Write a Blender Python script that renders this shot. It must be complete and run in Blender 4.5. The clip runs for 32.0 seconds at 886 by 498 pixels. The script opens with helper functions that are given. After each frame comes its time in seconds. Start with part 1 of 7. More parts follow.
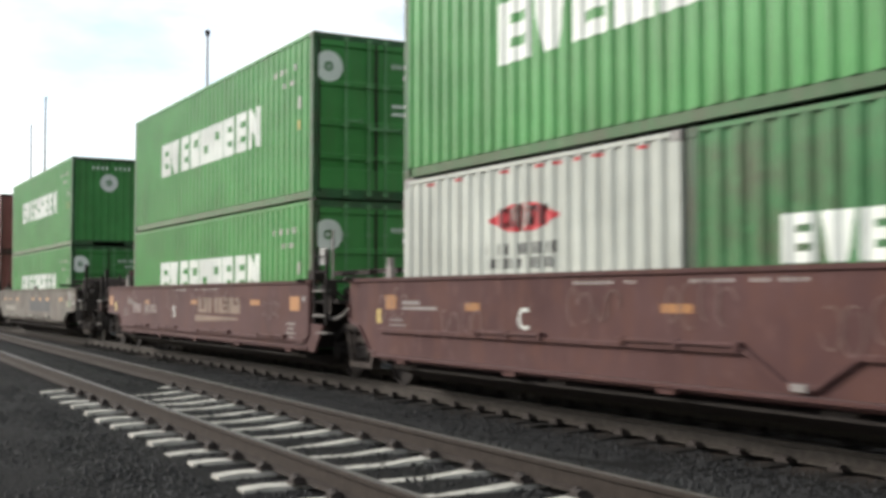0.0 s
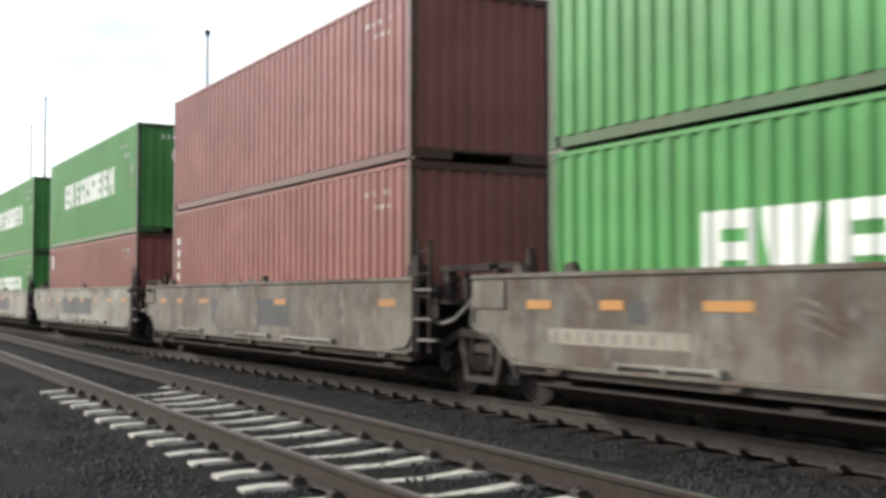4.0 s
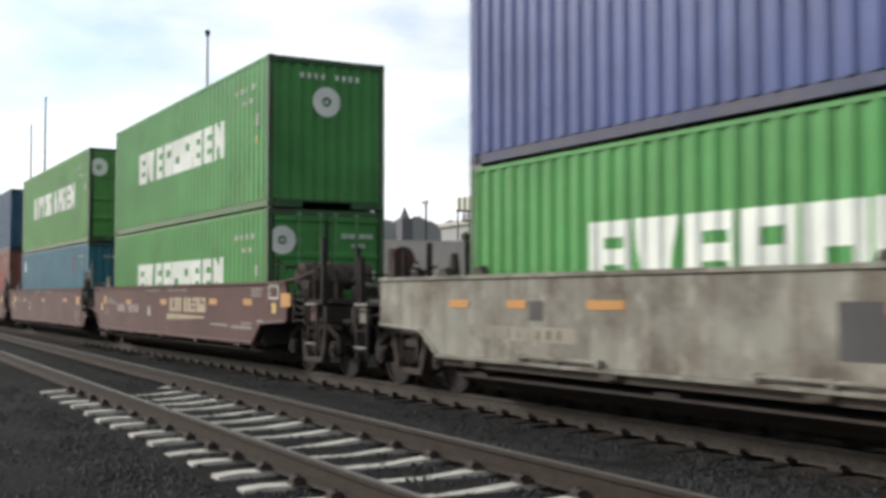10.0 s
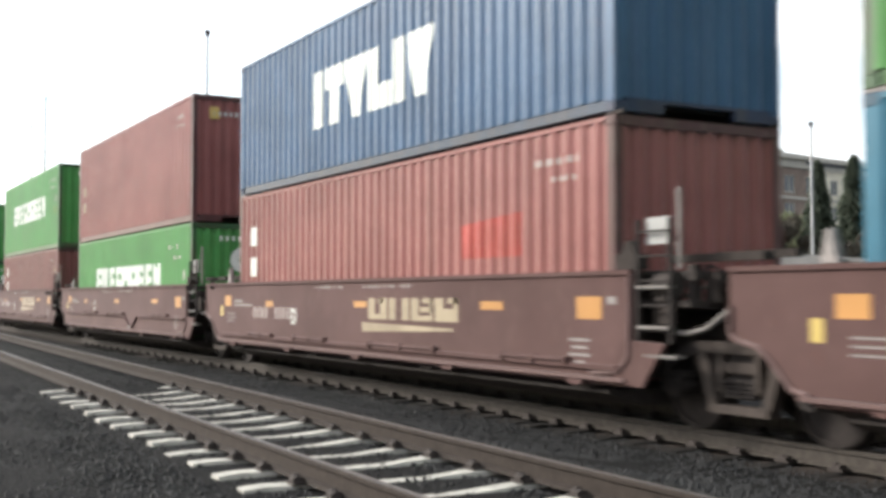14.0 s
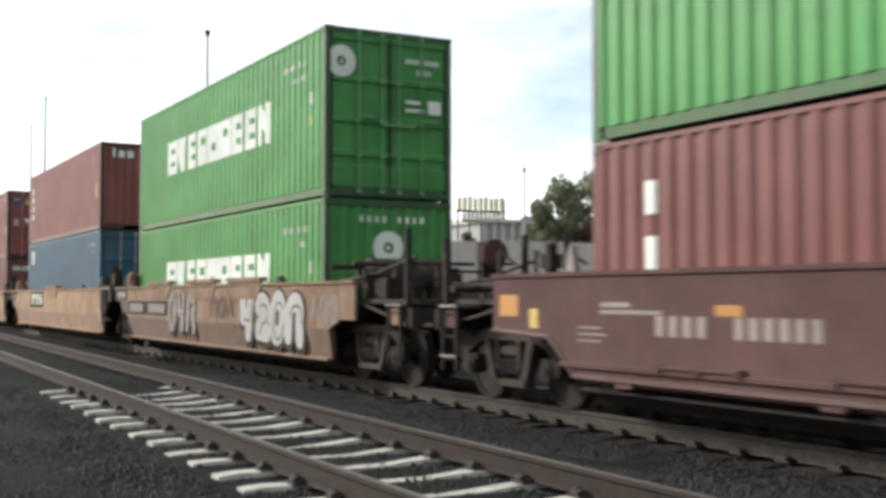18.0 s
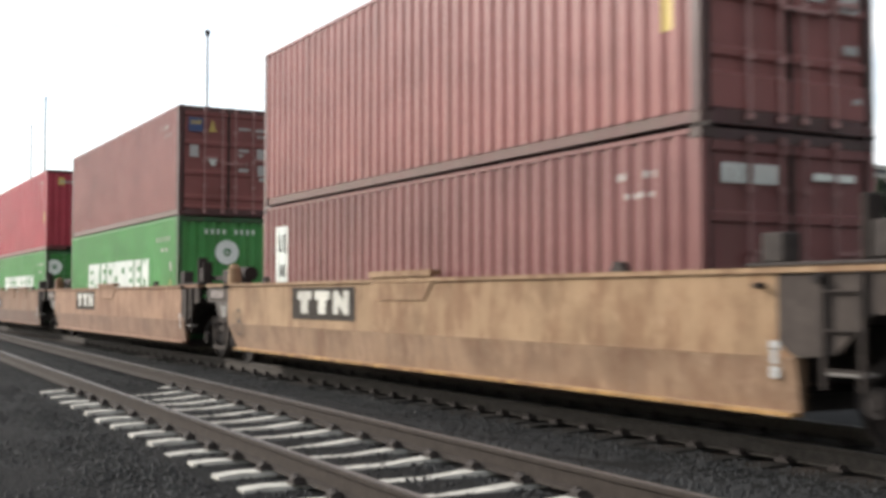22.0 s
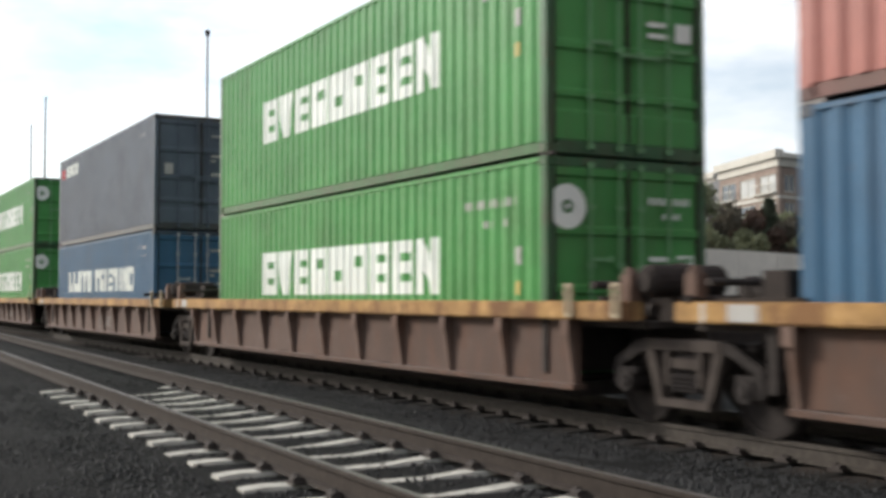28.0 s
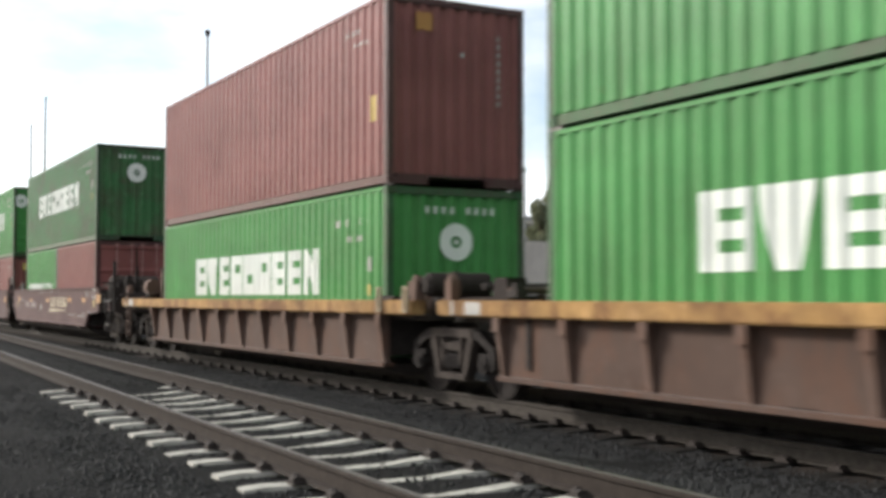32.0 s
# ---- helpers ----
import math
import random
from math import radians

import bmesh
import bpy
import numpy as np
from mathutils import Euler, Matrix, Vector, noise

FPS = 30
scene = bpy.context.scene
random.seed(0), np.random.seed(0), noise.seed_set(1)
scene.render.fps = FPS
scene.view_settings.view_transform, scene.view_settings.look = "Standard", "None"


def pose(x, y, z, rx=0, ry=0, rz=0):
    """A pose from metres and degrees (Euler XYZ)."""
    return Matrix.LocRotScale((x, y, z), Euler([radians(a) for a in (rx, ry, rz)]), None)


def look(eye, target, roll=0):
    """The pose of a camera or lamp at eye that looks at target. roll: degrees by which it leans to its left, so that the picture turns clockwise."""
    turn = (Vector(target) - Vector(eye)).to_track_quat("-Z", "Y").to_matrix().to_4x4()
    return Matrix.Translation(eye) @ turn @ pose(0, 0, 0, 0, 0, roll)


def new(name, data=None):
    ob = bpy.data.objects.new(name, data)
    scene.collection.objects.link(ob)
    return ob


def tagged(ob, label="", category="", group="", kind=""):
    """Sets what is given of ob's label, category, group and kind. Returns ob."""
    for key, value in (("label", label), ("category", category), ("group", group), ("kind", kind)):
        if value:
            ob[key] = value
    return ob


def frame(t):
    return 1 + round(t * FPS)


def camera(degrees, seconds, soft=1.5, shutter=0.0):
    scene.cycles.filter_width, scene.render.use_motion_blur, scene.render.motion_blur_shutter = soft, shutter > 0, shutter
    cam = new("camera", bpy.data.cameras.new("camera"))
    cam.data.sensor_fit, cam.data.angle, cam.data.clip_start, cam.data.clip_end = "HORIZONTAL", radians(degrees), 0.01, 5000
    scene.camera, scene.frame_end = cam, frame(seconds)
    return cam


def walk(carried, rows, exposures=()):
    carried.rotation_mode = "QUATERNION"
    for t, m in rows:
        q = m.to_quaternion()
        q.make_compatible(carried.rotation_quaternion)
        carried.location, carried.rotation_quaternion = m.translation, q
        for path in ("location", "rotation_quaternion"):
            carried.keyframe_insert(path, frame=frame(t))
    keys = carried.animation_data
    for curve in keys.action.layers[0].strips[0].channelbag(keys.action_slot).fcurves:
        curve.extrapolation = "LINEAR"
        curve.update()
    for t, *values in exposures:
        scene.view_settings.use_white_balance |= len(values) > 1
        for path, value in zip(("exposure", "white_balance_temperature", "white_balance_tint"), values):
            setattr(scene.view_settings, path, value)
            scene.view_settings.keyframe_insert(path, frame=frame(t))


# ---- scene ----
# ------------------------------------------------------------------ camera
SECONDS = 32.0
cam = camera(41.99, SECONDS, soft=3.8, shutter=0.32)
EYE = pose(0, 0, 1.38, 92.36, 0.01, 61.05)
# the film camera's own exposure wanders a little as light and dark boxes pass
STOPS = ((0, 0.10), (1, 0.17), (2, 0.03), (3, 0.20), (4.5, 0.27), (6, 0.38), (7, 0.20), (8, 0.03), (9, 0.27), (10, -0.10), (11, 0.11), (12, 0.19), (13, 0.43), (14, 0.65), (15.5, 0.63),
         (17, 0.53), (18, 0.27), (18.5, 0.24), (19, 0.08), (20, 0.27), (21, 0.35), (22, 0.37), (23, 0.27), (24, -0.01), (25, 0.37), (26, 0.09), (27.5, 0.05), (29, 0.03), (30, 0.18), (31, 0.27), (32, 0.13))
walk(cam, [(0, EYE), (SECONDS, EYE)], exposures=STOPS)

# ------------------------------------------------------------------ light
SUN_FROM = Vector((-0.80, -0.65, 0.50)).normalized()
world = bpy.data.worlds.new("sky")
scene.world = world
world.use_nodes = True
wn, wl = world.node_tree.nodes, world.node_tree.links
wn.clear()
w_out = wn.new("ShaderNodeOutputWorld")
w_bg = wn.new("ShaderNodeBackground")
w_sky = wn.new("ShaderNodeTexSky")
w_sky.sky_type = "NISHITA"
w_sky.sun_disc = False
w_sky.sun_elevation = math.asin(SUN_FROM.z)
w_sky.sun_rotation = math.atan2(SUN_FROM.x, SUN_FROM.y)
w_co = wn.new("ShaderNodeTexCoord")
w_map = wn.new("ShaderNodeMapping")
w_map.inputs["Scale"].default_value = (1.0, 1.0, 3.2)
w_noise = wn.new("ShaderNodeTexNoise")
w_noise.inputs["Scale"].default_value = 3.1
w_noise.inputs["Detail"].default_value = 6.0
w_noise.inputs["Roughness"].default_value = 0.55
w_ramp = wn.new("ShaderNodeValToRGB")
w_ramp.color_ramp.elements[0].position = 0.33
w_ramp.color_ramp.elements[0].color = (0.12, 0.12, 0.12, 1)
w_ramp.color_ramp.elements[1].position = 0.58
w_ramp.color_ramp.elements[1].color = (1, 1, 1, 1)
w_scale = wn.new("ShaderNodeVectorMath")
w_scale.operation = "SCALE"
w_scale.inputs["Scale"].default_value = 0.15
w_mix = wn.new("ShaderNodeMix")
w_mix.data_type = "RGBA"
w_mix.inputs["B"].default_value = (1.03, 1.06, 1.09, 1)
wl.new(w_co.outputs["Generated"], w_map.inputs["Vector"])
wl.new(w_map.outputs["Vector"], w_noise.inputs["Vector"])
wl.new(w_noise.outputs["Fac"], w_ramp.inputs["Fac"])
wl.new(w_sky.outputs["Color"], w_scale.inputs[0])
wl.new(w_scale.outputs["Vector"], w_mix.inputs["A"])
wl.new(w_ramp.outputs["Color"], w_mix.inputs["Factor"])
# the overcast is brighter towards the veiled sun
w_dot = wn.new("ShaderNodeVectorMath")
w_dot.operation = "DOT_PRODUCT"
w_dot.inputs[1].default_value = Vector((SUN_FROM.x, SUN_FROM.y, 0)).normalized()
w_add = wn.new("ShaderNodeMath")
w_add.operation = "MULTIPLY_ADD"
w_add.inputs[1].default_value = 0.42
w_add.inputs[2].default_value = 1.0
w_lit = wn.new("ShaderNodeVectorMath")
w_lit.operation = "SCALE"
wl.new(w_co.outputs["Generated"], w_dot.inputs[0])
wl.new(w_dot.outputs["Value"], w_add.inputs[0])
wl.new(w_mix.outputs["Result"], w_lit.inputs[0])
wl.new(w_add.outputs["Value"], w_lit.inputs["Scale"])
wl.new(w_lit.outputs["Vector"], w_bg.inputs["Color"])
w_bg.inputs["Strength"].default_value = 1.0
wl.new(w_bg.outputs["Background"], w_out.inputs["Surface"])

sun = new("sun", bpy.data.lights.new("sun", "SUN"))
sun.data.energy = 3.9
sun.data.angle = radians(10)
sun.data.color = (1.0, 0.96, 0.9)
sun.matrix_world = look(SUN_FROM * 50, (0, 0, 0))


# ------------------------------------------------------------------ materials
def nodes_of(name):
    m = bpy.data.materials.new(name)
    m.use_nodes = True
    nt = m.node_tree
    return m, nt, nt.nodes["Principled BSDF"]


def math_node(nt, op, a, b):
    n = nt.nodes.new("ShaderNodeMath")
    n.operation = op
    for i, v in enumerate((a, b)):
        if isinstance(v, (int, float)):
            n.inputs[i].default_value = v
        else:
            nt.links.new(v, n.inputs[i])
    return n.outputs[0]


def noise_node(nt, scale, stretch=(1, 1, 1), detail=4.0, rough=0.55, vary=True):
    co = nt.nodes.new("ShaderNodeTexCoord")
    mp = nt.nodes.new("ShaderNodeMapping")
    mp.inputs["Scale"].default_value = stretch
    nt.links.new(co.outputs["Object"], mp.inputs["Vector"])
    n = nt.nodes.new("ShaderNodeTexNoise")
    n.inputs["Scale"].default_value = scale
    n.inputs["Detail"].default_value = detail
    n.inputs["Roughness"].default_value = rough
    nt.links.new(mp.outputs["Vector"], n.inputs["Vector"])
    if vary:
        n.noise_dimensions = "4D"
        info = nt.nodes.new("ShaderNodeObjectInfo")
        nt.links.new(math_node(nt, "MULTIPLY", info.outputs["Random"], 40.0), n.inputs["W"])
    return n.outputs["Fac"]


def ramp_node(nt, fac, p0, c0, p1, c1):
    r = nt.nodes.new("ShaderNodeValToRGB")
    e = r.color_ramp.elements
    e[0].position, e[1].position = p0, p1
    e[0].color = (*c0, 1) if len(c0) == 3 else c0
    e[1].color = (*c1, 1) if len(c1) == 3 else c1
    nt.links.new(fac, r.inputs["Fac"])
    return r.outputs["Color"]


def mix_node(nt, fac, a, b, blend="MIX"):
    m = nt.nodes.new("ShaderNodeMix")
    m.data_type = "RGBA"
    m.blend_type = blend
    for key, v in (("Factor", fac), ("A", a), ("B", b)):
        if isinstance(v, tuple):
            m.inputs[key].default_value = (*v, 1)
        elif isinstance(v, (int, float)):
            m.inputs[key].default_value = v
        else:
            nt.links.new(v, m.inputs[key])
    return m.outputs["Result"]


def bump_node(nt, bsdf, height, strength=0.2, distance=0.01):
    b = nt.nodes.new("ShaderNodeBump")
    b.inputs["Strength"].default_value = strength
    b.inputs["Distance"].default_value = distance
    nt.links.new(height, b.inputs["Height"])
    nt.links.new(b.outputs["Normal"], bsdf.inputs["Normal"])


PAINT_RGB = {}


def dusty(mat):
    """The same paint darkened for the shade on a box's low rails, with dirt streaks."""
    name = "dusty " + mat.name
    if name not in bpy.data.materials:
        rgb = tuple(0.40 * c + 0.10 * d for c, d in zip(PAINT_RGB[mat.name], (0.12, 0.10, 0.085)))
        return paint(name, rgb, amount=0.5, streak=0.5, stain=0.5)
    return bpy.data.materials[name]


def paint(name, rgb, dirt=(0.10, 0.075, 0.055), amount=0.45, rough=0.40, metal=0.0, streak=0.5, stain=0.0, gloss=0.20, rust=0.0, dust=0.35):
    """Weathered paint: broad fading, vertical dirt streaks, fine rust specks."""
    PAINT_RGB[name] = rgb
    m, nt, bsdf = nodes_of(name)
    lo = tuple(c * 0.74 for c in rgb)
    hi = tuple(min(1, c * 1.05 + 0.008) for c in rgb)
    fade = ramp_node(nt, noise_node(nt, 0.7, (1, 1, 1.4)), 0.3, lo, 0.7, hi)
    st = ramp_node(nt, noise_node(nt, 2.6, (2.2, 2.2, 0.16), 5), 0.50, (0, 0, 0), 0.78, (streak,) * 3)
    c = mix_node(nt, st, fade, dirt)
    if stain:
        big = ramp_node(nt, noise_node(nt, 1.1, (1, 1, 1.2), 7, 0.62), 0.44, (0, 0, 0), 0.66, (stain,) * 3)
        c = mix_node(nt, big, c, tuple(v * 0.75 for v in dirt))
        mid = ramp_node(nt, noise_node(nt, 3.4, (1.6, 1, 0.8), 6, 0.6), 0.56, (0, 0, 0), 0.72, (stain * 0.7,) * 3)
        c = mix_node(nt, mid, c, tuple(min(1, v * 1.5 + 0.04) for v in rgb))
    if rust:
        r1 = ramp_node(nt, noise_node(nt, 1.9, (1.3, 1, 0.55), 9, 0.68), 0.52 - 0.08 * rust, (0, 0, 0), 0.62 - 0.06 * rust, (rust,) * 3)
        c = mix_node(nt, r1, c, tuple(0.45 * v + 0.55 * w for v, w in zip(dirt, (0.13, 0.052, 0.026))))
        r2 = ramp_node(nt, noise_node(nt, 4.6, (1.0, 1, 0.8), 8, 0.7), 0.58, (0, 0, 0), 0.66, (rust * 0.55,) * 3)
        c = mix_node(nt, r2, c, tuple(min(1, v * 1.25 + 0.06) for v in rgb))
        r3 = ramp_node(nt, noise_node(nt, 6.0, (2.4, 1, 0.10), 5, 0.6), 0.60, (0, 0, 0), 0.70, (rust * 0.8,) * 3)
        c = mix_node(nt, r3, c, tuple(v * 0.6 for v in dirt))
    sp = ramp_node(nt, noise_node(nt, 7.5, (1, 1, 0.7), 6, 0.65), 0.62, (0, 0, 0), 0.74, (amount,) * 3)
    c = mix_node(nt, sp, c, (0.13, 0.05, 0.028))
    nt.links.new(c, bsdf.inputs["Base Color"])
    bsdf.inputs["Roughness"].default_value = rough
    bsdf.inputs["Metallic"].default_value = metal
    bsdf.inputs["Specular IOR Level"].default_value = gloss
    # dry dust film that pales the paint at a glancing view
    bsdf.inputs["Sheen Weight"].default_value = dust
    bsdf.inputs["Sheen Roughness"].default_value = 0.35
    bsdf.inputs["Sheen Tint"].default_value = (*(0.4 + 0.6 * min(1, c_ * 2.2) for c_ in rgb), 1)
    bump_node(nt, bsdf, noise_node(nt, 22, detail=3), 0.12, 0.006)
    return m


def plain(name, rgb, rough=0.7, metal=0.0, scale=9.0, spread=0.25, bump=0.15):
    m, nt, bsdf = nodes_of(name)
    c = ramp_node(nt, noise_node(nt, scale, detail=5), 0.3, tuple(v * (1 - spread) for v in rgb),
                  0.7, tuple(min(1, v * (1 + spread)) for v in rgb))
    nt.links.new(c, bsdf.inputs["Base Color"])
    bsdf.inputs["Roughness"].default_value = rough
    bsdf.inputs["Metallic"].default_value = metal
    if rough > 0.7:
        bsdf.inputs["Specular IOR Level"].default_value = 0.12
    bump_node(nt, bsdf, noise_node(nt, scale * 3, detail=4), bump, 0.01)
    return m


GREEN = paint("green container paint", (0.062, 0.262, 0.064), amount=0.25, streak=0.28, stain=0.12)
GREEN_OLD = paint("dull green container paint", (0.046, 0.168, 0.056), amount=0.45, streak=0.5, stain=0.70)
GREEN_PALE = paint("pale green container paint", (0.095, 0.275, 0.075), amount=0.25, streak=0.22)
MAROON = paint("maroon container paint", (0.240, 0.084, 0.074), amount=0.35, streak=0.3)
MAROON_DULL = paint("dull brown-red container paint", (0.165, 0.060, 0.055), amount=0.4, streak=0.35)
ORANGE_RED = paint("faded orange-red container paint", (0.37, 0.135, 0.108), amount=0.3, streak=0.3)
RED = paint("crimson container paint", (0.385, 0.046, 0.066), amount=0.25, streak=0.2)
BLUE = paint("violet-blue container paint", (0.055, 0.080, 0.222), amount=0.3, streak=0.25)
NAVY = paint("navy blue container paint", (0.034, 0.090, 0.172), amount=0.35, streak=0.25)
TEAL = paint("teal blue container paint", (0.038, 0.150, 0.215), amount=0.3, streak=0.3)
STEEL_BLUE = paint("steel blue container paint", (0.038, 0.106, 0.186), amount=0.35, streak=0.3)
SLATE = paint("slate grey container paint", (0.092, 0.111, 0.140), amount=0.35, streak=0.3)
CREAM = paint("off-white container paint", (0.455, 0.475, 0.42), amount=0.3, streak=0.3)
WHITE = paint("white lettering paint", (0.77, 0.80, 0.73), amount=0.10, streak=0.10)
DIM_WHITE = paint("faded white marking paint", (0.42, 0.40, 0.37), amount=0.3, streak=0.3)
BLACK_MARK = plain("black marking paint", (0.03, 0.03, 0.03))
RED_PATCH = paint("red primer paint", (0.40, 0.062, 0.050), amount=0.3, streak=0.4, stain=0.3)
RED_MARK = paint("red marking paint", (0.50, 0.035, 0.045), amount=0.1)
BLUE_MARK = paint("blue marking paint", (0.06, 0.085, 0.17), amount=0.2)
ORANGE = paint("orange reflector tape", (0.46, 0.225, 0.068), amount=0.1, streak=0.12)
GOLD_OLD = paint("nearly worn-off gold logo paint", (0.20, 0.135, 0.10), amount=0.2, streak=0.4, stain=0.4)
ORANGE_OLD = paint("dulled orange reflector tape", (0.36, 0.165, 0.06), amount=0.3, streak=0.3)
GREY_BLUE = paint("greyed blue container paint", (0.044, 0.112, 0.174), amount=0.35, streak=0.35, stain=0.2)
GOLD = paint("worn pale gold logo paint", (0.37, 0.30, 0.20), amount=0.2, streak=0.3, stain=0.3)
LEMON = paint("yellow placard paint", (0.55, 0.40, 0.12), amount=0.1, streak=0.1)
CAR_BROWN = paint("brown well car paint", (0.099, 0.054, 0.048), dirt=(0.075, 0.045, 0.038), amount=0.3, streak=0.4, stain=0.25, rough=0.78, gloss=0.10)
CAR_BROWN_OLD = paint("scuffed brown well car paint", (0.083, 0.039, 0.036), dirt=(0.105, 0.055, 0.050), amount=0.3, streak=0.5, stain=0.50, rust=0.35, rough=0.78, gloss=0.10)
CAR_GREY = paint("grimy grey well car paint", (0.272, 0.264, 0.222), dirt=(0.105, 0.082, 0.066), amount=0.55, streak=0.75, stain=0.85, rust=0.28, rough=0.78, gloss=0.10)
CAR_GREY_DIRTY = paint("very grimy grey-brown well car paint", (0.165, 0.151, 0.125), dirt=(0.075, 0.058, 0.046), amount=0.55, streak=0.85, stain=0.85, rust=0.45, rough=0.78, gloss=0.10)
CAR_GRIME = paint("brown grime over grey, also sill shade tone", (0.072, 0.059, 0.050), dirt=(0.10, 0.08, 0.065), amount=0.4, streak=0.6, stain=0.6, rough=0.78, gloss=0.10)
CAR_GREY_PATCH = paint("dark grey repaint patch", (0.090, 0.088, 0.086), amount=0.2, rough=0.78, gloss=0.10)
CAR_TAN = paint("rusty tan well car paint", (0.320, 0.210, 0.122), dirt=(0.155, 0.085, 0.05), amount=0.5, streak=0.55, stain=0.55, rust=0.5, rough=0.78, gloss=0.10)
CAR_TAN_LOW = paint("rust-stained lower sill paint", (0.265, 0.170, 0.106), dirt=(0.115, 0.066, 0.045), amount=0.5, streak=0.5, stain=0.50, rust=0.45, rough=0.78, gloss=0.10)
CAR_TAN_DULL = paint("dulled tan well car paint", (0.235, 0.160, 0.103), dirt=(0.135, 0.078, 0.05), amount=0.6, streak=0.75, stain=0.70, rust=0.55, rough=0.78, gloss=0.10)
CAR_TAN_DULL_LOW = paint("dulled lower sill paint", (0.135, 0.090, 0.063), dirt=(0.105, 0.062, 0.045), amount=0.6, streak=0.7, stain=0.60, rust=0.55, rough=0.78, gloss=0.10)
CAR_TAN_ROSY = paint("rust-tinged tan well car paint", (0.290, 0.172, 0.105), dirt=(0.160, 0.082, 0.05), amount=0.6, streak=0.5, stain=0.75, rust=0.55, rough=0.78, gloss=0.10)
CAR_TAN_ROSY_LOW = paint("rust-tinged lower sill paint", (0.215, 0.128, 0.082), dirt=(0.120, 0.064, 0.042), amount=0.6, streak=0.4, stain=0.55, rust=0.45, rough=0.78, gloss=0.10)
CAR_TAN_DIRTY = paint("dirty brown-tan well car paint", (0.20, 0.125, 0.078), dirt=(0.155, 0.075, 0.04), amount=0.6, streak=0.75, stain=0.70, rust=0.75, rough=0.78, gloss=0.10)
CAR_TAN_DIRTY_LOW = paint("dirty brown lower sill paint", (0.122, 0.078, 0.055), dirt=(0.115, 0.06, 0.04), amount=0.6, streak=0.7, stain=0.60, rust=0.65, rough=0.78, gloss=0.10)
LOGO_PALE = paint("worn cream logo paint", (0.52, 0.50, 0.44), amount=0.3, streak=0.4, stain=0.3)
STRIP = paint("pale painted-over strip", (0.33, 0.305, 0.245), amount=0.4, streak=0.5, stain=0.5, rough=0.78, gloss=0.10)
CAR_LIP = paint("scraped pale brown lip paint", (0.13, 0.079, 0.071), dirt=(0.075, 0.045, 0.038), amount=0.3, streak=0.4, rough=0.7, gloss=0.15)
PANEL_TEXT = paint("worn pinkish number paint", (0.30, 0.25, 0.235), amount=0.3, streak=0.3)
CAR_YELLOW = paint("worn yellow deck sill paint", (0.42, 0.245, 0.092), dirt=(0.15, 0.085, 0.05), amount=0.6, streak=0.6, stain=0.75, rust=0.75, rough=0.78, gloss=0.10)
CAR_WEB = paint("rusty brown well side web", (0.098, 0.063, 0.049), dirt=(0.11, 0.075, 0.06), amount=0.4, streak=0.6, stain=0.50, rust=0.50, rough=0.78, gloss=0.10)
# lighter than the web: the light the ribs catch is in the colour
CAR_RIB = paint("brown rib paint with painted highlight", (0.158, 0.104, 0.082), dirt=(0.09, 0.055, 0.04), amount=0.5, streak=0.5, stain=0.4, rust=0.50, rough=0.78, gloss=0.10)
PANEL_DARK = plain("dark logo panel paint", (0.040, 0.033, 0.027), 0.85)
GRIME = plain("greasy dark steel", (0.046, 0.038, 0.034), 0.75)
STEEL_BROWN = plain("dusty brown steel", (0.034, 0.027, 0.0235), 0.8)
TRUCK_DUSTY = plain("dust-caked truck casting", (0.056, 0.045, 0.039), 0.85, 0, 6, 0.3)
RUST = plain("rusty rail steel", (0.037, 0.029, 0.024), 0.8, 0.1, 14)
# paler than RUST: the light on the main rails' webs is painted in
RUST_MAIN = plain("pale rail steel with lit web tone", (0.062, 0.053, 0.045), 0.8, 0.1, 14)
RAIL_TOP = plain("worn rail head", (0.105, 0.093, 0.082), 0.5, 0.35, 20, 0.15)
PALE_STEEL = plain("dull pale steel", (0.21, 0.185, 0.17), 0.7)
TREAD = plain("worn tread steel", (0.145, 0.128, 0.116), 0.7)
# haze of distance is mixed into this pale grey
RIDGE = plain("grey skyline with painted haze", (0.30, 0.305, 0.30), 0.95, 0, 0.05, 0.25, 0.0)
GALV = plain("galvanised steel", (0.34, 0.34, 0.34), 0.5, 0.4)
WHEEL = plain("dark wheel steel", (0.027, 0.022, 0.020), 0.75)
CHALK = paint("smeared chalk", (0.17, 0.105, 0.095), amount=0.3, streak=0.4, stain=0.4)
SILVER = paint("silver spray paint", (0.34, 0.335, 0.32), amount=0.2, streak=0.2)
WALL_CONC = plain("smooth pale concrete wall", (0.60, 0.55, 0.49), 0.85, 0, 0.8, 0.12, 0.05)
CONCRETE = plain("pale concrete", (0.47, 0.455, 0.425), 0.85, 0, 6, 0.2, 0.3)
TIE = plain("weathered pale concrete tie", (0.41, 0.39, 0.345), 0.85, 0, 7, 0.22, 0.3)
TIE_OLD = plain("grey-brown tie", (0.020, 0.018, 0.016), 0.9, 0, 7, 0.3, 0.4)

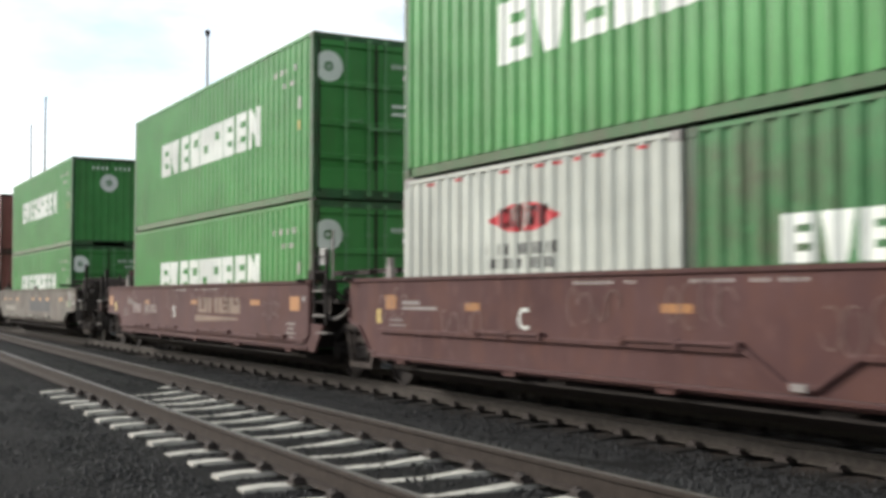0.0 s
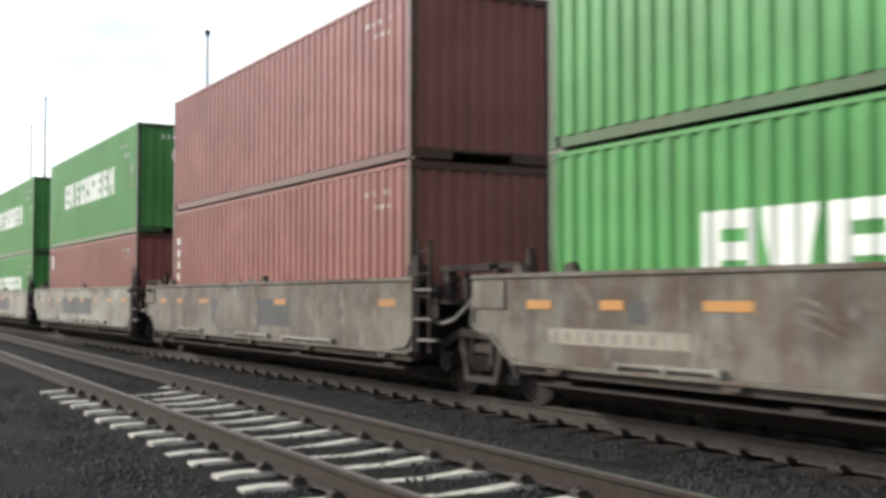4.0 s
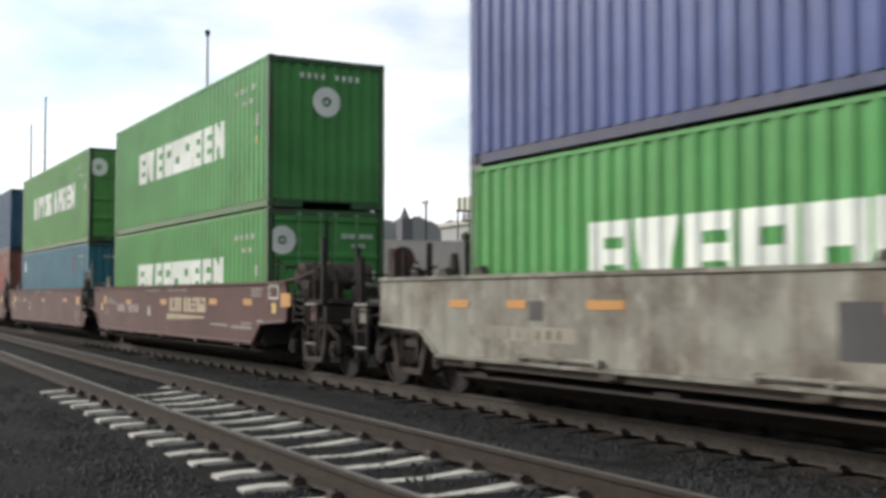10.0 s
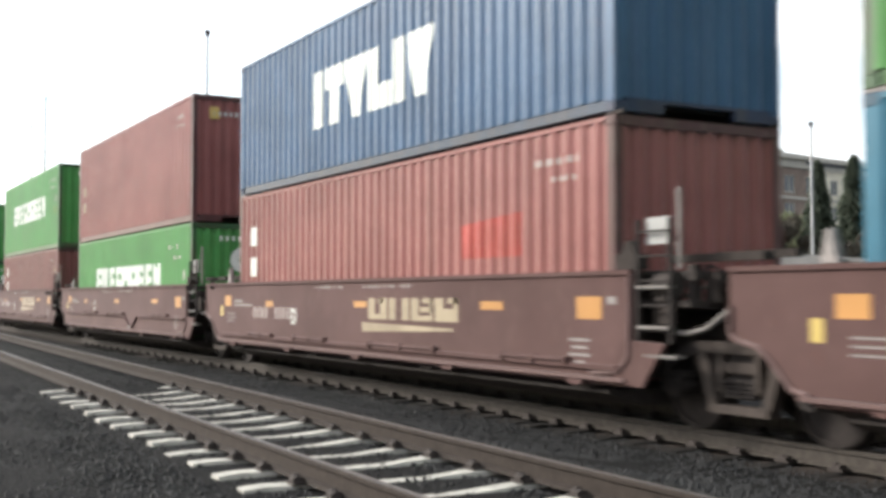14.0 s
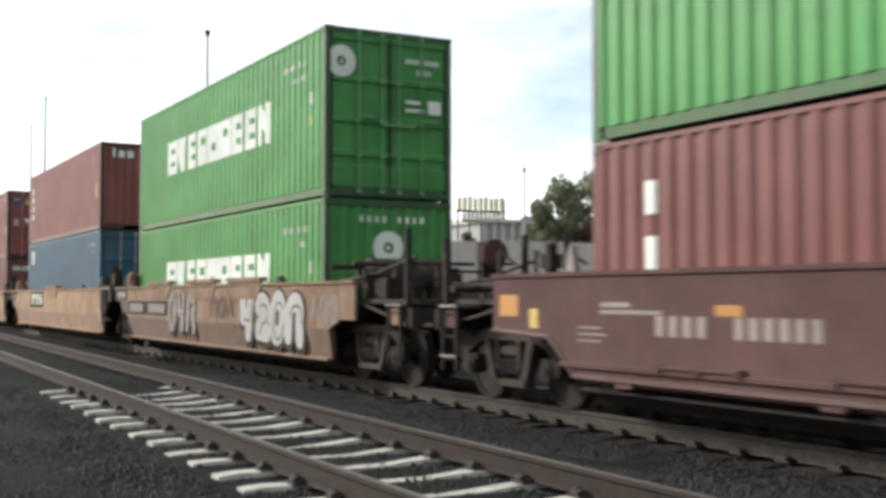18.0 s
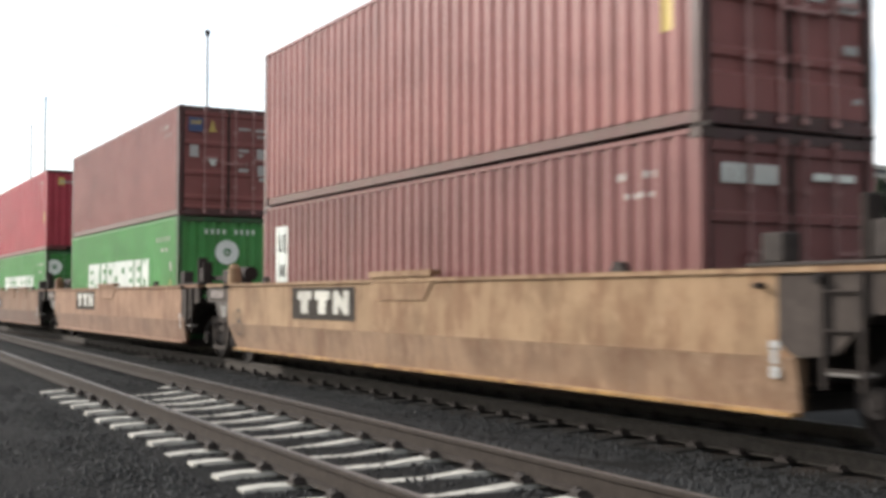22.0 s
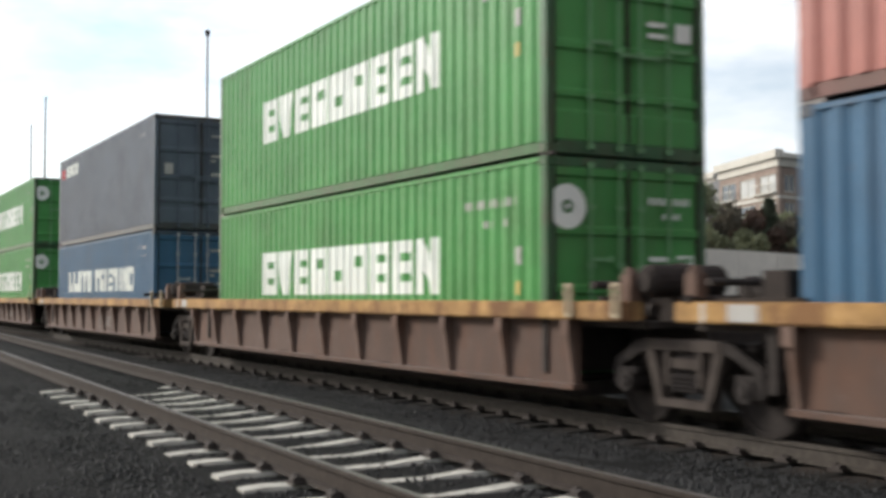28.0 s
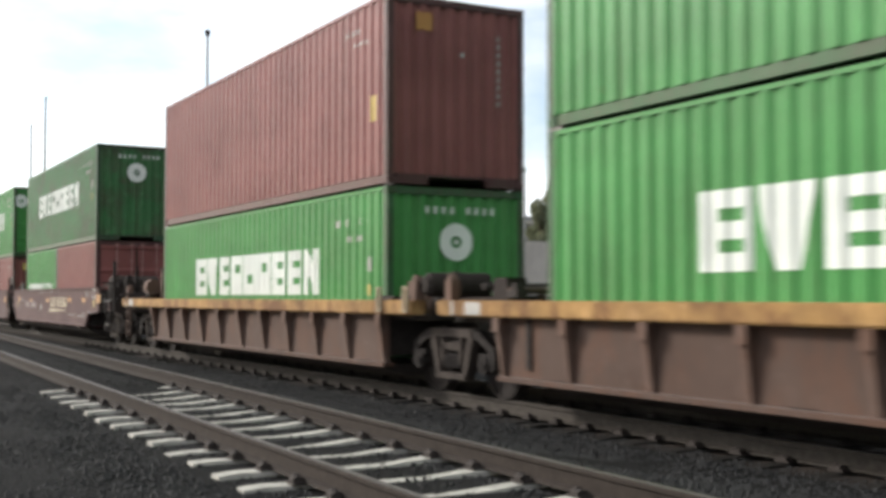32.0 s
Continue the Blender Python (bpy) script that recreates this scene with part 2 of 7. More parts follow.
GLASSY = plain("dim window glass", (0.06, 0.075, 0.09), 0.12, 0, 2, 0.3, 0.0)
SIGN_PALE = plain("pale sign lettering", (0.72, 0.68, 0.45), 0.6)
BRICK = plain("red-brown brick facade", (0.25, 0.195, 0.165), 0.9, 0, 1.2, 0.18, 0.2)
# pane colour carries the bright sky reflection of the sunlit face
SKY_PANE = plain("pale panes with painted sky reflection", (0.40, 0.40, 0.385), 0.35, 0, 2, 0.2, 0.0)
STUCCO = plain("cream facade", (0.74, 0.69, 0.57), 0.9, 0, 1.2, 0.12, 0.2)
FASCIA = plain("pale roof fascia", (0.50, 0.475, 0.42), 0.8, 0, 1.2, 0.1)
BARK = plain("brown bark", (0.09, 0.07, 0.05), 0.9, 0, 8, 0.3, 0.5)
HALL_GREY = plain("pale grey cladding", (0.34, 0.34, 0.33), 0.8)
DARK_ROOF = plain("grey roofing", (0.16, 0.16, 0.165), 0.85)

TRUCK_DARK = plain("oily black truck steel", (0.030, 0.025, 0.023), 0.8)
# edge paint for box frames, one for each colour: grime plus painted header shadow
EDGE = {m.name: paint("grimy " + m.name, rgb, amount=0.6, streak=0.6, stain=0.5) for m, rgb in (
    (GREEN, (0.035, 0.105, 0.042)), (GREEN_OLD, (0.035, 0.08, 0.04)), (GREEN_PALE, (0.05, 0.10, 0.045)), (MAROON, (0.085, 0.035, 0.034)),
    (MAROON_DULL, (0.06, 0.03, 0.03)), (ORANGE_RED, (0.11, 0.045, 0.038)), (RED, (0.13, 0.03, 0.034)), (BLUE, (0.03, 0.035, 0.09)), (NAVY, (0.02, 0.033, 0.07)),
    (GREY_BLUE, (0.035, 0.07, 0.10)), (TEAL, (0.03, 0.075, 0.11)), (STEEL_BLUE, (0.03, 0.055, 0.09)), (SLATE, (0.06, 0.065, 0.07)), (CREAM, (0.30, 0.29, 0.27)))}
ROD = {m.name: paint("worn rod " + m.name, rgb, amount=0.5, streak=0.4) for m, rgb in (
    (GREEN, (0.15, 0.32, 0.15)), (MAROON, (0.38, 0.21, 0.19)), (ORANGE_RED, (0.30, 0.14, 0.12)), (MAROON_DULL, (0.24, 0.12, 0.11)))}


def ballast_material():
    m, nt, bsdf = nodes_of("dark ballast")
    broad = noise_node(nt, 0.35, detail=5, vary=False)
    c = ramp_node(nt, broad, 0.3, (0.0085, 0.0084, 0.0086), 0.75, (0.0160, 0.0154, 0.0147))
    vo = nt.nodes.new("ShaderNodeTexVoronoi")
    vo.inputs["Scale"].default_value = 30
    co = nt.nodes.new("ShaderNodeTexCoord")
    nt.links.new(co.outputs["Object"], vo.inputs["Vector"])
    tone = ramp_node(nt, vo.outputs["Color"], 0.1, (0.6, 0.6, 0.6), 0.95, (1.45, 1.42, 1.38))
    c = mix_node(nt, 1.0, c, tone, "MULTIPLY")
    sep = nt.nodes.new("ShaderNodeSeparateXYZ")
    nt.links.new(co.outputs["Object"], sep.inputs["Vector"])
    # brown dust along the main track, paled to lift the train's shade
    off = math_node(nt, "ABSOLUTE", math_node(nt, "SUBTRACT", sep.outputs["Y"], 9.2), 0)
    dust = ramp_node(nt, math_node(nt, "MULTIPLY", off, 0.5), 0.60, (1, 1, 1), 0.85, (0, 0, 0))
    c = mix_node(nt, dust, c, (0.060, 0.048, 0.041))
    nt.links.new(c, bsdf.inputs["Base Color"])
    bsdf.inputs["Roughness"].default_value = 0.95
    bsdf.inputs["Specular IOR Level"].default_value = 0.08
    bump_node(nt, bsdf, vo.outputs["Distance"], 0.5, 0.03)
    return m


def leaf_material(name, a, b, thin=True):
    m, nt, bsdf = nodes_of(name)
    geo = nt.nodes.new("ShaderNodeNewGeometry")
    c = ramp_node(nt, geo.outputs["Random Per Island"], 0.0, a, 1.0, b)
    nt.links.new(c, bsdf.inputs["Base Color"])
    bsdf.inputs["Roughness"].default_value = 0.8
    if thin:
        tl = nt.nodes.new("ShaderNodeBsdfTranslucent")
        nt.links.new(c, tl.inputs["Color"])
        mx = nt.nodes.new("ShaderNodeMixShader")
        mx.inputs["Fac"].default_value = 0.45
        nt.links.new(bsdf.outputs["BSDF"], mx.inputs[1])
        nt.links.new(tl.outputs["BSDF"], mx.inputs[2])
        nt.links.new(mx.outputs["Shader"], nt.nodes["Material Output"].inputs["Surface"])
    return m


BALLAST = ballast_material()
STONE = leaf_material("ballast stone", (0.007, 0.007, 0.007), (0.0160, 0.0150, 0.0142), False)
LEAF = leaf_material("olive foliage", (0.115, 0.130, 0.070), (0.235, 0.245, 0.15))
LEAF_RED = leaf_material("autumn foliage", (0.058, 0.040, 0.032), (0.115, 0.072, 0.055))
LEAF_DULL = leaf_material("dull brown-green foliage", (0.050, 0.045, 0.034), (0.11, 0.095, 0.07))
NEEDLE = leaf_material("dark conifer foliage", (0.050, 0.068, 0.046), (0.12, 0.14, 0.095))


# ------------------------------------------------------------------ mesh helpers
def bx(bm, x0, x1, y0, y1, z0, z1):
    v = [bm.verts.new(p) for p in ((x0, y0, z0), (x1, y0, z0), (x1, y1, z0), (x0, y1, z0),
                                   (x0, y0, z1), (x1, y0, z1), (x1, y1, z1), (x0, y1, z1))]
    for f in ((3, 2, 1, 0), (4, 5, 6, 7), (0, 1, 5, 4), (1, 2, 6, 5), (2, 3, 7, 6), (3, 0, 4, 7)):
        bm.faces.new([v[i] for i in f])
    return v


def prism(bm, pts, a0, a1, axis="y"):
    """A polygon (x, z) drawn out along y, or (y, z) drawn out along x."""
    def place(p, a):
        return (p[0], a, p[1]) if axis == "y" else (a, p[0], p[1])
    lo = [bm.verts.new(place(p, a0)) for p in pts]
    hi = [bm.verts.new(place(p, a1)) for p in pts]
    n = len(pts)
    bm.faces.new(lo)
    bm.faces.new(hi[::-1])
    for i in range(n):
        bm.faces.new((lo[i], hi[i], hi[(i + 1) % n], lo[(i + 1) % n]))


def cyl(bm, p0, p1, r0, r1=None, n=12):
    p0, p1 = Vector(p0), Vector(p1)
    r1 = r0 if r1 is None else r1
    q = (p1 - p0).to_track_quat("Z", "Y")
    rings = []
    for p, r in ((p0, r0), (p1, r1)):
        rings.append([bm.verts.new(p + q @ Vector((r * math.cos(2 * math.pi * k / n), r * math.sin(2 * math.pi * k / n), 0)))
                      for k in range(n)])
    bm.faces.new(rings[0][::-1])
    bm.faces.new(rings[1])
    for k in range(n):
        bm.faces.new((rings[0][k], rings[0][(k + 1) % n], rings[1][(k + 1) % n], rings[1][k]))


def mesh_from(bm, material, name="mesh", soft=False):
    bmesh.ops.recalc_face_normals(bm, faces=bm.faces)
    me = bpy.data.meshes.new(name)
    bm.to_mesh(me)
    bm.free()
    me.materials.append(material)
    if soft:
        for p in me.polygons:
            p.use_smooth = True
    return me


CACHE = {}


def shared(key, build, material, soft=False):
    """One mesh for all alike parts."""
    full = (*key, material.name)
    if full not in CACHE:
        bm = bmesh.new()
        build(bm)
        CACHE[full] = mesh_from(bm, material, key[0], soft)
    return CACHE[full]


def put(name, me, parent, label="", at=None):
    ob = new(name, me)
    ob.parent = parent
    if at is not None:
        ob.matrix_basis = at
    if label:
        ob["label"] = label
    return ob


def part(name, bm, material, parent, label="", soft=False):
    return put(name, mesh_from(bm, material, name, soft), parent, label)


def thing(name, label, category, group="", at=None):
    ob = new(name)
    ob.empty_display_size = 0.3
    if at is not None:
        ob.matrix_basis = at
    return tagged(ob, label, category, group)


# ------------------------------------------------------------------ ground and tracks
TRACK_Y = 8.804            # middle of the train's track
SKEW = -0.0253             # the empty track runs at a slight angle to it
NEAR_RAILS = (3.349, 4.854)
RAIL_Z = 0.036             # rail top of the train's track
NEAR_TOP = 0.189           # its rail top over the train's rail top


def near_y(x, off):
    return off + SKEW * (x + 10)


def smooth(a, b, t):
    t = min(1, max(0, (t - a) / (b - a)))
    return t * t * (3 - 2 * t)


def ground_z(x, y):
    d = y - SKEW * (x + 10)
    z = -0.10 + 0.075 * smooth(1.6, 2.9, d) - 0.006 * smooth(3.3, 3.6, d) + 0.05 * smooth(4.95, 5.2, d) - 0.20 * smooth(5.2, 7.0, y) - 0.10 * smooth(11, 14, y)
    # ballast heaped over the ties of the disused stretch
    z += 0.075 * smooth(17.2, 17.7, -x) * smooth(3.42, 3.6, d) * (1 - smooth(4.55, 4.75, d))
    return z


def build_ground():
    xs = [-4000, -1500, -600, -300, -180, -120, -90] + [-70 + 0.5 * i for i in range(0, 150)] + [8, 12, 20, 40, 100, 400, 1500, 4000]
    ys = [-4000, -1200, -300, -80, -20, -6, -2] + [-1 + 0.25 * i for i in range(0, 66)] + [16, 18, 22, 30, 50, 90, 200, 500, 1500, 4000]
    verts, faces = [], []
    for x in xs:
        for y in ys:
            z = ground_z(x, y)
            if -70 <= x <= 5 and -1 <= y <= 15.5:
                z += (0.035 if not 2.5 < y - SKEW * (x + 10) < 5 else 0.016) * noise.noise(Vector((x * 0.9, y * 0.9, 0))) + 0.010 * noise.noise(Vector((x * 4, y * 4, 3)))
            verts.append((x, y, z))
    n = len(ys)
    for i in range(len(xs) - 1):
        for j in range(n - 1):
            faces.append((i * n + j, (i + 1) * n + j, (i + 1) * n + j + 1, i * n + j + 1))
    me = bpy.data.meshes.new("ground")
    me.from_pydata(verts, [], faces)
    me.materials.append(BALLAST)
    for p in me.polygons:
        p.use_smooth = True
    tagged(new("ground", me), "dark grey crushed-stone ballast of the rail yard", "ground", kind="structure")


def build_stones():
    rng = np.random.default_rng(7)
    base = np.array([(1, 0, 0), (-1, 0, 0), (0, 1, 0), (0, -1, 0), (0, 0, 1), (0, 0, -1)], float)
    tri = [(0, 2, 4), (2, 1, 4), (1, 3, 4), (3, 0, 4), (2, 0, 5), (1, 2, 5), (3, 1, 5), (0, 3, 5)]
    verts, faces = [], []
    for k in range(46000):
        u = rng.random()
        x = -4 - 22 * u ** 1.6
        y = 1.0 + rng.random() * 6.9
        if y < 1.0 + 1.4 * rng.random() ** 2 or x > -4 - 1.2 * rng.random() ** 2:
            continue
        if abs(y - near_y(x, NEAR_RAILS[0])) < 0.1 or abs(y - near_y(x, NEAR_RAILS[1])) < 0.1:
            continue
        if 2.7 < y - SKEW * (x + 10) < 4.5 and rng.random() < 0.75:
            continue
        r = 0.011 + 0.015 * rng.random()
        jit = base * (0.6 + 0.7 * rng.random((6, 1))) * r
        a = rng.random() * 6.28
        c, s = math.cos(a), math.sin(a)
        z = ground_z(x, y) + 0.006
        b = len(verts)
        for p in jit:
            verts.append((x + c * p[0] - s * p[1], y + s * p[0] + c * p[1], z + p[2] * 0.8))
        faces += [(b + i, b + j, b + l) for i, j, l in tri]
    me = bpy.data.meshes.new("ballast_stones")
    me.from_pydata(verts, [], faces)
    me.materials.append(STONE)
    tagged(new("ballast_stones", me), "loose dark grey ballast stones between the tracks", "gravel", kind="stuff")


def rail_profile(bm, x0, y0, x1, y1, top):
    """Flat-bottomed rail: foot, web and head, from end to end."""
    prof = [(-0.075, -0.17), (0.075, -0.17), (0.070, -0.155), (0.012, -0.135), (0.012, -0.045), (0.036, -0.035),
            (0.036, -0.008), (0.026, 0), (-0.026, 0), (-0.036, -0.008), (-0.036, -0.035), (-0.012, -0.045), (-0.012, -0.135), (-0.070, -0.155)]
    a = [bm.verts.new((x0, y0 + p, top + q)) for p, q in prof]
    b = [bm.verts.new((x1, y1 + p, top + q)) for p, q in prof]
    n = len(prof)
    heads = []
    for i in range(n):
        f = bm.faces.new((a[i], b[i], b[(i + 1) % n], a[(i + 1) % n]))
        if i == 7:
            heads.append(f)
    bm.faces.new(a)
    bm.faces.new(b[::-1])
    for f in heads:
        f.material_index = 1


def build_track(name, label, offs, skew, top, x0, x1, tie_mat, tie_from, tie_to, tie_step, proud, kind_seed):
    rng = random.Random(kind_seed)
    track = tagged(thing(name, label, "railway track"), kind="structure")
    line = (lambda x, o: o + skew * (x + 10))
    for o in offs:
        bm = bmesh.new()
        rail_profile(bm, x0, line(x0, o), x1, line(x1, o), top)
        ob = part("rail", bm, RUST_MAIN if tie_mat is TIE_OLD else RUST, track, "rusty steel rail with a worn bright head")
        ob.data.materials.append(RAIL_TOP)
    mid = sum(offs) / 2
    half = 1.26
    x = tie_from
    turn = math.atan(skew)
    while x < tie_to:
        rng.randrange(3)
        key = rng.randrange(4)

        def build(bm, key=key, sag=0.0 if tie_mat is TIE_OLD else 1.0):
            r2 = random.Random(key + 11)
            h = half
            w = 0.11
            bx(bm, -w, w, -h, h, -0.14, 0)
            bmesh.ops.subdivide_edges(bm, edges=[e for e in bm.edges if abs(e.verts[0].co.y - e.verts[1].co.y) > 1], cuts=13)
            for vv in bm.verts:
                mid = 1 - smooth(0.15, 0.62, abs(vv.co.y))
                if vv.co.z > -0.05:
                    vv.co.z -= 0.034 * mid * sag + r2.uniform(0, 0.008)
                    vv.co.x *= (0.80 - 0.14 * mid) * r2.uniform(0.92, 1.04)
                    if abs(vv.co.y) > h - 0.01:
                        vv.co.z -= 0.012
        me = shared(("tie" + name, key), build, tie_mat)
        put("tie", me, track, at=pose(x, line(x, mid) + rng.uniform(-0.02, 0.02), top - 0.17 + proud + rng.uniform(-0.008, 0.008),
                                      rng.uniform(-0.6, 0.6), 0, math.degrees(turn) + rng.uniform(-2.4, 2.4)))
        for o in offs:
            for side in (-1, 1):
                def clip(bm):
                    prism(bm, [(-0.06, 0), (0.05, 0), (0.05, 0.02), (0.02, 0.055), (-0.015, 0.058), (-0.045, 0.02)], -0.05, -0.012)
                    prism(bm, [(-0.04, 0), (0.06, 0), (0.055, 0.03), (0.02, 0.05), (-0.03, 0.04)], 0.0, 0.05)
                    bx(bm, -0.075, 0.06, -0.085, 0.085, -0.012, 0.006)
                me = shared(("clip",), clip, GRIME)
                put("rail_clip", me, track, at=pose(x, line(x, o) + side * 0.105, top - 0.17 + 0.004, 0, 0, 90 * side))
        x += tie_step * rng.uniform(0.95, 1.05) * (1.0 + 0.016 * max(0, -10 - x))


build_ground()
build_track("empty_track", "empty siding track with rusty rails on pale ties", NEAR_RAILS, SKEW, NEAR_TOP, -85, 6, TIE,
            -17.4, -4.5, 0.76, 0.0, 3)
build_track("main_track", "ballasted track under the freight train", (TRACK_Y - 0.7525, TRACK_Y + 0.7525), 0.0, RAIL_Z, -400, 120, TIE_OLD,
            -38, 0, 0.6, -0.02, 5)
build_stones()


# ------------------------------------------------------------------ the distance
FWD = Vector((-math.sin(radians(61.05)), math.cos(radians(61.05)), 0))
RIGHT = Vector((FWD.y, -FWD.x, 0))
LENS = 2043.0
HORIZON = 525.0


def far_spot(across, depth):
    """A spot on the ground: across in lens units from the view's middle line, depth in metres."""
    p = FWD * depth + RIGHT * (depth * across / LENS)
    return p.x, p.y


def mast(across, depth, height, head=0.013, radius=0.11):
    x, y = far_spot(across * 1.005, depth)
    z0 = -0.4
    t = thing("light_mast", "tall slender grey steel yard light mast", "light mast", "yard light masts", at=pose(x, y, z0))
    bm = bmesh.new()
    cyl(bm, (0, 0, 0), (0, 0, height), radius * 1.5, radius * 0.8, 10)
    part("pole", bm, GALV, t)
    bm = bmesh.new()
    w = height * head
    cyl(bm, (0, 0, height - w * 0.5), (0, 0, height + w * 1.0), w * 0.55, w * 1.0, 12)
    cyl(bm, (0, 0, height + w * 1.0), (0, 0, height + w * 1.7), w * 1.0, w * 0.5, 12)
    part("lamp_head", bm, GRIME, t, "dark round lamp head")
    bm = bmesh.new()
    cyl(bm, (0, 0, 0), (0, 0, 0.5), radius * 3, radius * 2.4, 10)
    part("base", bm, CONCRETE, t)


def high(row, depth):
    return (HORIZON - row) / LENS * depth + 1.38 + 0.4


mast(366 - 784, 100, high(58, 100), 0.0105, radius=0.12)
mast(80 - 784, 135, high(174, 135), 0.006, radius=0.13)
mast(55.5 - 784, 165, high(221, 165), 0.005, radius=0.13)
mast(1435.5 - 784, 75, high(222, 75), radius=0.09)
mast(1105.5 - 784, 70, high(258, 70), radius=0.075)
mast(928 - 784, 112, high(302, 112), radius=0.09)


def build_retaining_wall():
    wall = tagged(thing("retaining_wall", "long pale concrete retaining wall behind the yard", "wall"), kind="structure")
    a = [(-190, 46, 3.75), (-60, 52, 3.9), (160, 60, 4.25), (330, 64, 4.25), (520, 68, 4.1), (720, 72, 3.8), (900, 76, 3.7)]
    pts = [(Vector((*far_spot(u, d), 0)), h) for u, d, h in a]
    for (p, h), (q, g) in zip(pts[:-1], pts[1:]):
        n = 3
        for k in range(n):
            s, e = p.lerp(q, k / n), p.lerp(q, (k + 1) / n - 0.004)
            hs, he = h + (g - h) * k / n, h + (g - h) * (k + 1) / n
            side = Vector((-(e - s).y, (e - s).x, 0)).normalized() * 0.15
            bm = bmesh.new()
            v = []
            for w in (s - side, e - side, e + side, s + side):
                v.append(w)
            lo = [bm.verts.new((w.x, w.y, -0.5)) for w in v]
            hi = [bm.verts.new((w.x, w.y, z)) for w, z in zip(v, (hs, he, he, hs))]
            bm.faces.new(lo[::-1])
            bm.faces.new(hi)
            for i in range(4):
                bm.faces.new((lo[i], lo[(i + 1) % 4], hi[(i + 1) % 4], hi[i]))
            part("wall_panel", bm, WALL_CONC, wall)


def build_tree(across, depth, height, spread, seed, leaf, label, clumps=20, per=300, size=0.17):
    rng = random.Random(seed)
    x, y = far_spot(across, depth)
    t = thing("tree", label, "tree", "trees behind the yard", at=pose(x, y, -0.4))
    bm = bmesh.new()
    cyl(bm, (0, 0, 0), (0, 0, height * 0.55), 0.028 * height, 0.013 * height, 8)
    ends = []
    for k in range(clumps):
        a = k * 2.4 + rng.random()
        f = (k + 0.5) / clumps
        zz = height * (0.22 + 0.72 * f)
        rr = spread * math.sqrt(max(0.05, 1 - (2 * f - 0.85) ** 2)) * rng.uniform(0.45, 1.0)
        e = Vector((math.cos(a) * rr, math.sin(a) * rr, zz))
        b = Vector((0, 0, zz * 0.6))
        cyl(bm, b, e, 0.010 * height, 0.003 * height, 5)
        ends.append(e)
    part("trunk", bm, BARK, t, "brown trunk with limbs")
    verts, faces = [], []
    for e in ends:
        cr = spread * rng.uniform(0.26, 0.46)
        for _ in range(per):
            d = Vector((rng.gauss(0, 1), rng.gauss(0, 1), rng.gauss(0, 0.8)))
            d = d.normalized() * cr * rng.random() ** 0.45
            c = e + d
            u = Vector((rng.gauss(0, 1), rng.gauss(0, 1), rng.gauss(0, 1))).normalized()
            w = u.orthogonal().normalized()
            s = size * rng.uniform(0.5, 1.2)
            i = len(verts)
            verts += [c - u * s - w * s * 0.5, c + u * s * 0.2 - w * s * 0.6, c + u * s, c + w * s * 0.6]
            faces.append((i, i + 1, i + 2, i + 3))
    me = bpy.data.meshes.new("crown")
    me.from_pydata(verts, [], faces)
    me.materials.append(leaf)
    put("crown", me, t)


def build_conifer(across, depth, height, spread, seed):
    rng = random.Random(seed)
    x, y = far_spot(across, depth)
    t = thing("conifer", "tall dark columnar evergreen with dense foliage", "tree", "trees behind the yard", at=pose(x, y, -0.4))
    bm = bmesh.new()
    cyl(bm, (0, 0, 0), (0, 0, height), 0.02 * height, 0.01, 8)
    part("trunk", bm, BARK, t)
    verts, faces = [], []
    for k in range(5200):
        f = rng.random() ** 0.85
        a = rng.random() * 6.283
        r = spread * min(1.0, 1.9 * (1 - f)) ** 0.75 * (0.45 + 0.55 * rng.random() ** 0.6) * (0.85 + 0.22 * math.sin(f * 31 + a * 3)) + 0.05
        c = Vector((math.cos(a) * r, math.sin(a) * r, height * (0.05 + 0.94 * f) - r * 0.2))
        u = Vector((math.cos(a), math.sin(a), -0.45 + rng.gauss(0, 0.3))).normalized()
        w = Vector((-math.sin(a), math.cos(a), rng.gauss(0, 0.3))).normalized()
        s = rng.uniform(0.2, 0.5)
        i = len(verts)
        verts += [c - u * s, c - w * s * 0.4, c + u * s, c + w * s * 0.4]
        faces.append((i, i + 1, i + 2, i + 3))
    me = bpy.data.meshes.new("boughs")
    me.from_pydata(verts, [], faces)
    me.materials.append(NEEDLE)
    put("crown", me, t)


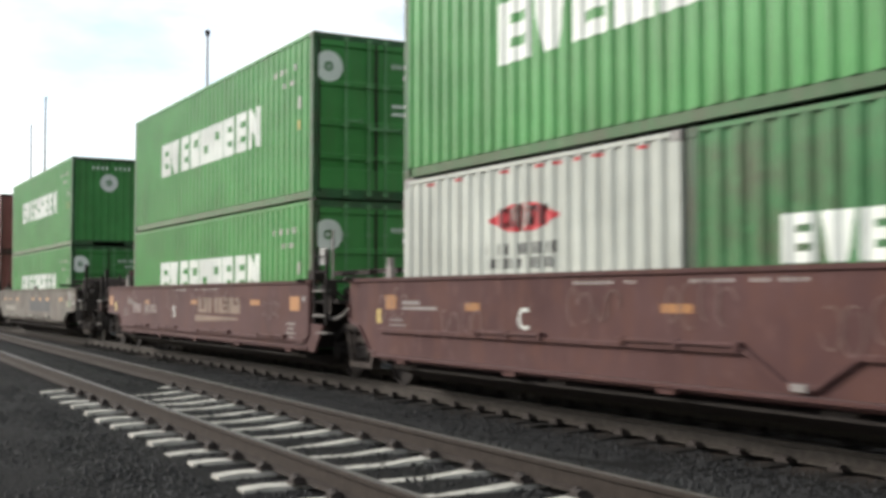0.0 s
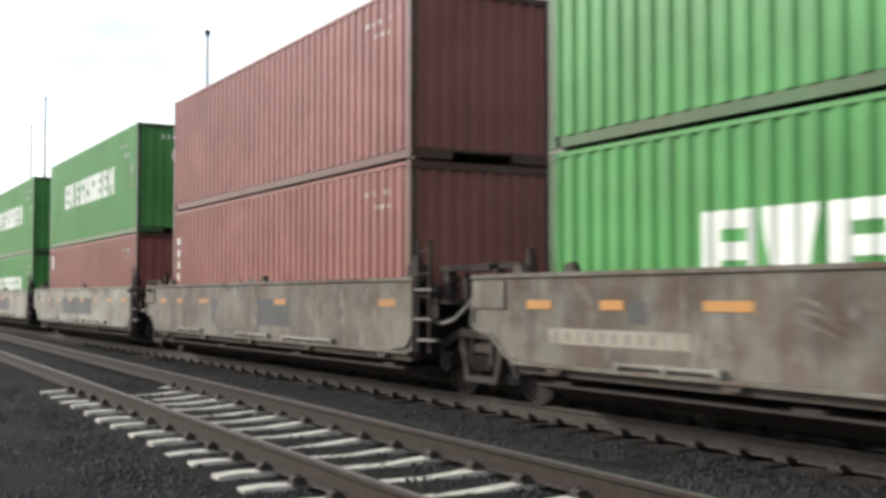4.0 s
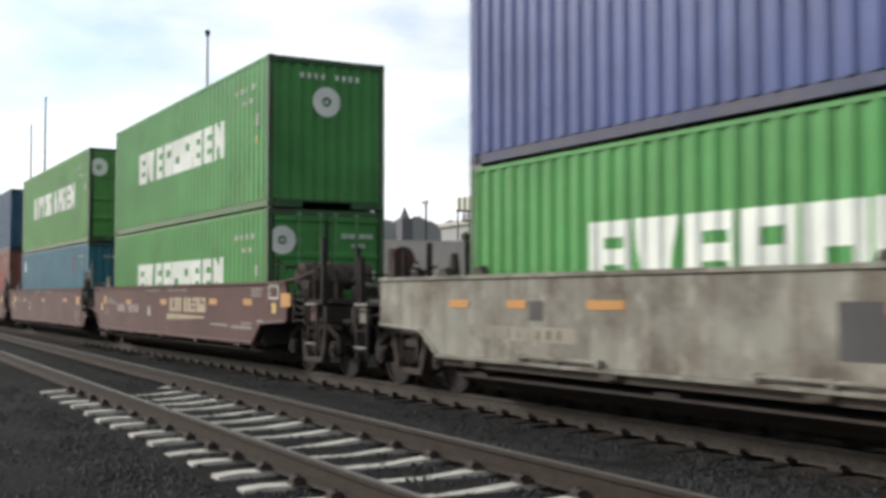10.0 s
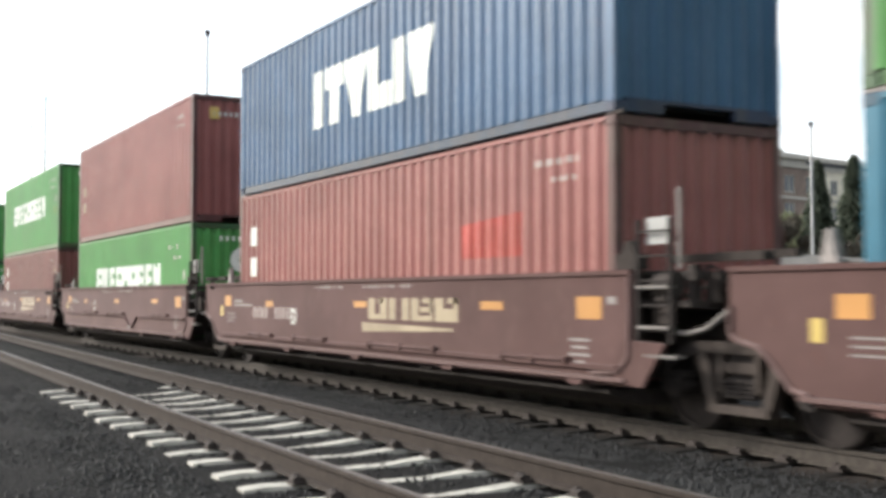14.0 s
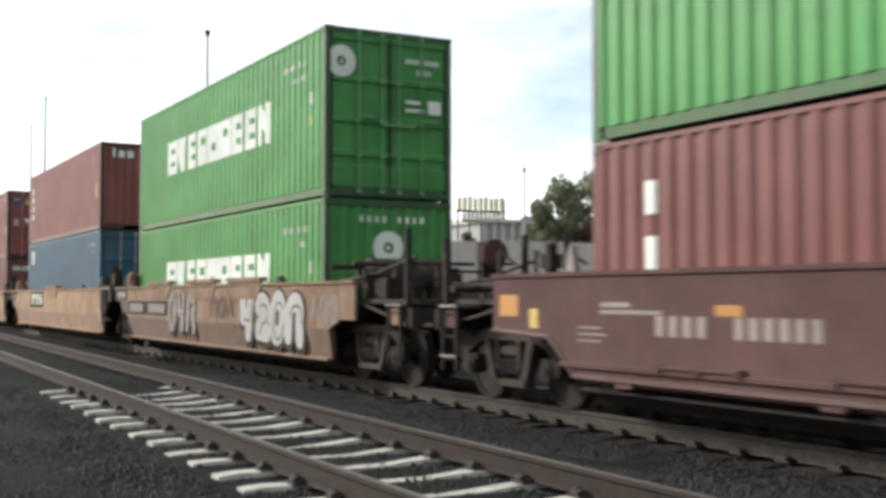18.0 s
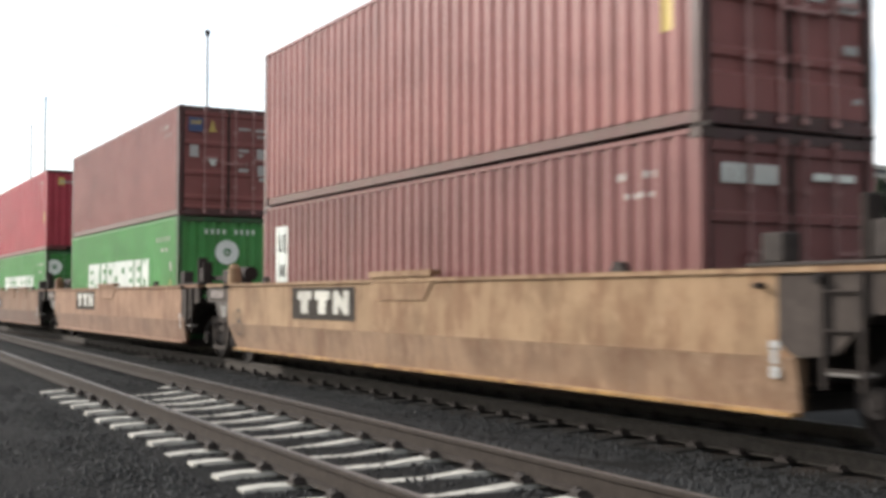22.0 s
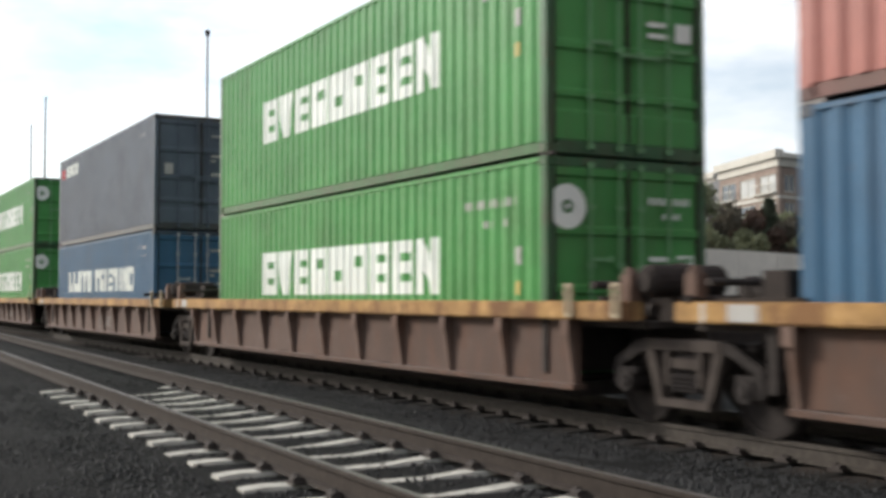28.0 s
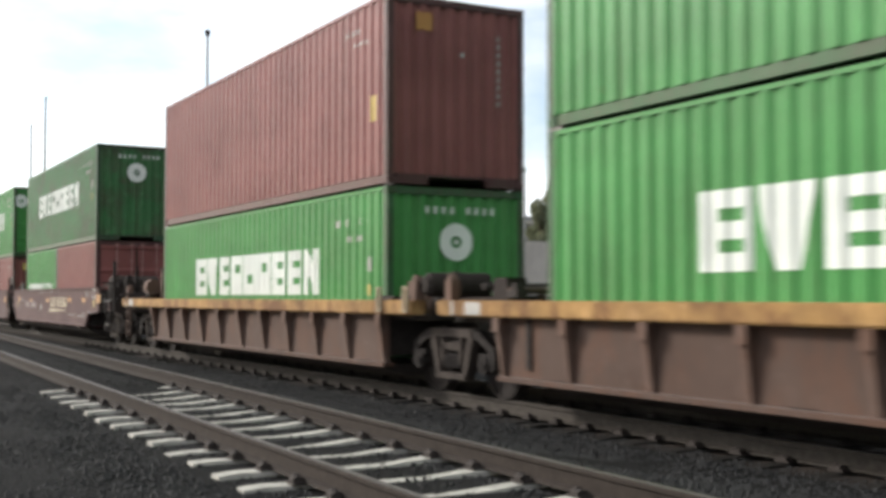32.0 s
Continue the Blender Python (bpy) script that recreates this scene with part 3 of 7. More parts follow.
def facade(house, p, q, storeys, floor_h, base, cols, wall_mat, win_w, win_h, seed, top_extra=1.0, bays=False, glass=None, crown=0.55):
    """One straight wall from p to q with real openings' frames, panes, sills and balconies."""
    p, q = Vector((*p, 0)), Vector((*q, 0))
    d = (q - p)
    length = d.length
    d.normalize()
    out = Vector((d.y, -d.x, 0))
    ang = math.degrees(math.atan2(d.y, d.x))
    at = pose(p.x, p.y, base, 0, 0, ang)
    step = length / cols
    h = storeys * floor_h + top_extra
    bm = bmesh.new()
    # piers and spandrels leave the window openings free
    pier = (step - win_w) / 2
    for c in range(cols + 1):
        xa = 0 if c == 0 else c * step - pier
        xb = length if c == cols else c * step + pier
        bx(bm, xa, xb, 0, 0.35, 0, h)
    for c in range(cols):
        xa, xb = c * step + pier, (c + 1) * step - pier
        z = 0
        for s in range(storeys):
            lo = s * floor_h + (floor_h - win_h) * 0.55
            bx(bm, xa, xb, 0.01, 0.34, z, lo)
            z = lo + win_h
        bx(bm, xa, xb, 0.01, 0.34, z, h)
    put("facade_wall", mesh_from(bm, wall_mat, "facade_wall"), house, at=at)

    def window_frame(bm):
        w2, t = win_w / 2, 0.09
        loops = []
        for y, e in ((0.05, 0), (0.16, 0), (0.16, t), (0.05, t)):
            loops.append([bm.verts.new(p) for p in ((-w2 + e, y, e), (w2 - e, y, e), (w2 - e, y, win_h - e), (-w2 + e, y, win_h - e))])
        for k in range(4):
            p, q = loops[k], loops[(k + 1) % 4]
            for i in range(4):
                bm.faces.new((p[i], p[(i + 1) % 4], q[(i + 1) % 4], q[i]))

    def mullion(bm):
        bx(bm, -0.045, 0.045, 0.06, 0.15, 0.09, win_h - 0.09)

    def sill(bm):
        bx(bm, -win_w / 2 - 0.05, win_w / 2 + 0.05, -0.1, 0.05, -0.1, -0.002)

    def pane(bm):
        bx(bm, -win_w / 2 + 0.02, win_w / 2 - 0.02, 0.12, 0.14, 0.02, win_h - 0.02)
    fm = shared(("window_frame", win_w, win_h), window_frame, FASCIA)
    pm = [shared(("pane", win_w, win_h), pane, g) for g in (glass or GLASSY, GLASSY)]
    rng = random.Random(seed)
    for s in range(storeys):
        for c in range(cols):
            m = at @ pose((c + 0.5) * step, 0, s * floor_h + (floor_h - win_h) * 0.55)
            f = put("window", fm, house, at=m)
            put("pane", pm[rng.random() > 0.72], f)
            put("mullion", shared(("mullion", win_h), mullion, FASCIA), f)
            put("sill", shared(("sill", win_w), sill, FASCIA), f)
            if bays and (c + s) % 2 == 0:
                def rail(bm):
                    for k in range(9):
                        bx(bm, -win_w * 0.6 + k * win_w * 0.15 - 0.02, -win_w * 0.6 + k * win_w * 0.15 + 0.02, -0.62, -0.58, 0.05, 1.0)
                    bx(bm, -win_w * 0.62, win_w * 0.62, -0.64, -0.56, 1.0, 1.08)
                    bx(bm, -win_w * 0.62, win_w * 0.62, -0.66, 0.0, -0.1, 0.05)
                put("balcony", shared(("balcony", win_w), rail, FASCIA), f)
    bm = bmesh.new()
    bx(bm, -0.5, length + 0.5, -0.6, 0.35, h + 0.003, h + crown)
    bx(bm, -0.15, length + 0.15, -0.2, -0.004, h - 0.9, h)
    put("cornice", mesh_from(bm, FASCIA, "cornice"), house, at=at)
    for s in range(1, storeys):
        bm = bmesh.new()
        bx(bm, -0.1, length + 0.1, -0.14, -0.003, floor_h * s - 0.15, floor_h * s + 0.2)
        put("band", mesh_from(bm, FASCIA, "band"), house, at=at)


def build_apartments():
    house = thing("apartment_building", "brick and cream apartment building with flat roof and many windows", "building")
    depth = 125
    corner = far_spot(1380 - 784, depth)
    left = far_spot(1275 - 784, depth + 16)
    step_in = far_spot(1268 - 784, depth + 22)
    far_left = far_spot(1160 - 784, depth + 40)
    right = far_spot(1680 - 784, depth + 22)
    top = high(262, depth) - 0.4
    storeys = 5
    fh = (top - 2.2) / storeys
    turn_a = far_spot(1456 - 784, depth + 5.5)
    turn_b = far_spot(1500 - 784, depth + 8.5)
    facade(house, left, corner, storeys, fh, 0, 3, BRICK, 4.2, 2.1, 1, 1.2, True, SKY_PANE, 0.9)
    facade(house, corner, turn_a, storeys, fh, 0, 2, BRICK, 2.0, 1.9, 2, 1.2)
    facade(house, turn_a, turn_b, storeys, fh, 0, 1, STUCCO, 1.4, 1.7, 4, 1.2)
    facade(house, turn_b, right, storeys, fh, 0, 4, BRICK, 2.4, 1.9, 5, 1.2)
    facade(house, far_left, step_in, storeys, fh, 0, 6, STUCCO, 1.6, 2.1, 3, 1.2, False, None, 0.8)
    # flat roof
    bm = bmesh.new()
    ring = [corner, right, far_spot(1700 - 784, depth + 60), far_spot(1180 - 784, depth + 70), far_left, step_in, left]
    lo = [bm.verts.new((x, y, top - 1.4)) for x, y in ring]
    hi = [bm.verts.new((x, y, top - 1.0)) for x, y in ring]
    bm.faces.new(lo[::-1])
    bm.faces.new(hi)
    for i in range(len(ring)):
        j = (i + 1) % len(ring)
        bm.faces.new((lo[i], lo[j], hi[j], hi[i]))
    part("roof", bm, DARK_ROOF, house)
    bm = bmesh.new()
    ring2 = [corner, right, far_spot(1700 - 784, depth + 60), far_spot(1180 - 784, depth + 70), far_left]
    c = Vector((sum(p[0] for p in ring2) / 5, sum(p[1] for p in ring2) / 5))
    for i in range(len(ring2)):
        a, b = (Vector(ring2[i]) - c) * 0.93 + c, (Vector(ring2[(i + 1) % 5]) - c) * 0.93 + c
        v = [bm.verts.new(p) for p in ((a.x, a.y, 0), (b.x, b.y, 0), (b.x, b.y, top - 1.42), (a.x, a.y, top - 1.42))]
        bm.faces.new(v)
    part("core", bm, DARK_ROOF, house, "dark rooms behind the windows")


def build_sign_hall():
    depth = 150
    a, b = far_spot(850 - 784, depth), far_spot(962 - 784, depth + 4)
    hall = thing("industrial_hall", "low grey industrial hall with a lettered roof sign", "building")
    d = Vector((b[0] - a[0], b[1] - a[1], 0))
    ang = math.degrees(math.atan2(d.y, d.x))
    at = pose(a[0], a[1], -0.4, 0, 0, ang)
    n = d.length
    u = n / 112
    top = high(394, depth)
    bm = bmesh.new()
    bx(bm, 0, n, 0, 12, 0, top)
    put("hall_wall", mesh_from(bm, HALL_GREY, "hall_wall"), hall, at=at)
    bm = bmesh.new()
    bx(bm, -0.4, n + 0.4, -0.5, 12.2, top + 0.003, top + 0.5)
    put("roof", mesh_from(bm, FASCIA, "roof"), hall, at=at)
    for k in range(7):
        bm = bmesh.new()
        bx(bm, n * k / 7 + 0.3, n * k / 7 + 0.9, -0.25, -0.003, 0, top)
        put("column", mesh_from(bm, FASCIA, "column"), hall, at=at)
    for row0, row1, x0, x1, cnt, m in ((373, 351, -39, 43, 9, SIGN_PALE), (390, 378, -30, 43, 10, FASCIA)):
        z1, z2 = high(row0, depth), high(row1, depth)
        st = (x1 - x0) * u / cnt
        for k in range(cnt):
            bm = bmesh.new()
            x = x0 * u + k * st
            bx(bm, x, x + st * 0.7, -0.1, 0.1, z1, z2 + (k % 3) * 0.10)
            put("roof_sign", mesh_from(bm, m, "roof_sign"), hall, "pale roof sign block", at=at)
        bm = bmesh.new()
        bx(bm, (x0 - 2) * u, (x1 + 2) * u, -0.03, 0.12, z1 - 0.25, z1 - 0.004)
        put("sign_beam", mesh_from(bm, GRIME, "sign_beam"), hall, at=at)
    for k in range(5):
        bm = bmesh.new()
        x = (-38 + 20 * k) * u
        bx(bm, x, x + 0.14, 0.125, 0.25, 0 if k < 2 else top + 0.51, high(352, depth))
        put("sign_post", mesh_from(bm, GRIME, "sign_post"), hall, at=at)


def build_far_ridge():
    rng = random.Random(77)
    verts, faces = [], []
    n = 160
    for k in range(n + 1):
        px = 560 + 620 * k / n
        h = high(394 + 5 * math.sin(k * 0.11) + 5 * math.sin(k * 0.37) + rng.uniform(-2.5, 2.5), 420)
        for dd, z in ((420, -2.0), (420, h), (455, -2.0)):
            x, y = far_spot(px - 784, dd)
            verts.append((x, y, z))
    for k in range(n):
        b = 3 * k
        faces += [(b, b + 3, b + 4, b + 1), (b + 1, b + 4, b + 5, b + 2)]
    me = bpy.data.meshes.new("far_ridge")
    me.from_pydata(verts, [], faces)
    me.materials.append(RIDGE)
    tagged(new("far_ridge", me), "low skyline far beyond the yard, haze painted into its grey", "ridge", kind="structure")
    x, y = far_spot(716 - 784, 380)
    t = thing("steeple", "slender grey church steeple far off", "steeple", at=pose(x, y, -1.0))
    bm = bmesh.new()
    bx(bm, -2, 2, -2, 2, 0, high(384, 380))
    part("tower", bm, DARK_ROOF, t)
    bm = bmesh.new()
    cyl(bm, (0, 0, high(384, 380) + 0.004), (0, 0, high(362, 380)), 1.8, 0.05, 8)
    part("spire", bm, DARK_ROOF, t)
    x, y = far_spot(754 - 784, 260)
    t = thing("utility_pole", "dark wooden utility pole with a crossarm", "pole", at=pose(x, y, -1.0))
    bm = bmesh.new()
    cyl(bm, (0, 0, 0), (0, 0, high(350, 260)), 0.3, 0.22, 8)
    part("pole", bm, BARK, t)
    bm = bmesh.new()
    bx(bm, -1.6, 1.6, -0.35, -0.23, high(355, 260), high(352, 260))
    part("crossarm", bm, BARK, t)


build_retaining_wall()
build_apartments()
build_sign_hall()
build_far_ridge()
for i, (u, dpt, row, sp) in enumerate(((1000, 82, 312, 2.3), (1060, 84, 300, 2.8), (1125, 86, 298, 3.2), (1185, 88, 303, 3.2), (1238, 90, 315, 2.8),
                                       (960, 80, 350, 1.6), (1310, 95, 380, 2.4), (1345, 92, 372, 2.6), (1400, 100, 372, 2.6))):
    build_tree(u - 784, dpt, high(row, dpt), sp, 20 + i, LEAF, "broadleaf tree with a ragged olive-green crown", clumps=18)
for i, (u, dpt, row, sp) in enumerate(((828, 96, 404, 1.3), (1180, 76, 405, 1.8), (1255, 76, 400, 2.0), (1090, 74, 410, 1.8), (1320, 78, 405, 1.8))):
    build_tree(u - 784, dpt, high(row, dpt), sp, 40 + i, LEAF_RED if i % 2 else LEAF, "low shrubby tree with autumn-tinged leaves", clumps=10)
build_conifer(1450 - 784, 86, high(284, 86), 1.25, 61)
build_conifer(1514 - 784, 90, high(273, 90), 1.75, 62)
build_conifer(1362 - 784, 88, high(350, 88), 1.6, 63)
build_conifer(1562 - 784, 88, high(318, 88), 1.6, 64)
for i, (u, row, sp) in enumerate(((1140, 372, 1.9), (1195, 366, 2.2), (1225, 355, 2.0), (1285, 360, 2.3), (1335, 366, 2.1), (1400, 378, 2.1), (1045, 380, 1.8), (1550, 385, 2.2))):
    build_tree(u - 784, 79 + i % 3, high(row, 79 + i % 3), sp, 70 + i, LEAF_DULL if i % 2 else LEAF_RED, "dull brown-red shrubby tree above the wall", clumps=12)


# ------------------------------------------------------------------ containers
HALF_W = 1.219
TALL, LOW = 2.896, 2.591
WAVE = 0.278


def wave_at(x, half, pitch=WAVE, depth=0.031):
    """How far the corrugated sheet lies behind its crest at x."""
    if abs(x) > half:
        return 0.0
    u = ((x + half) / pitch) % 1.0
    for a, b, p, q in ((0.0, 0.27, 0, 0), (0.27, 0.5, 0, 1), (0.5, 0.77, 1, 1), (0.77, 1.0001, 1, 0)):
        if a <= u < b:
            return depth * (p + (q - p) * (u - a) / (b - a))
    return 0.0


def wave_breaks(half, pitch=WAVE):
    out, n = [], int(round(2 * half / pitch))
    for k in range(n):
        for u in (0.0, 0.27, 0.5, 0.77):
            out.append(-half + (k + u) * pitch)
    out.append(half)
    return out


def corrugated(bm, half, z0, z1, y, pitch=WAVE, depth=0.031, axis="x"):
    pts = [(x, y + (1 if y < 0 else -1) * wave_at(x, half, pitch, depth)) for x in wave_breaks(half, pitch)]
    pts[-1] = (half, y)
    th = 0.012 * (1 if y < 0 else -1)
    rows = []
    for zz, off in ((z0, 0), (z1, 0), (z1, th), (z0, th)):
        rows.append([bm.verts.new((p[0], p[1] + off, zz) if axis == "x" else (-(p[1] + off), p[0], zz)) for p in pts])
    for a, b in ((0, 1), (2, 3), (1, 2), (3, 0)):
        for i in range(len(pts) - 1):
            bm.faces.new((rows[a][i], rows[a][i + 1], rows[b][i + 1], rows[b][i]))


def side_mark(bm, shapes, half):
    """Painted shapes that follow the corrugation of the near side. A shape: x0, x1, low and high at x0, low and high at x1."""
    y = -1.213
    brk = wave_breaks(half)
    for x0, x1, a0, b0, a1, b1 in shapes:
        cuts = sorted({x0, x1, *[b for b in brk if x0 < b < x1]})
        lo, hi = [], []
        for x in cuts:
            f = (x - x0) / (x1 - x0)
            yy = y + wave_at(min(x, half - 1e-6), half) - 0.004
            lo.append(bm.verts.new((x, yy, a0 + (a1 - a0) * f)))
            hi.append(bm.verts.new((x, yy, b0 + (b1 - b0) * f)))
        for i in range(len(cuts) - 1):
            bm.faces.new((lo[i], lo[i + 1], hi[i + 1], hi[i]))


def blocks(pattern, x0, x1, z0, z1, gap=0.10):
    """A row of plain block shapes of a word's size: slotted blocks, wedges, posts."""
    widths = {"i": 0.5, " ": 0.5, "w": 1.25}
    total = sum(widths.get(c, 1.0) for c in pattern)
    unit = (x1 - x0) / total
    out, x, h = [], x0, z1 - z0
    for c in pattern:
        w = unit * widths.get(c, 1.0)
        a, b = x + unit * gap / 2, x + w - unit * gap / 2
        def rect(f0, f1, g0, g1):
            out.append((a + (b - a) * f0, a + (b - a) * f1, z0 + h * g0, z0 + h * g1, z0 + h * g0, z0 + h * g1))
        if c == "a":          # block with two closed slots
            rect(0, 0.36, 0, 1), rect(0.88, 1, 0, 1)
            for g0, g1 in ((0, 0.23), (0.39, 0.61), (0.77, 1)):
                rect(0.36, 0.88, g0, g1)
        elif c == "b":        # solid wedge on a blunt foot
            p, q = a + (b - a) * 0.30, a + (b - a) * 0.70
            out += [(a, p, z1 - 0.12 * h, z1, z0, z1), (p, q, z0, z1, z0, z1), (q, b, z0, z1, z1 - 0.12 * h, z1)]
        elif c in "cd":       # block with one closed slot, high or low
            g0 = 0.55 if c == "c" else 0.28
            rect(0, 0.38, 0, 1), rect(0.80, 1, 0, 1), rect(0.38, 0.80, 0, g0), rect(0.38, 0.80, g0 + 0.22, 1)
        elif c == "f":        # block with two short upright slots
            rect(0, 0.34, 0, 1), rect(0.66, 1, 0, 1)
            out.append((a + (b - a) * 0.34, a + (b - a) * 0.66, z0 + 0.42 * h, z1 - 0.06 * h, z0 + 0.06 * h, z1 - 0.42 * h))
        elif c == "h":        # block with one upright slot
            rect(0, 0.36, 0, 1), rect(0.64, 1, 0, 1), rect(0.36, 0.64, 0, 0.24), rect(0.36, 0.64, 0.76, 1)
        elif c == "k":        # low step
            rect(0, 0.45, 0, 1), rect(0.45, 1, 0, 0.4)
        elif c == "m":        # block with two side notches low down
            rect(0, 1, 0.62, 1), rect(0.25, 0.75, 0, 0.62)
        elif c in "iw":
            rect(0, 1, 0, 1)
        x += w
    return out


def bars(x0, x1, z0, z1, n, seed=0, skip=0.15):
    """A line of small bars in place of characters."""
    rng = random.Random(seed)
    st = (x1 - x0) / n
    return [(x0 + k * st, x0 + (k + 0.44) * st, z0, z1, z0, z1) for k in range(n) if rng.random() > skip]


def strokes(x0, x1, z0, z1, n, seed=0):
    """Plain blocks of characters' size, each a broad bar."""
    st = (x1 - x0) / n
    return [(x0 + k * st, x0 + (k + 0.56) * st, z0, z1, z0, z1) for k in range(n)]


def disc(bm, x, cy, cz, r, hole=0.0, n=28):
    ring = [bm.verts.new((x, cy + r * math.cos(6.2832 * k / n), cz + r * math.sin(6.2832 * k / n))) for k in range(n)]
    if hole:
        inner = [bm.verts.new((x, cy + hole * math.cos(6.2832 * k / n), cz + hole * math.sin(6.2832 * k / n))) for k in range(n)]
        for k in range(n):
            bm.faces.new((ring[k], ring[(k + 1) % n], inner[(k + 1) % n], inner[k]))
    else:
        bm.faces.new(ring)


def end_rects(bm, x, rects):
    for y0, y1, z0, z1 in rects:
        bm.faces.new([bm.verts.new(p) for p in ((x, y0, z0), (x, y1, z0), (x, y1, z1), (x, y0, z1))])


def container(x, z, length, high_, mat, front, label, marks=(), end_marks=(), trim=None, rods=None):
    """A steel box: frame, corrugated sides, roof, and at the front end either doors or a corrugated wall."""
    L = length / 2
    trim = EDGE[mat.name]
    t = thing("shipping_container", label, "container", "containers on the train", at=pose(x, TRACK_Y, z))
    key = (round(length, 2), round(high_, 3))
    H = high_
    half = L - 0.13
    n = int(round(2 * half / WAVE))
    half = n * WAVE / 2

    def post(bm):
        bx(bm, -0.075, 0.075, -0.055, 0.055, 0.118, H - 0.118)
        bmesh.ops.bevel(bm, geom=[e for e in bm.edges if abs(e.verts[0].co.z - e.verts[1].co.z) > 1], offset=0.012, segments=1, affect="EDGES")

    def casting(bm):
        bx(bm, -0.089, 0.089, -0.081, 0.081, -0.059, 0.059)
        bmesh.ops.bevel(bm, geom=list(bm.edges), offset=0.012, segments=1, affect="EDGES")

    def top_rail(bm):
        bx(bm, -L + 0.178, L - 0.178, -0.03, 0.03, -0.023, 0.026)

    def bottom_rail(bm):
        prism(bm, [(-0.016, 0.006), (0.05, 0.006), (0.05, 0.02), (0.02, 0.02), (0.02, 0.120), (0.05, 0.120), (0.05, 0.134), (0.006, 0.134), (0.006, 0.018), (-0.016, 0.018)],
              -L + 0.178, L - 0.178, "x")
    pm, cm = shared(("post", *key), post, trim if "green" in mat.name or "maroon" in mat.name else mat), shared(("casting",), casting, trim)
    # bottom rails get the darkened paint, shade put into the colour
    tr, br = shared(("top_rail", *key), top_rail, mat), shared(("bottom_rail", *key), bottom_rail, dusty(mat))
    for sx in (-1, 1):
        for sy in (-1, 1):
            put("corner_post", pm, t, at=pose(sx * (L - 0.078), sy * (HALF_W - 0.057), 0))
            for zz in (0.059, H - 0.059):
                put("corner_casting", cm, t, at=pose(sx * (L - 0.089), sy * (HALF_W - 0.081), zz))
    for sy in (-1, 1):
        put("top_rail", tr, t, at=pose(0, sy * (HALF_W - 0.032), H - 0.035))
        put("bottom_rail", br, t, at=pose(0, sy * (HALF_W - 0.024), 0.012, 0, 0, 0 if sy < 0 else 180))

    def side(bm):
        corrugated(bm, half, 0.152, H - 0.058, -1.213)
        for sx in (-1, 1):
            a, b = sorted((sx * half, sx * (L - 0.15)))
            if b - a > 0.01:
                bx(bm, a, b, -1.213, -1.20, 0.152, H - 0.058)
    sm = shared(("side", *key), side, mat)
    put("side_panel", sm, t)
    put("side_panel", sm, t, at=pose(0, 0, 0, 0, 0, 180))

    def roof(bm):
        bx(bm, -L + 0.18, L - 0.18, -HALF_W + 0.066, HALF_W - 0.066, H - 0.05, H - 0.03)
        k = -L + 0.4
        while k < L - 0.4:
            bx(bm, k, k + 0.09, -HALF_W + 0.2, HALF_W - 0.2, H - 0.0295, H - 0.012)
            k += 0.21
    put("roof", shared(("roof", *key), roof, mat), t)

    def floor(bm):
        pts, k = [(-L + 0.2, 0.16), (-L + 0.2, 0.10)], -L + 0.5
        while k < L - 0.4:
            pts += [(k, 0.10), (k, 0.03), (k + 0.05, 0.03), (k + 0.05, 0.10)]
            k += 0.6
        prism(bm, pts + [(L - 0.2, 0.10), (L - 0.2, 0.16)], -HALF_W + 0.08, HALF_W - 0.08)
    put("floor", shared(("floor", *key), floor, GRIME), t)

    def header(bm):
        bx(bm, -0.06, 0.06, -HALF_W + 0.163, HALF_W - 0.163, -0.055, 0.055)

    def sill(bm):
        prism(bm, [(-HALF_W + 0.163, 0.012), (-0.52, 0.012), (-0.52, 0.125), (0.52, 0.125), (0.52, 0.012), (HALF_W - 0.163, 0.012),
                   (HALF_W - 0.163, 0.165), (-HALF_W + 0.163, 0.165)], -0.06, 0.06, "x")

    def sill_plain(bm):
        bx(bm, -0.06, 0.06, -HALF_W + 0.163, HALF_W - 0.163, 0.012, 0.165)
    hm = shared(("header",), header, trim)
    for sx in (-1, 1):
        put("end_header", hm, t, at=pose(sx * (L - 0.075), 0, H - 0.06))
    put("end_sill", shared(("sill",) if front == "wall" else ("sill_plain",), sill if front == "wall" else sill_plain, trim), t, at=pose(L - 0.075, 0, 0))
    put("end_sill", shared(("sill_plain",), sill_plain, trim), t, at=pose(-L + 0.075, 0, 0))

    def end_wall(bm):
        corrugated(bm, 1.102, 0.165, H - 0.115, -(L - 0.03), 0.2449, 0.045, "y")
    em = shared(("end_wall", *key), end_wall, mat)
    if front == "wall":
        put("end_wall", em, t)
    else:
        dw = HALF_W - 0.118

        def door(bm):
            pts = [(-0.055, 0.172), (-0.055, H - 0.122), (0.0, H - 0.122)]
            for zz, hh in ((H - 0.22, 0.62), (H - 0.92, 0.62), (H - 1.62, 0.50), (H - 2.20, 0.18)):
                pts += [(0.0, zz), (-0.036, zz - 0.025), (-0.036, zz - hh + 0.025), (0.0, zz - hh)]
            prism(bm, pts + [(0.0, 0.172)], 0.022, dw - 0.022)
        dm = shared(("door", *key), door, mat)

        def rod(bm):
            cyl(bm, (0, 0, 0.06), (0, 0, H - 0.05), 0.017, n=8)
            for zz in (0.10, 0.7, 1.3, 2.0, H - 0.1):
                bx(bm, -0.012, 0.02, -0.045, 0.045, zz - 0.03, zz + 0.03)

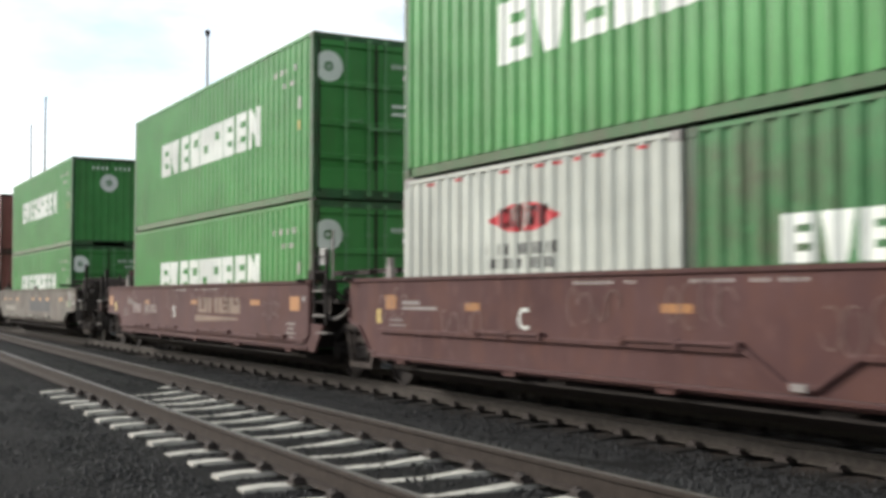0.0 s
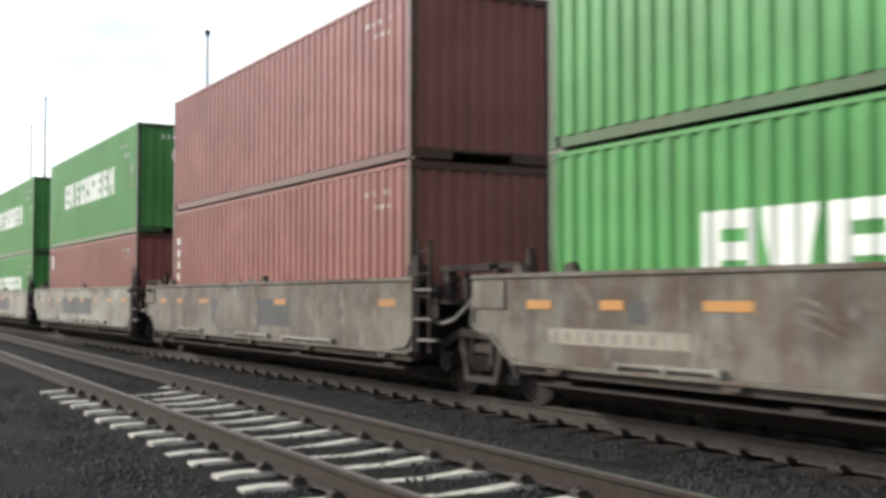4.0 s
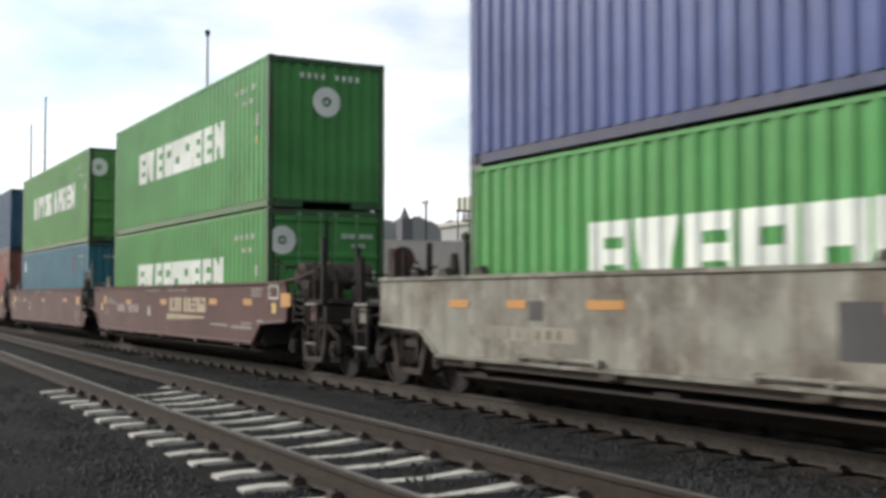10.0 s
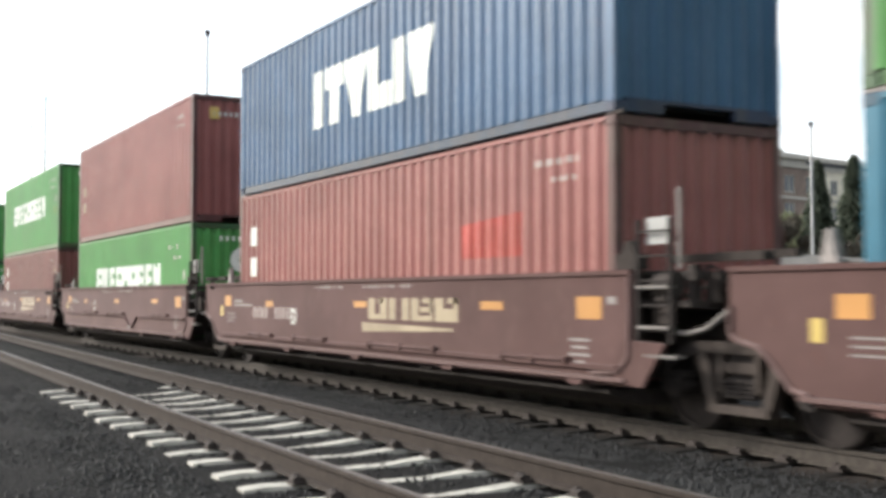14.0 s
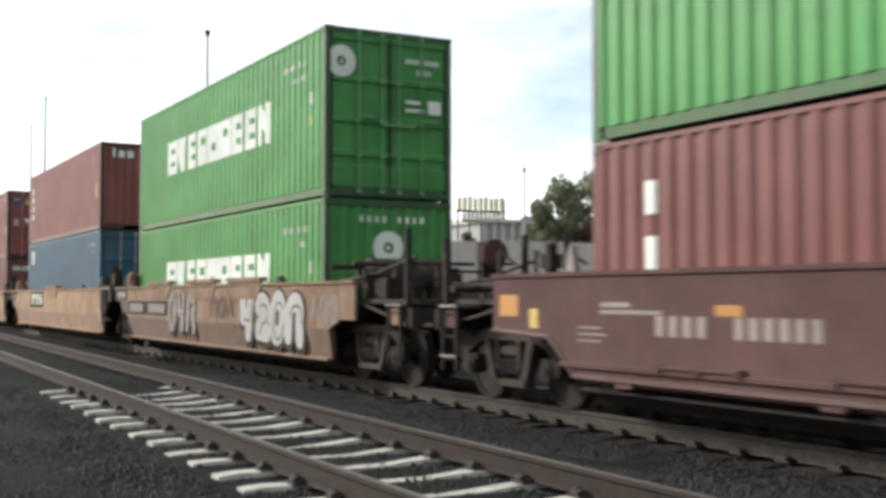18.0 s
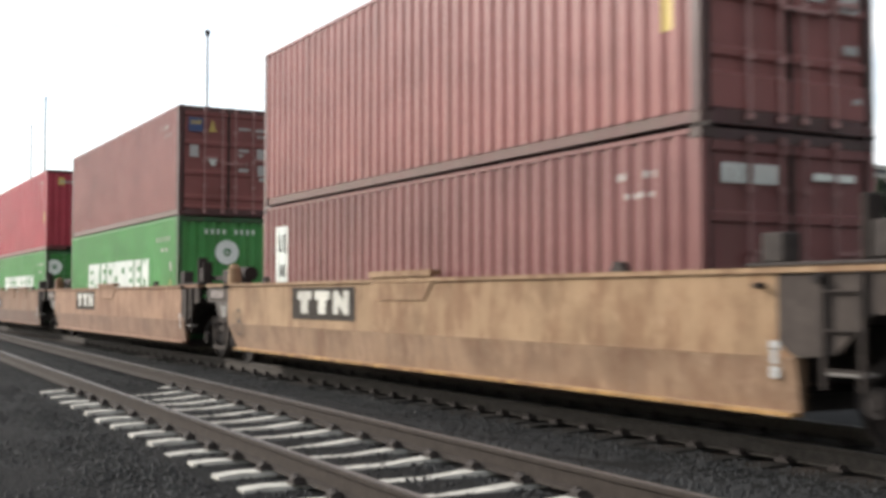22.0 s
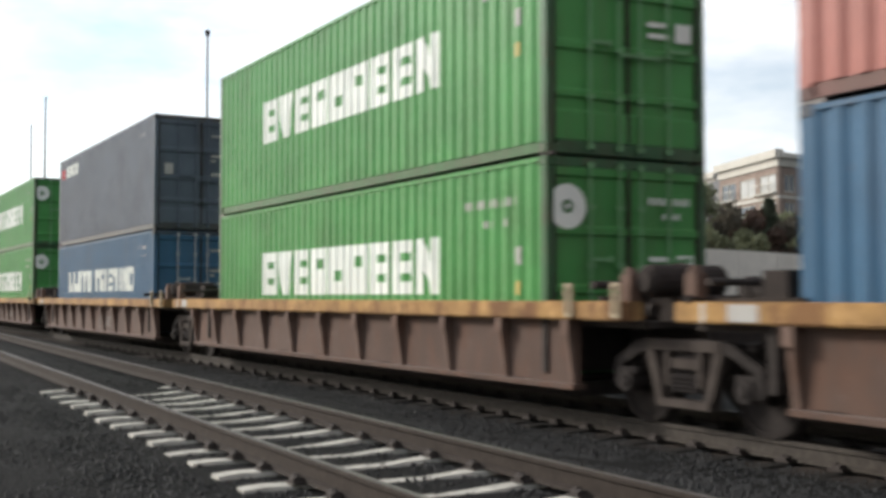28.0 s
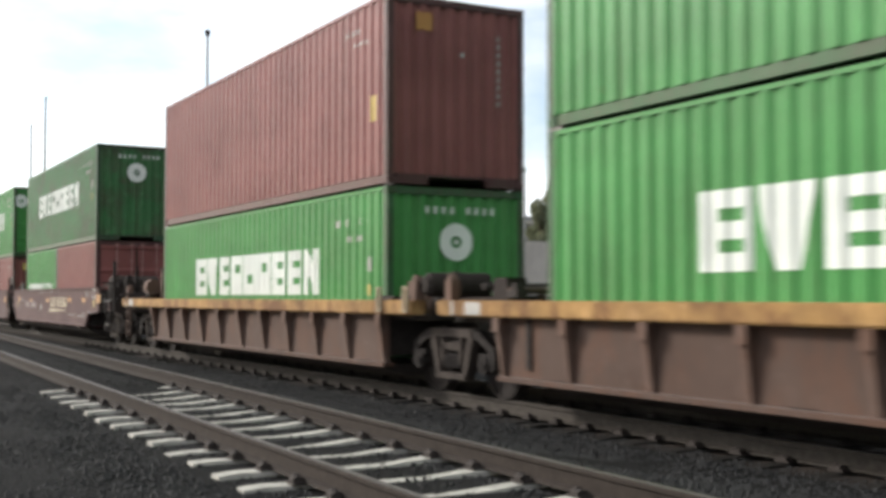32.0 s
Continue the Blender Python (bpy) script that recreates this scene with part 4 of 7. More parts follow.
        def handle(bm):
            bx(bm, 0.018, 0.036, -0.02, 0.30, -0.02, 0.02)
            bx(bm, -0.012, 0.036, 0.27, 0.31, -0.03, 0.04)
        rods = rods or ROD.get(mat.name, mat)
        rm = shared(("rod", *key), rod, rods)
        ham = shared(("handle",), handle, rods)
        for sy in (-1, 1):
            d = put("door", dm if sy > 0 else shared(("door_l", *key), lambda bm: (door(bm), bmesh.ops.scale(bm, vec=(1, -1, 1), verts=bm.verts)), mat), t,
                    at=pose(L - 0.012, 0, 0))
            for y0, y1 in ((0.003, 0.021), (dw - 0.021, dw - 0.003)):
                def gasket(bm, y0=y0, y1=y1):
                    bx(bm, -0.05, 0.003, y0, y1, 0.18, H - 0.13)
                put("gasket", shared(("gasket", y0, *key), gasket, GRIME), d, at=pose(0, 0, 0) if sy > 0 else pose(0, -y0 - y1, 0))
            for k, o in enumerate((0.16, 0.60)):
                put("lock_rod", rm, d, at=pose(0.03, sy * o, 0))
                put("handle", ham, d, at=pose(0.03, sy * o, 1.25 + 0.12 * k) if sy > 0 else pose(0.03, sy * o, 1.25 + 0.12 * k))
    put("end_wall", em, t, at=pose(0, 0, 0, 0, 0, 180))

    def lock(bm):
        bx(bm, -0.085, 0.085, -0.075, 0.075, -0.028, -0.002)
        bx(bm, 0.086, 0.20, -0.07, -0.04, -0.035, 0.005)
    if z > 2:
        for sx in (-1, 1):
            for sy in (-1, 1):
                put("twist_lock", shared(("twist_lock",), lock, PALE_STEEL if sx < 0 else GRIME), t, at=pose(sx * (L - 0.089), sy * (HALF_W - 0.081), 0))
    for name, mt, shapes in marks:
        bm = bmesh.new()
        side_mark(bm, shapes, half)
        ob = part(name, bm, mt, t)
        if "marking" in name or "lettering" in name:
            tagged(ob, kind="stuff")
    for name, mt, kind, args in end_marks:
        bm = bmesh.new()
        xx = L - 0.026 if front == "wall" else L - 0.008
        if kind == "disc":
            disc(bm, xx, *args)
        else:
            end_rects(bm, xx, args)
        ob = part(name, bm, mt, t)
        if "marking" in name:
            tagged(ob, kind="stuff")
    return t


def green_marks(seed, h, word="abacdcaaf", x0=-3.52, x1=3.5):
    d = h - TALL
    low = 1.2 + d * 0.78
    return [("name_lettering", WHITE, blocks(word, x0, x1, low, low + 0.78)),
            ("number_marking", DIM_WHITE, bars(4.15, 5.5, 2.35 + d, 2.46 + d, 9, seed)),
            ("size_marking", DIM_WHITE, bars(4.65, 5.3, 2.10 + d, 2.19 + d, 4, seed + 1)),
            ("caution_label", LEMON, [(5.38, 5.50, 1.25 + d, 1.42 + d, 1.25 + d, 1.42 + d)]),
            ("small_label", DIM_WHITE, [(5.38, 5.52, 1.62 + d, 1.84 + d, 1.62 + d, 1.84 + d)])]


def lift(rects, d):
    return [(a, b, c + d, e + d) for a, b, c, e in rects]


def wall_logo(h):
    d = h - TALL
    return [("round_emblem", WHITE, "disc", (-0.02, 2.07 + d, 0.29, 0.095)), ("emblem_hub", WHITE, "disc", (-0.02, 2.07 + d, 0.04)),
            ("number_marking", WHITE, "rects", lift([(-0.56 + 0.145 * k, -0.50 + 0.145 * k, 2.50, 2.61) for k in range(9) if k != 4], d))]


def door_logo(h):
    d = h - TALL
    return [("round_emblem", WHITE, "disc", (-0.92, 2.30 + d, 0.27, 0.085)), ("emblem_hub", WHITE, "disc", (-0.92, 2.30 + d, 0.035)),
            ("number_marking", WHITE, "rects", lift([(0.30 + 0.075 * k, 0.34 + 0.075 * k, 2.36, 2.45) for k in range(9) if k != 4] + [(0.52 + 0.075 * k, 0.56 + 0.075 * k, 2.18, 2.26) for k in range(4)] + [ (0.30, 0.62, 1.66, 1.72), (0.30, 0.66, 1.52, 1.58), (0.74, 1.0, 1.5, 1.74)], d))]


def number_only(h):
    return [number_front(h)[0]]


def number_front(h):
    d = h - TALL
    return [("number_marking", DIM_WHITE, "rects", lift([(-0.75 + 0.13 * k, -0.67 + 0.13 * k, 2.42, 2.52) for k in range(8)], d)),
            ("placard", LEMON, "rects", lift([(-0.82, -0.60, 2.35, 2.62)], d))]


def door_plates(h, placard=True):
    d = h - TALL
    spots = [("number_marking", DIM_WHITE, "rects", lift([(0.24, 0.54, 2.38, 2.43), (0.66, 1.0, 2.36, 2.42), (0.70, 0.9, 2.22, 2.27), (0.24, 0.50, 1.86, 1.92), (0.24, 0.36, 1.74, 1.8),
                                                          (0.24, 0.50, 1.38, 1.46), (0.70, 1.0, 1.70, 1.95), (0.72, 1.0, 1.3, 1.55)], d)),
             ("plate", DIM_WHITE, "rects", [(-0.95, -0.74, 1.38, 1.66)]), ("plate", DIM_WHITE, "rects", [(0.76, 0.98, 0.86, 0.96)]), ("plate", DIM_WHITE, "rects", [(0.9, 1.02, 0.34, 0.40)])]
    if placard:
        spots.append(("placard", LEMON, "rects", [(0.68, 0.98, 0.82, 1.14)]))
    return spots


def stickers(h):
    d = h - TALL
    return door_plates(h, False) + [("sticker", BLUE_MARK, "rects", lift([(-0.98, -0.62, 2.28, 2.62)], d)), ("sticker_band", LEMON, "rects", lift([(-0.93, -0.68, 2.46, 2.55)], d)),
                                    ("yellow_sticker", LEMON, "rects", lift([(-0.50, -0.30, 2.30, 2.36), (-0.46, -0.34, 2.36, 2.46), (-0.43, -0.37, 2.46, 2.56)], d)),
                                    ("white_sticker", WHITE, "rects", lift([(-0.50, -0.28, 1.60, 1.68), (-0.45, -0.33, 1.50, 1.60)], d))]


# ------------------------------------------------------------------ train motion
START = (171.17036, 8.77957, 0.87449, -0.43615)


def gone(t):
    """Metres that the train has run since the start; it gathers speed slowly."""
    u = (t - 16) / 16
    return sum(c * (u ** (j + 1) - (-1) ** (j + 1)) for j, c in enumerate(START))


MOVERS = []
WHEELS = []


def carry(ob):
    MOVERS.append(ob)
    return ob


# ------------------------------------------------------------------ well cars
CAR_Y = 1.484              # outer face of the car sides from the track's middle
WHEEL_R = 0.457


def build_truck(car, x, mat, label="dark two-axle freight truck"):
    """Bolster with two side frames, spring groups and two wheelsets."""
    def bolster(bm):
        bx(bm, -0.20, 0.20, -1.02, 1.02, 0.58, 0.80)
        bx(bm, -0.9, 0.9, -0.62, 0.62, 0.40, 0.56)
        cyl(bm, (0, 0, 0.80), (0, 0, 0.85), 0.2, n=16)
    t = put("truck", shared(("bolster",), bolster, TRUCK_DARK), car, label, at=pose(x, 0, RAIL_Z))

    def frame_side(bm):
        # cast side frame: straight top chord, arms down to the bearings, slanted columns to a short bottom chord, openings left free
        bx(bm, -0.56, 0.56, -0.075, 0.075, 0.80, 0.91)
        for s in (-1, 1):
            prism(bm, [(s * 0.44, 0.797), (s * 0.58, 0.797), (s * 0.40, 0.255), (s * 0.29, 0.255)], -0.07, 0.07)
            prism(bm, [(s * 0.22, 0.797), (s * 0.28, 0.797), (s * 0.28, 0.46), (s * 0.22, 0.42)], -0.07, 0.07)
        bx(bm, -0.40, 0.40, -0.085, 0.085, 0.23, 0.31)
        bx(bm, -0.20, 0.20, -0.05, 0.05, 0.62, 0.72)

    # arms take the darker steel: the car's shadow is put into their colour
    def frame_arm(bm):
        prism(bm, [(0.562, 0.91), (0.72, 0.88), (1.10, 0.68), (1.10, 0.56), (0.74, 0.74), (0.562, 0.80)], -0.06, 0.06)
        prism(bm, [(0.98, 0.62), (1.12, 0.60), (1.12, 0.42), (1.04, 0.36)], -0.065, 0.065)

    def springs(bm):
        prof = [(0.05, 0.23)]
        for j in range(4):
            prof += [(0.075, 0.245 + 0.045 * j), (0.075, 0.265 + 0.045 * j), (0.055, 0.278 + 0.045 * j)]
        prof.append((0.05, 0.43))
        rings = [[bm.verts.new((r * math.cos(0.62832 * k), r * math.sin(0.62832 * k), zz)) for k in range(10)] for r, zz in prof]
        for p, q in zip(rings[:-1], rings[1:]):
            for k in range(10):
                bm.faces.new((p[k], p[(k + 1) % 10], q[(k + 1) % 10], q[k]))
        bm.faces.new(rings[0][::-1])
        bm.faces.new(rings[-1])

    def bearing(bm):
        cyl(bm, (0, -0.10, 0), (0, 0.10, 0), 0.12, n=14)
        cyl(bm, (0, -0.13, 0), (0, 0.13, 0), 0.06, n=10)
        bx(bm, -0.14, 0.14, -0.07, 0.07, 0.08, 0.14)

    def wheelset(bm):
        cyl(bm, (0, -1.0, 0), (0, 1.0, 0), 0.08, n=12)
        for s in (-1, 1):
            prof = [(0.10, 0.09), (0.12, 0.09), (0.155, 0.03), (WHEEL_R - 0.06, 0.035), (WHEEL_R - 0.06, 0.065), (WHEEL_R, 0.06), (WHEEL_R + 0.004, -0.03),
                    (WHEEL_R + 0.025, -0.045), (WHEEL_R + 0.025, -0.07), (WHEEL_R - 0.06, -0.07), (WHEEL_R - 0.06, -0.02), (0.155, -0.02), (0.12, -0.08), (0.10, -0.08)]
            n = 28
            rings = [[bm.verts.new((r * math.sin(6.28319 * k / n), s * (0.7525 + w), r * math.cos(6.28319 * k / n))) for r, w in prof] for k in range(n)]
            for k in range(n):
                for i in range(len(prof)):
                    j = (i + 1) % len(prof)
                    bm.faces.new((rings[k][i], rings[k][j], rings[(k + 1) % n][j], rings[(k + 1) % n][i]))
    fm = shared(("truck_frame",), frame_side, TRUCK_DUSTY)
    for s in (-1, 1):
        put("side_frame", fm, t, at=pose(0, s * 1.03, 0))
        for e in (0, 180):
            put("pedestal_arm", shared(("pedestal_arm",), frame_arm, TRUCK_DARK), t, at=pose(0, s * 1.03, 0, 0, 0, e))
        for k in (-0.14, 0, 0.14):
            put("spring", shared(("springs",), springs, TRUCK_DARK), t, at=pose(k, s * 1.03, 0.14))
        for e in (-1, 1):
            put("bearing", shared(("bearing",), bearing, TRUCK_DARK), t, at=pose(e * 0.89, s * 1.03, WHEEL_R))
    for e in (-1, 1):
        w = put("wheelset", shared(("wheelset",), wheelset, WHEEL), t, "steel wheelset with two flanged wheels", at=pose(e * 0.89, 0, WHEEL_R))
        WHEELS.append((w, e * 0.89))
    return t


def brush(bm, pts, w, y):
    """A broad painted stroke along a bent line, round at its ends and bends."""
    for i, (x, z) in enumerate(pts):
        bm.faces.new([bm.verts.new((x + w / 2 * math.cos(0.5236 * k), y - 0.0003 * (i % 7), z + w / 2 * math.sin(0.5236 * k))) for k in range(12)])
    for i, ((x0, z0), (x1, z1)) in enumerate(zip(pts[:-1], pts[1:])):
        n = math.hypot(x1 - x0, z1 - z0)
        if n > 0.001:
            dx, dz = -(z1 - z0) / n * w / 2, (x1 - x0) / n * w / 2
            yy = y - 0.00015 - 0.0003 * (i % 7)
            bm.faces.new([bm.verts.new(p) for p in ((x0 + dx, yy, z0 + dz), (x0 - dx, yy, z0 - dz), (x1 - dx, yy, z1 - dz), (x1 + dx, yy, z1 + dz))])


def bow(cx, cz, rx, rz, a0, a1, n=14):
    return [(cx + rx * math.cos(a0 + (a1 - a0) * k / n), cz + rz * math.sin(a0 + (a1 - a0) * k / n)) for k in range(n + 1)]


def slab(car, name, pts, y0, y1, mat, label=""):
    bm = bmesh.new()
    prism(bm, pts, y0, y1)
    return part(name, bm, mat, car, label)


def flat_marks(car, name, mat, rects, y=-CAR_Y - 0.004, label=""):
    if name in ("reflector", "placard") and len(rects) > 1:
        return [flat_marks(car, name, mat, [r], y, label) for r in rects]
    bm = bmesh.new()
    for r in rects:
        if len(r) == 4:
            x0, x1, z0, z1 = r
            r = (x0, x1, z0, z1, z0, z1)
        x0, x1, a0, b0, a1, b1 = r
        bm.faces.new([bm.verts.new(p) for p in ((x0, y, a0), (x1, y, a1), (x1, y, b1), (x0, y, b0))])
    ob = part(name, bm, mat, car, label)
    if "marking" in name or "shape" in name:
        tagged(ob, kind="stuff")
    return ob


def letter(car, text, x, z, size, mat, y=-CAR_Y - 0.005):
    cu = bpy.data.curves.new("unit_letter", "FONT")
    cu.body = text
    cu.size = size
    cu.align_x = "CENTER"
    tmp = bpy.data.objects.new("unit_letter", cu)
    scene.collection.objects.link(tmp)
    me = bpy.data.meshes.new_from_object(tmp.evaluated_get(bpy.context.evaluated_depsgraph_get()))
    bpy.data.objects.remove(tmp)
    me.materials.clear()
    me.materials.append(mat)
    put("unit_letter", me, car, at=pose(x, y, z, 90, 0, 0))


def ladder(car, x, z0, z1, w, n, mat, y=-CAR_Y + 0.03):
    def stile(bm):
        bx(bm, -0.02, 0.02, -0.02, 0.02, 0, z1 - z0)

    def rung(bm):
        cyl(bm, (-w / 2 + 0.02, 0, 0), (w / 2 - 0.02, 0, 0), 0.014, n=6)
    lad = put("ladder", shared(("stile", z1 - z0), stile, mat), car, "dark steel step ladder", at=pose(x - w / 2, y, z0))
    put("stile", shared(("stile", z1 - z0), stile, mat), lad, at=pose(w, 0, 0))
    for k in range(n):
        put("rung", shared(("rung", w), rung, mat), lad, at=pose(w / 2, 0, (k + 0.5) * (z1 - z0) / n))


def hose(car, pts, r, mat=GRIME, name="air_hose"):
    bm = bmesh.new()
    for a, b in zip(pts[:-1], pts[1:]):
        cyl(bm, a, b, r, n=6)
    part(name, bm, mat, car)


def well_floor(car, half, mat):
    bm = bmesh.new()
    prism(bm, [(-CAR_Y + 0.13, 0.36), (-0.9, 0.21), (0.9, 0.21), (CAR_Y - 0.13, 0.36), (CAR_Y - 0.13, 0.385), (-CAR_Y + 0.13, 0.385)], -half, half, "x")
    part("well_pan", bm, GRIME, car, "dark well floor pan")
    for k, x in enumerate((-half + 0.5, -half * 0.33, half * 0.33, half - 0.5)):
        bm = bmesh.new()
        bx(bm, x - 0.18, x + 0.18, -CAR_Y + 0.14, CAR_Y - 0.14, 0.387, 0.43)
        part("floor_beam", bm, GRIME, car)
    for sx in (-1, 1):
        bm = bmesh.new()
        bx(bm, sx * (half + 0.12) - 0.04, sx * (half + 0.12) + 0.04, -CAR_Y + 0.10, CAR_Y - 0.10, 0.52, 1.30)
        part("bulkhead", bm, GRIME, car, "dark well end bulkhead")


def clutter(car, x0, x1, z, seed, n=9, tall=0.5, mats=None):
    """Brackets, pipes and valves crowded on the end of a car."""
    rng = random.Random(seed * 7 + 1)
    for k in range(n):
        x = x0 + (x1 - x0) * (k + rng.random()) / n
        y = rng.uniform(-1.30, -0.5)
        m = rng.choice(mats or (GRIME, GRIME, STEEL_BROWN, TRUCK_DARK))
        bm = bmesh.new()
        what = rng.randrange(4)
        if what == 0:
            h = rng.uniform(0.15, tall)
            bx(bm, x - 0.05, x + 0.05, y - 0.06, y + 0.06, z, z + h)
            bx(bm, x - 0.11, x + 0.11, y - 0.09, y + 0.09, z + h * 0.55, z + h * 0.8)
            name = "bracket"
        elif what == 1:
            h = rng.uniform(0.12, tall * 0.8)
            cyl(bm, (x, y - 0.35, z + h), (x, y + 0.75, z + h), rng.uniform(0.025, 0.05), n=8)
            bx(bm, x - 0.03, x + 0.03, y + 0.1, y + 0.16, z, z + h)
            name = "pipe"
        elif what == 2:
            r = rng.uniform(0.07, 0.13)
            cyl(bm, (x - 0.14, y, z + r + 0.03), (x + 0.14, y, z + r + 0.03), r, n=10)
            bx(bm, x - 0.08, x + 0.08, y - r * 0.8, y + r * 0.8, z, z + r)
            name = "valve"
        else:
            h = rng.uniform(tall * 0.5, tall)
            bx(bm, x - 0.02, x + 0.02, y - 0.02, y + 0.02, z, z + h)
            cyl(bm, (x, y, z + h), (x + 0.25, y + 0.1, z + h * 0.7), 0.018, n=6)
            name = "rod"
        part(name, bm, m, car)


def brake_gear(car, sx, x_in, x_out, seed):
    """Reservoir, hand brake, valve block, pipes and slanted stays on the braked end."""
    xc = sx * (x_in + 0.95)
    bm = bmesh.new()
    cyl(bm, (xc, -1.0, 1.74), (xc, 0.3, 1.74), 0.25, n=18)
    cyl(bm, (xc, -1.08, 1.74), (xc, -1.0, 1.74), 0.13, 0.25, n=18)
    part("air_reservoir", bm, TRUCK_DUSTY, car, "dusty cylindrical air reservoir")
    for y in (-0.75, 0.12):
        bm = bmesh.new()
        bx(bm, xc - 0.12, xc + 0.12, y - 0.04, y + 0.04, 1.341, 1.52)
        part("reservoir_strap", bm, STEEL_BROWN, car)
    xw = sx * (x_out - 0.42)
    bm = bmesh.new()
    cyl(bm, (xw, 0.2, 2.02), (xw + sx * 0.05, 0.2, 2.02), 0.22, n=18)
    part("brake_wheel", bm, CAR_BROWN_OLD, car, "maroon hand brake wheel")
    bm = bmesh.new()
    bx(bm, xw - sx * 0.10 - 0.08, xw - sx * 0.10 + 0.08, 0.02, 0.38, 1.341, 2.2)
    part("brake_housing", bm, STEEL_BROWN, car)
    xv = sx * (x_out - 1.3)
    bm = bmesh.new()
    bx(bm, xv - 0.22, xv + 0.22, -1.25, -0.6, 1.345, 1.66)
    bmesh.ops.bevel(bm, geom=list(bm.edges), offset=0.03, segments=2, affect="EDGES")
    cyl(bm, (xv, -0.95, 1.66), (xv, -0.95, 1.82), 0.10, 0.07, n=12)
    part("brake_valve", bm, STEEL_BROWN, car)
    for y, z0, z1 in ((-1.2, 1.60, 1.95), (-0.3, 1.85, 1.55), (0.75, 1.5, 1.9)):
        hose(car, [(sx * x_in, y, z0), (sx * (x_in + x_out) * 0.5, y, (z0 + z1) / 2 - 0.05), (sx * (x_out - 0.2), y, z1)], 0.028, TRUCK_DUSTY, "stay_rod")
    for k in range(3):
        hose(car, [(sx * (x_out - 0.2), -1.36 + 0.6 * k, 1.62 + 0.12 * k), (sx * (x_out - 0.2), -0.75 + 0.6 * k, 1.62 + 0.12 * k)], 0.022, STEEL_BROWN, "cross_rail")


def end_gear(car, sx, x_in, x_out, mat, kind, seed):
    """The platform over a truck, with what stands on it. kind: joint between two units, or the outer end with coupler and brake gear."""
    rng = random.Random(seed)
    a, b = sorted((sx * x_in, sx * x_out))
    bm = bmesh.new()
    bx(bm, a, b, -0.55, 0.55, 0.86, 1.10)
    prism(bm, [(-1.30, 1.28), (-0.55, 1.22), (0.55, 1.22), (1.30, 1.28), (1.30, 1.34), (-1.30, 1.34)], a, b - 0.02, "x")
    part("end_platform", bm, GRIME, car, "grimy steel end platform")
    bm = bmesh.new()
    for k in range(3):
        y = -1.05 + 0.95 * k
        bx(bm, sx * (x_in + 0.15) - 0.10, sx * (x_in + 0.15) + 0.10, y - 0.10, y + 0.10, 1.341, 1.52 + 0.1 * rng.random())
    part("bracket", bm, GRIME, car)
    clutter(car, min(sx * x_in, sx * x_out), max(sx * x_in, sx * x_out), 1.341, seed, 7 if kind == "joint" else 10, 0.40 if kind == "joint" else 0.75)
    if kind == "joint":
        hose(car, [(sx * x_in, -0.9, 1.5), (sx * (x_in + 0.5), -0.95, 1.36), (sx * (x_in + 1.0), -0.95, 1.5), (sx * (x_out + 0.15), -0.85, 1.62)], 0.022)
        bm = bmesh.new()
        bx(bm, sx * x_out - 0.30, sx * x_out + 0.30, -0.28, 0.28, 0.72, 0.858)
        part("joint_casting", bm, GRIME, car)
    else:
        # outer end: posts, crosswise brake reservoir, hand brake wheel, end sill, coupler
        braked = sx > 0
        for y, h in ((-1.36, 2.35), (-0.75, 2.2), (0.6, 2.3), (1.36, 2.35)) if braked else ((-1.36, 1.98), (0.7, 1.9)):
            bm = bmesh.new()
            bx(bm, sx * (x_out - 0.18) - 0.035, sx * (x_out - 0.18) + 0.035, y - 0.04, y + 0.04, 0.95, h)
            part("end_post", bm, TRUCK_DARK, car, "dark upright end post")
        if braked:
            brake_gear(car, sx, x_in, x_out, seed)
        else:
            for z0, z1, y in ((1.62, 1.50, -1.2), (1.48, 1.56, -0.8), (1.75, 1.58, 0.1)):
                hose(car, [(sx * x_in, y, z0), (sx * (x_in + x_out) / 2, y - 0.04, z1), (sx * (x_out - 0.1), y, z1 + 0.05)], 0.03, STEEL_BROWN, "brake_pipe")
        xc = sx * (x_out - 0.42)
        bm = bmesh.new()
        bx(bm, xc - 0.19, xc + 0.19, -1.44, -1.41, 0.98, 1.21)
        part("step_back_plate", bm, CAR_TAN_LOW if mat is CAR_TAN else mat, car, "dusty painted plate behind the steps")
        bm = bmesh.new()
        bx(bm, xc - 0.24, xc + 0.24, -CAR_Y, -1.1, 1.245, 1.275)
        part("step_tread", bm, TREAD, car, "pale worn step tread")
        hose(car, [(sx * (x_in + 0.6), -1.3, 1.42), (sx * (x_out - 0.9), -1.36, 1.12), (sx * (x_out - 0.45), -1.38, 1.06), (sx * (x_out + 0.15), -1.2, 0.86)], 0.022, TRUCK_DUSTY)
        bm = bmesh.new()
        bx(bm, sx * x_out - 0.05, sx * x_out + 0.05, -1.42, 1.42, 0.95, 1.22)
        bx(bm, sx * x_out - 0.3, sx * x_out - 0.051, -1.45, -1.15, 0.98, 1.02)
        part("end_sill", bm, STEEL_BROWN, car)
        bm = bmesh.new()
        lo, hi = sorted((sx * x_out, sx * (x_out + 0.62)))
        bx(bm, lo, hi, -0.14, 0.14, 0.72, 0.95)
        bx(bm, sx * (x_out + 0.62) - 0.14, sx * (x_out + 0.62) + 0.14, -0.22, 0.2, 0.66, 1.0)
        part("coupler", bm, GRIME, car, "dark knuckle coupler")
        bm = bmesh.new()
        lo, hi = sorted((sx * x_in, sx * x_out))
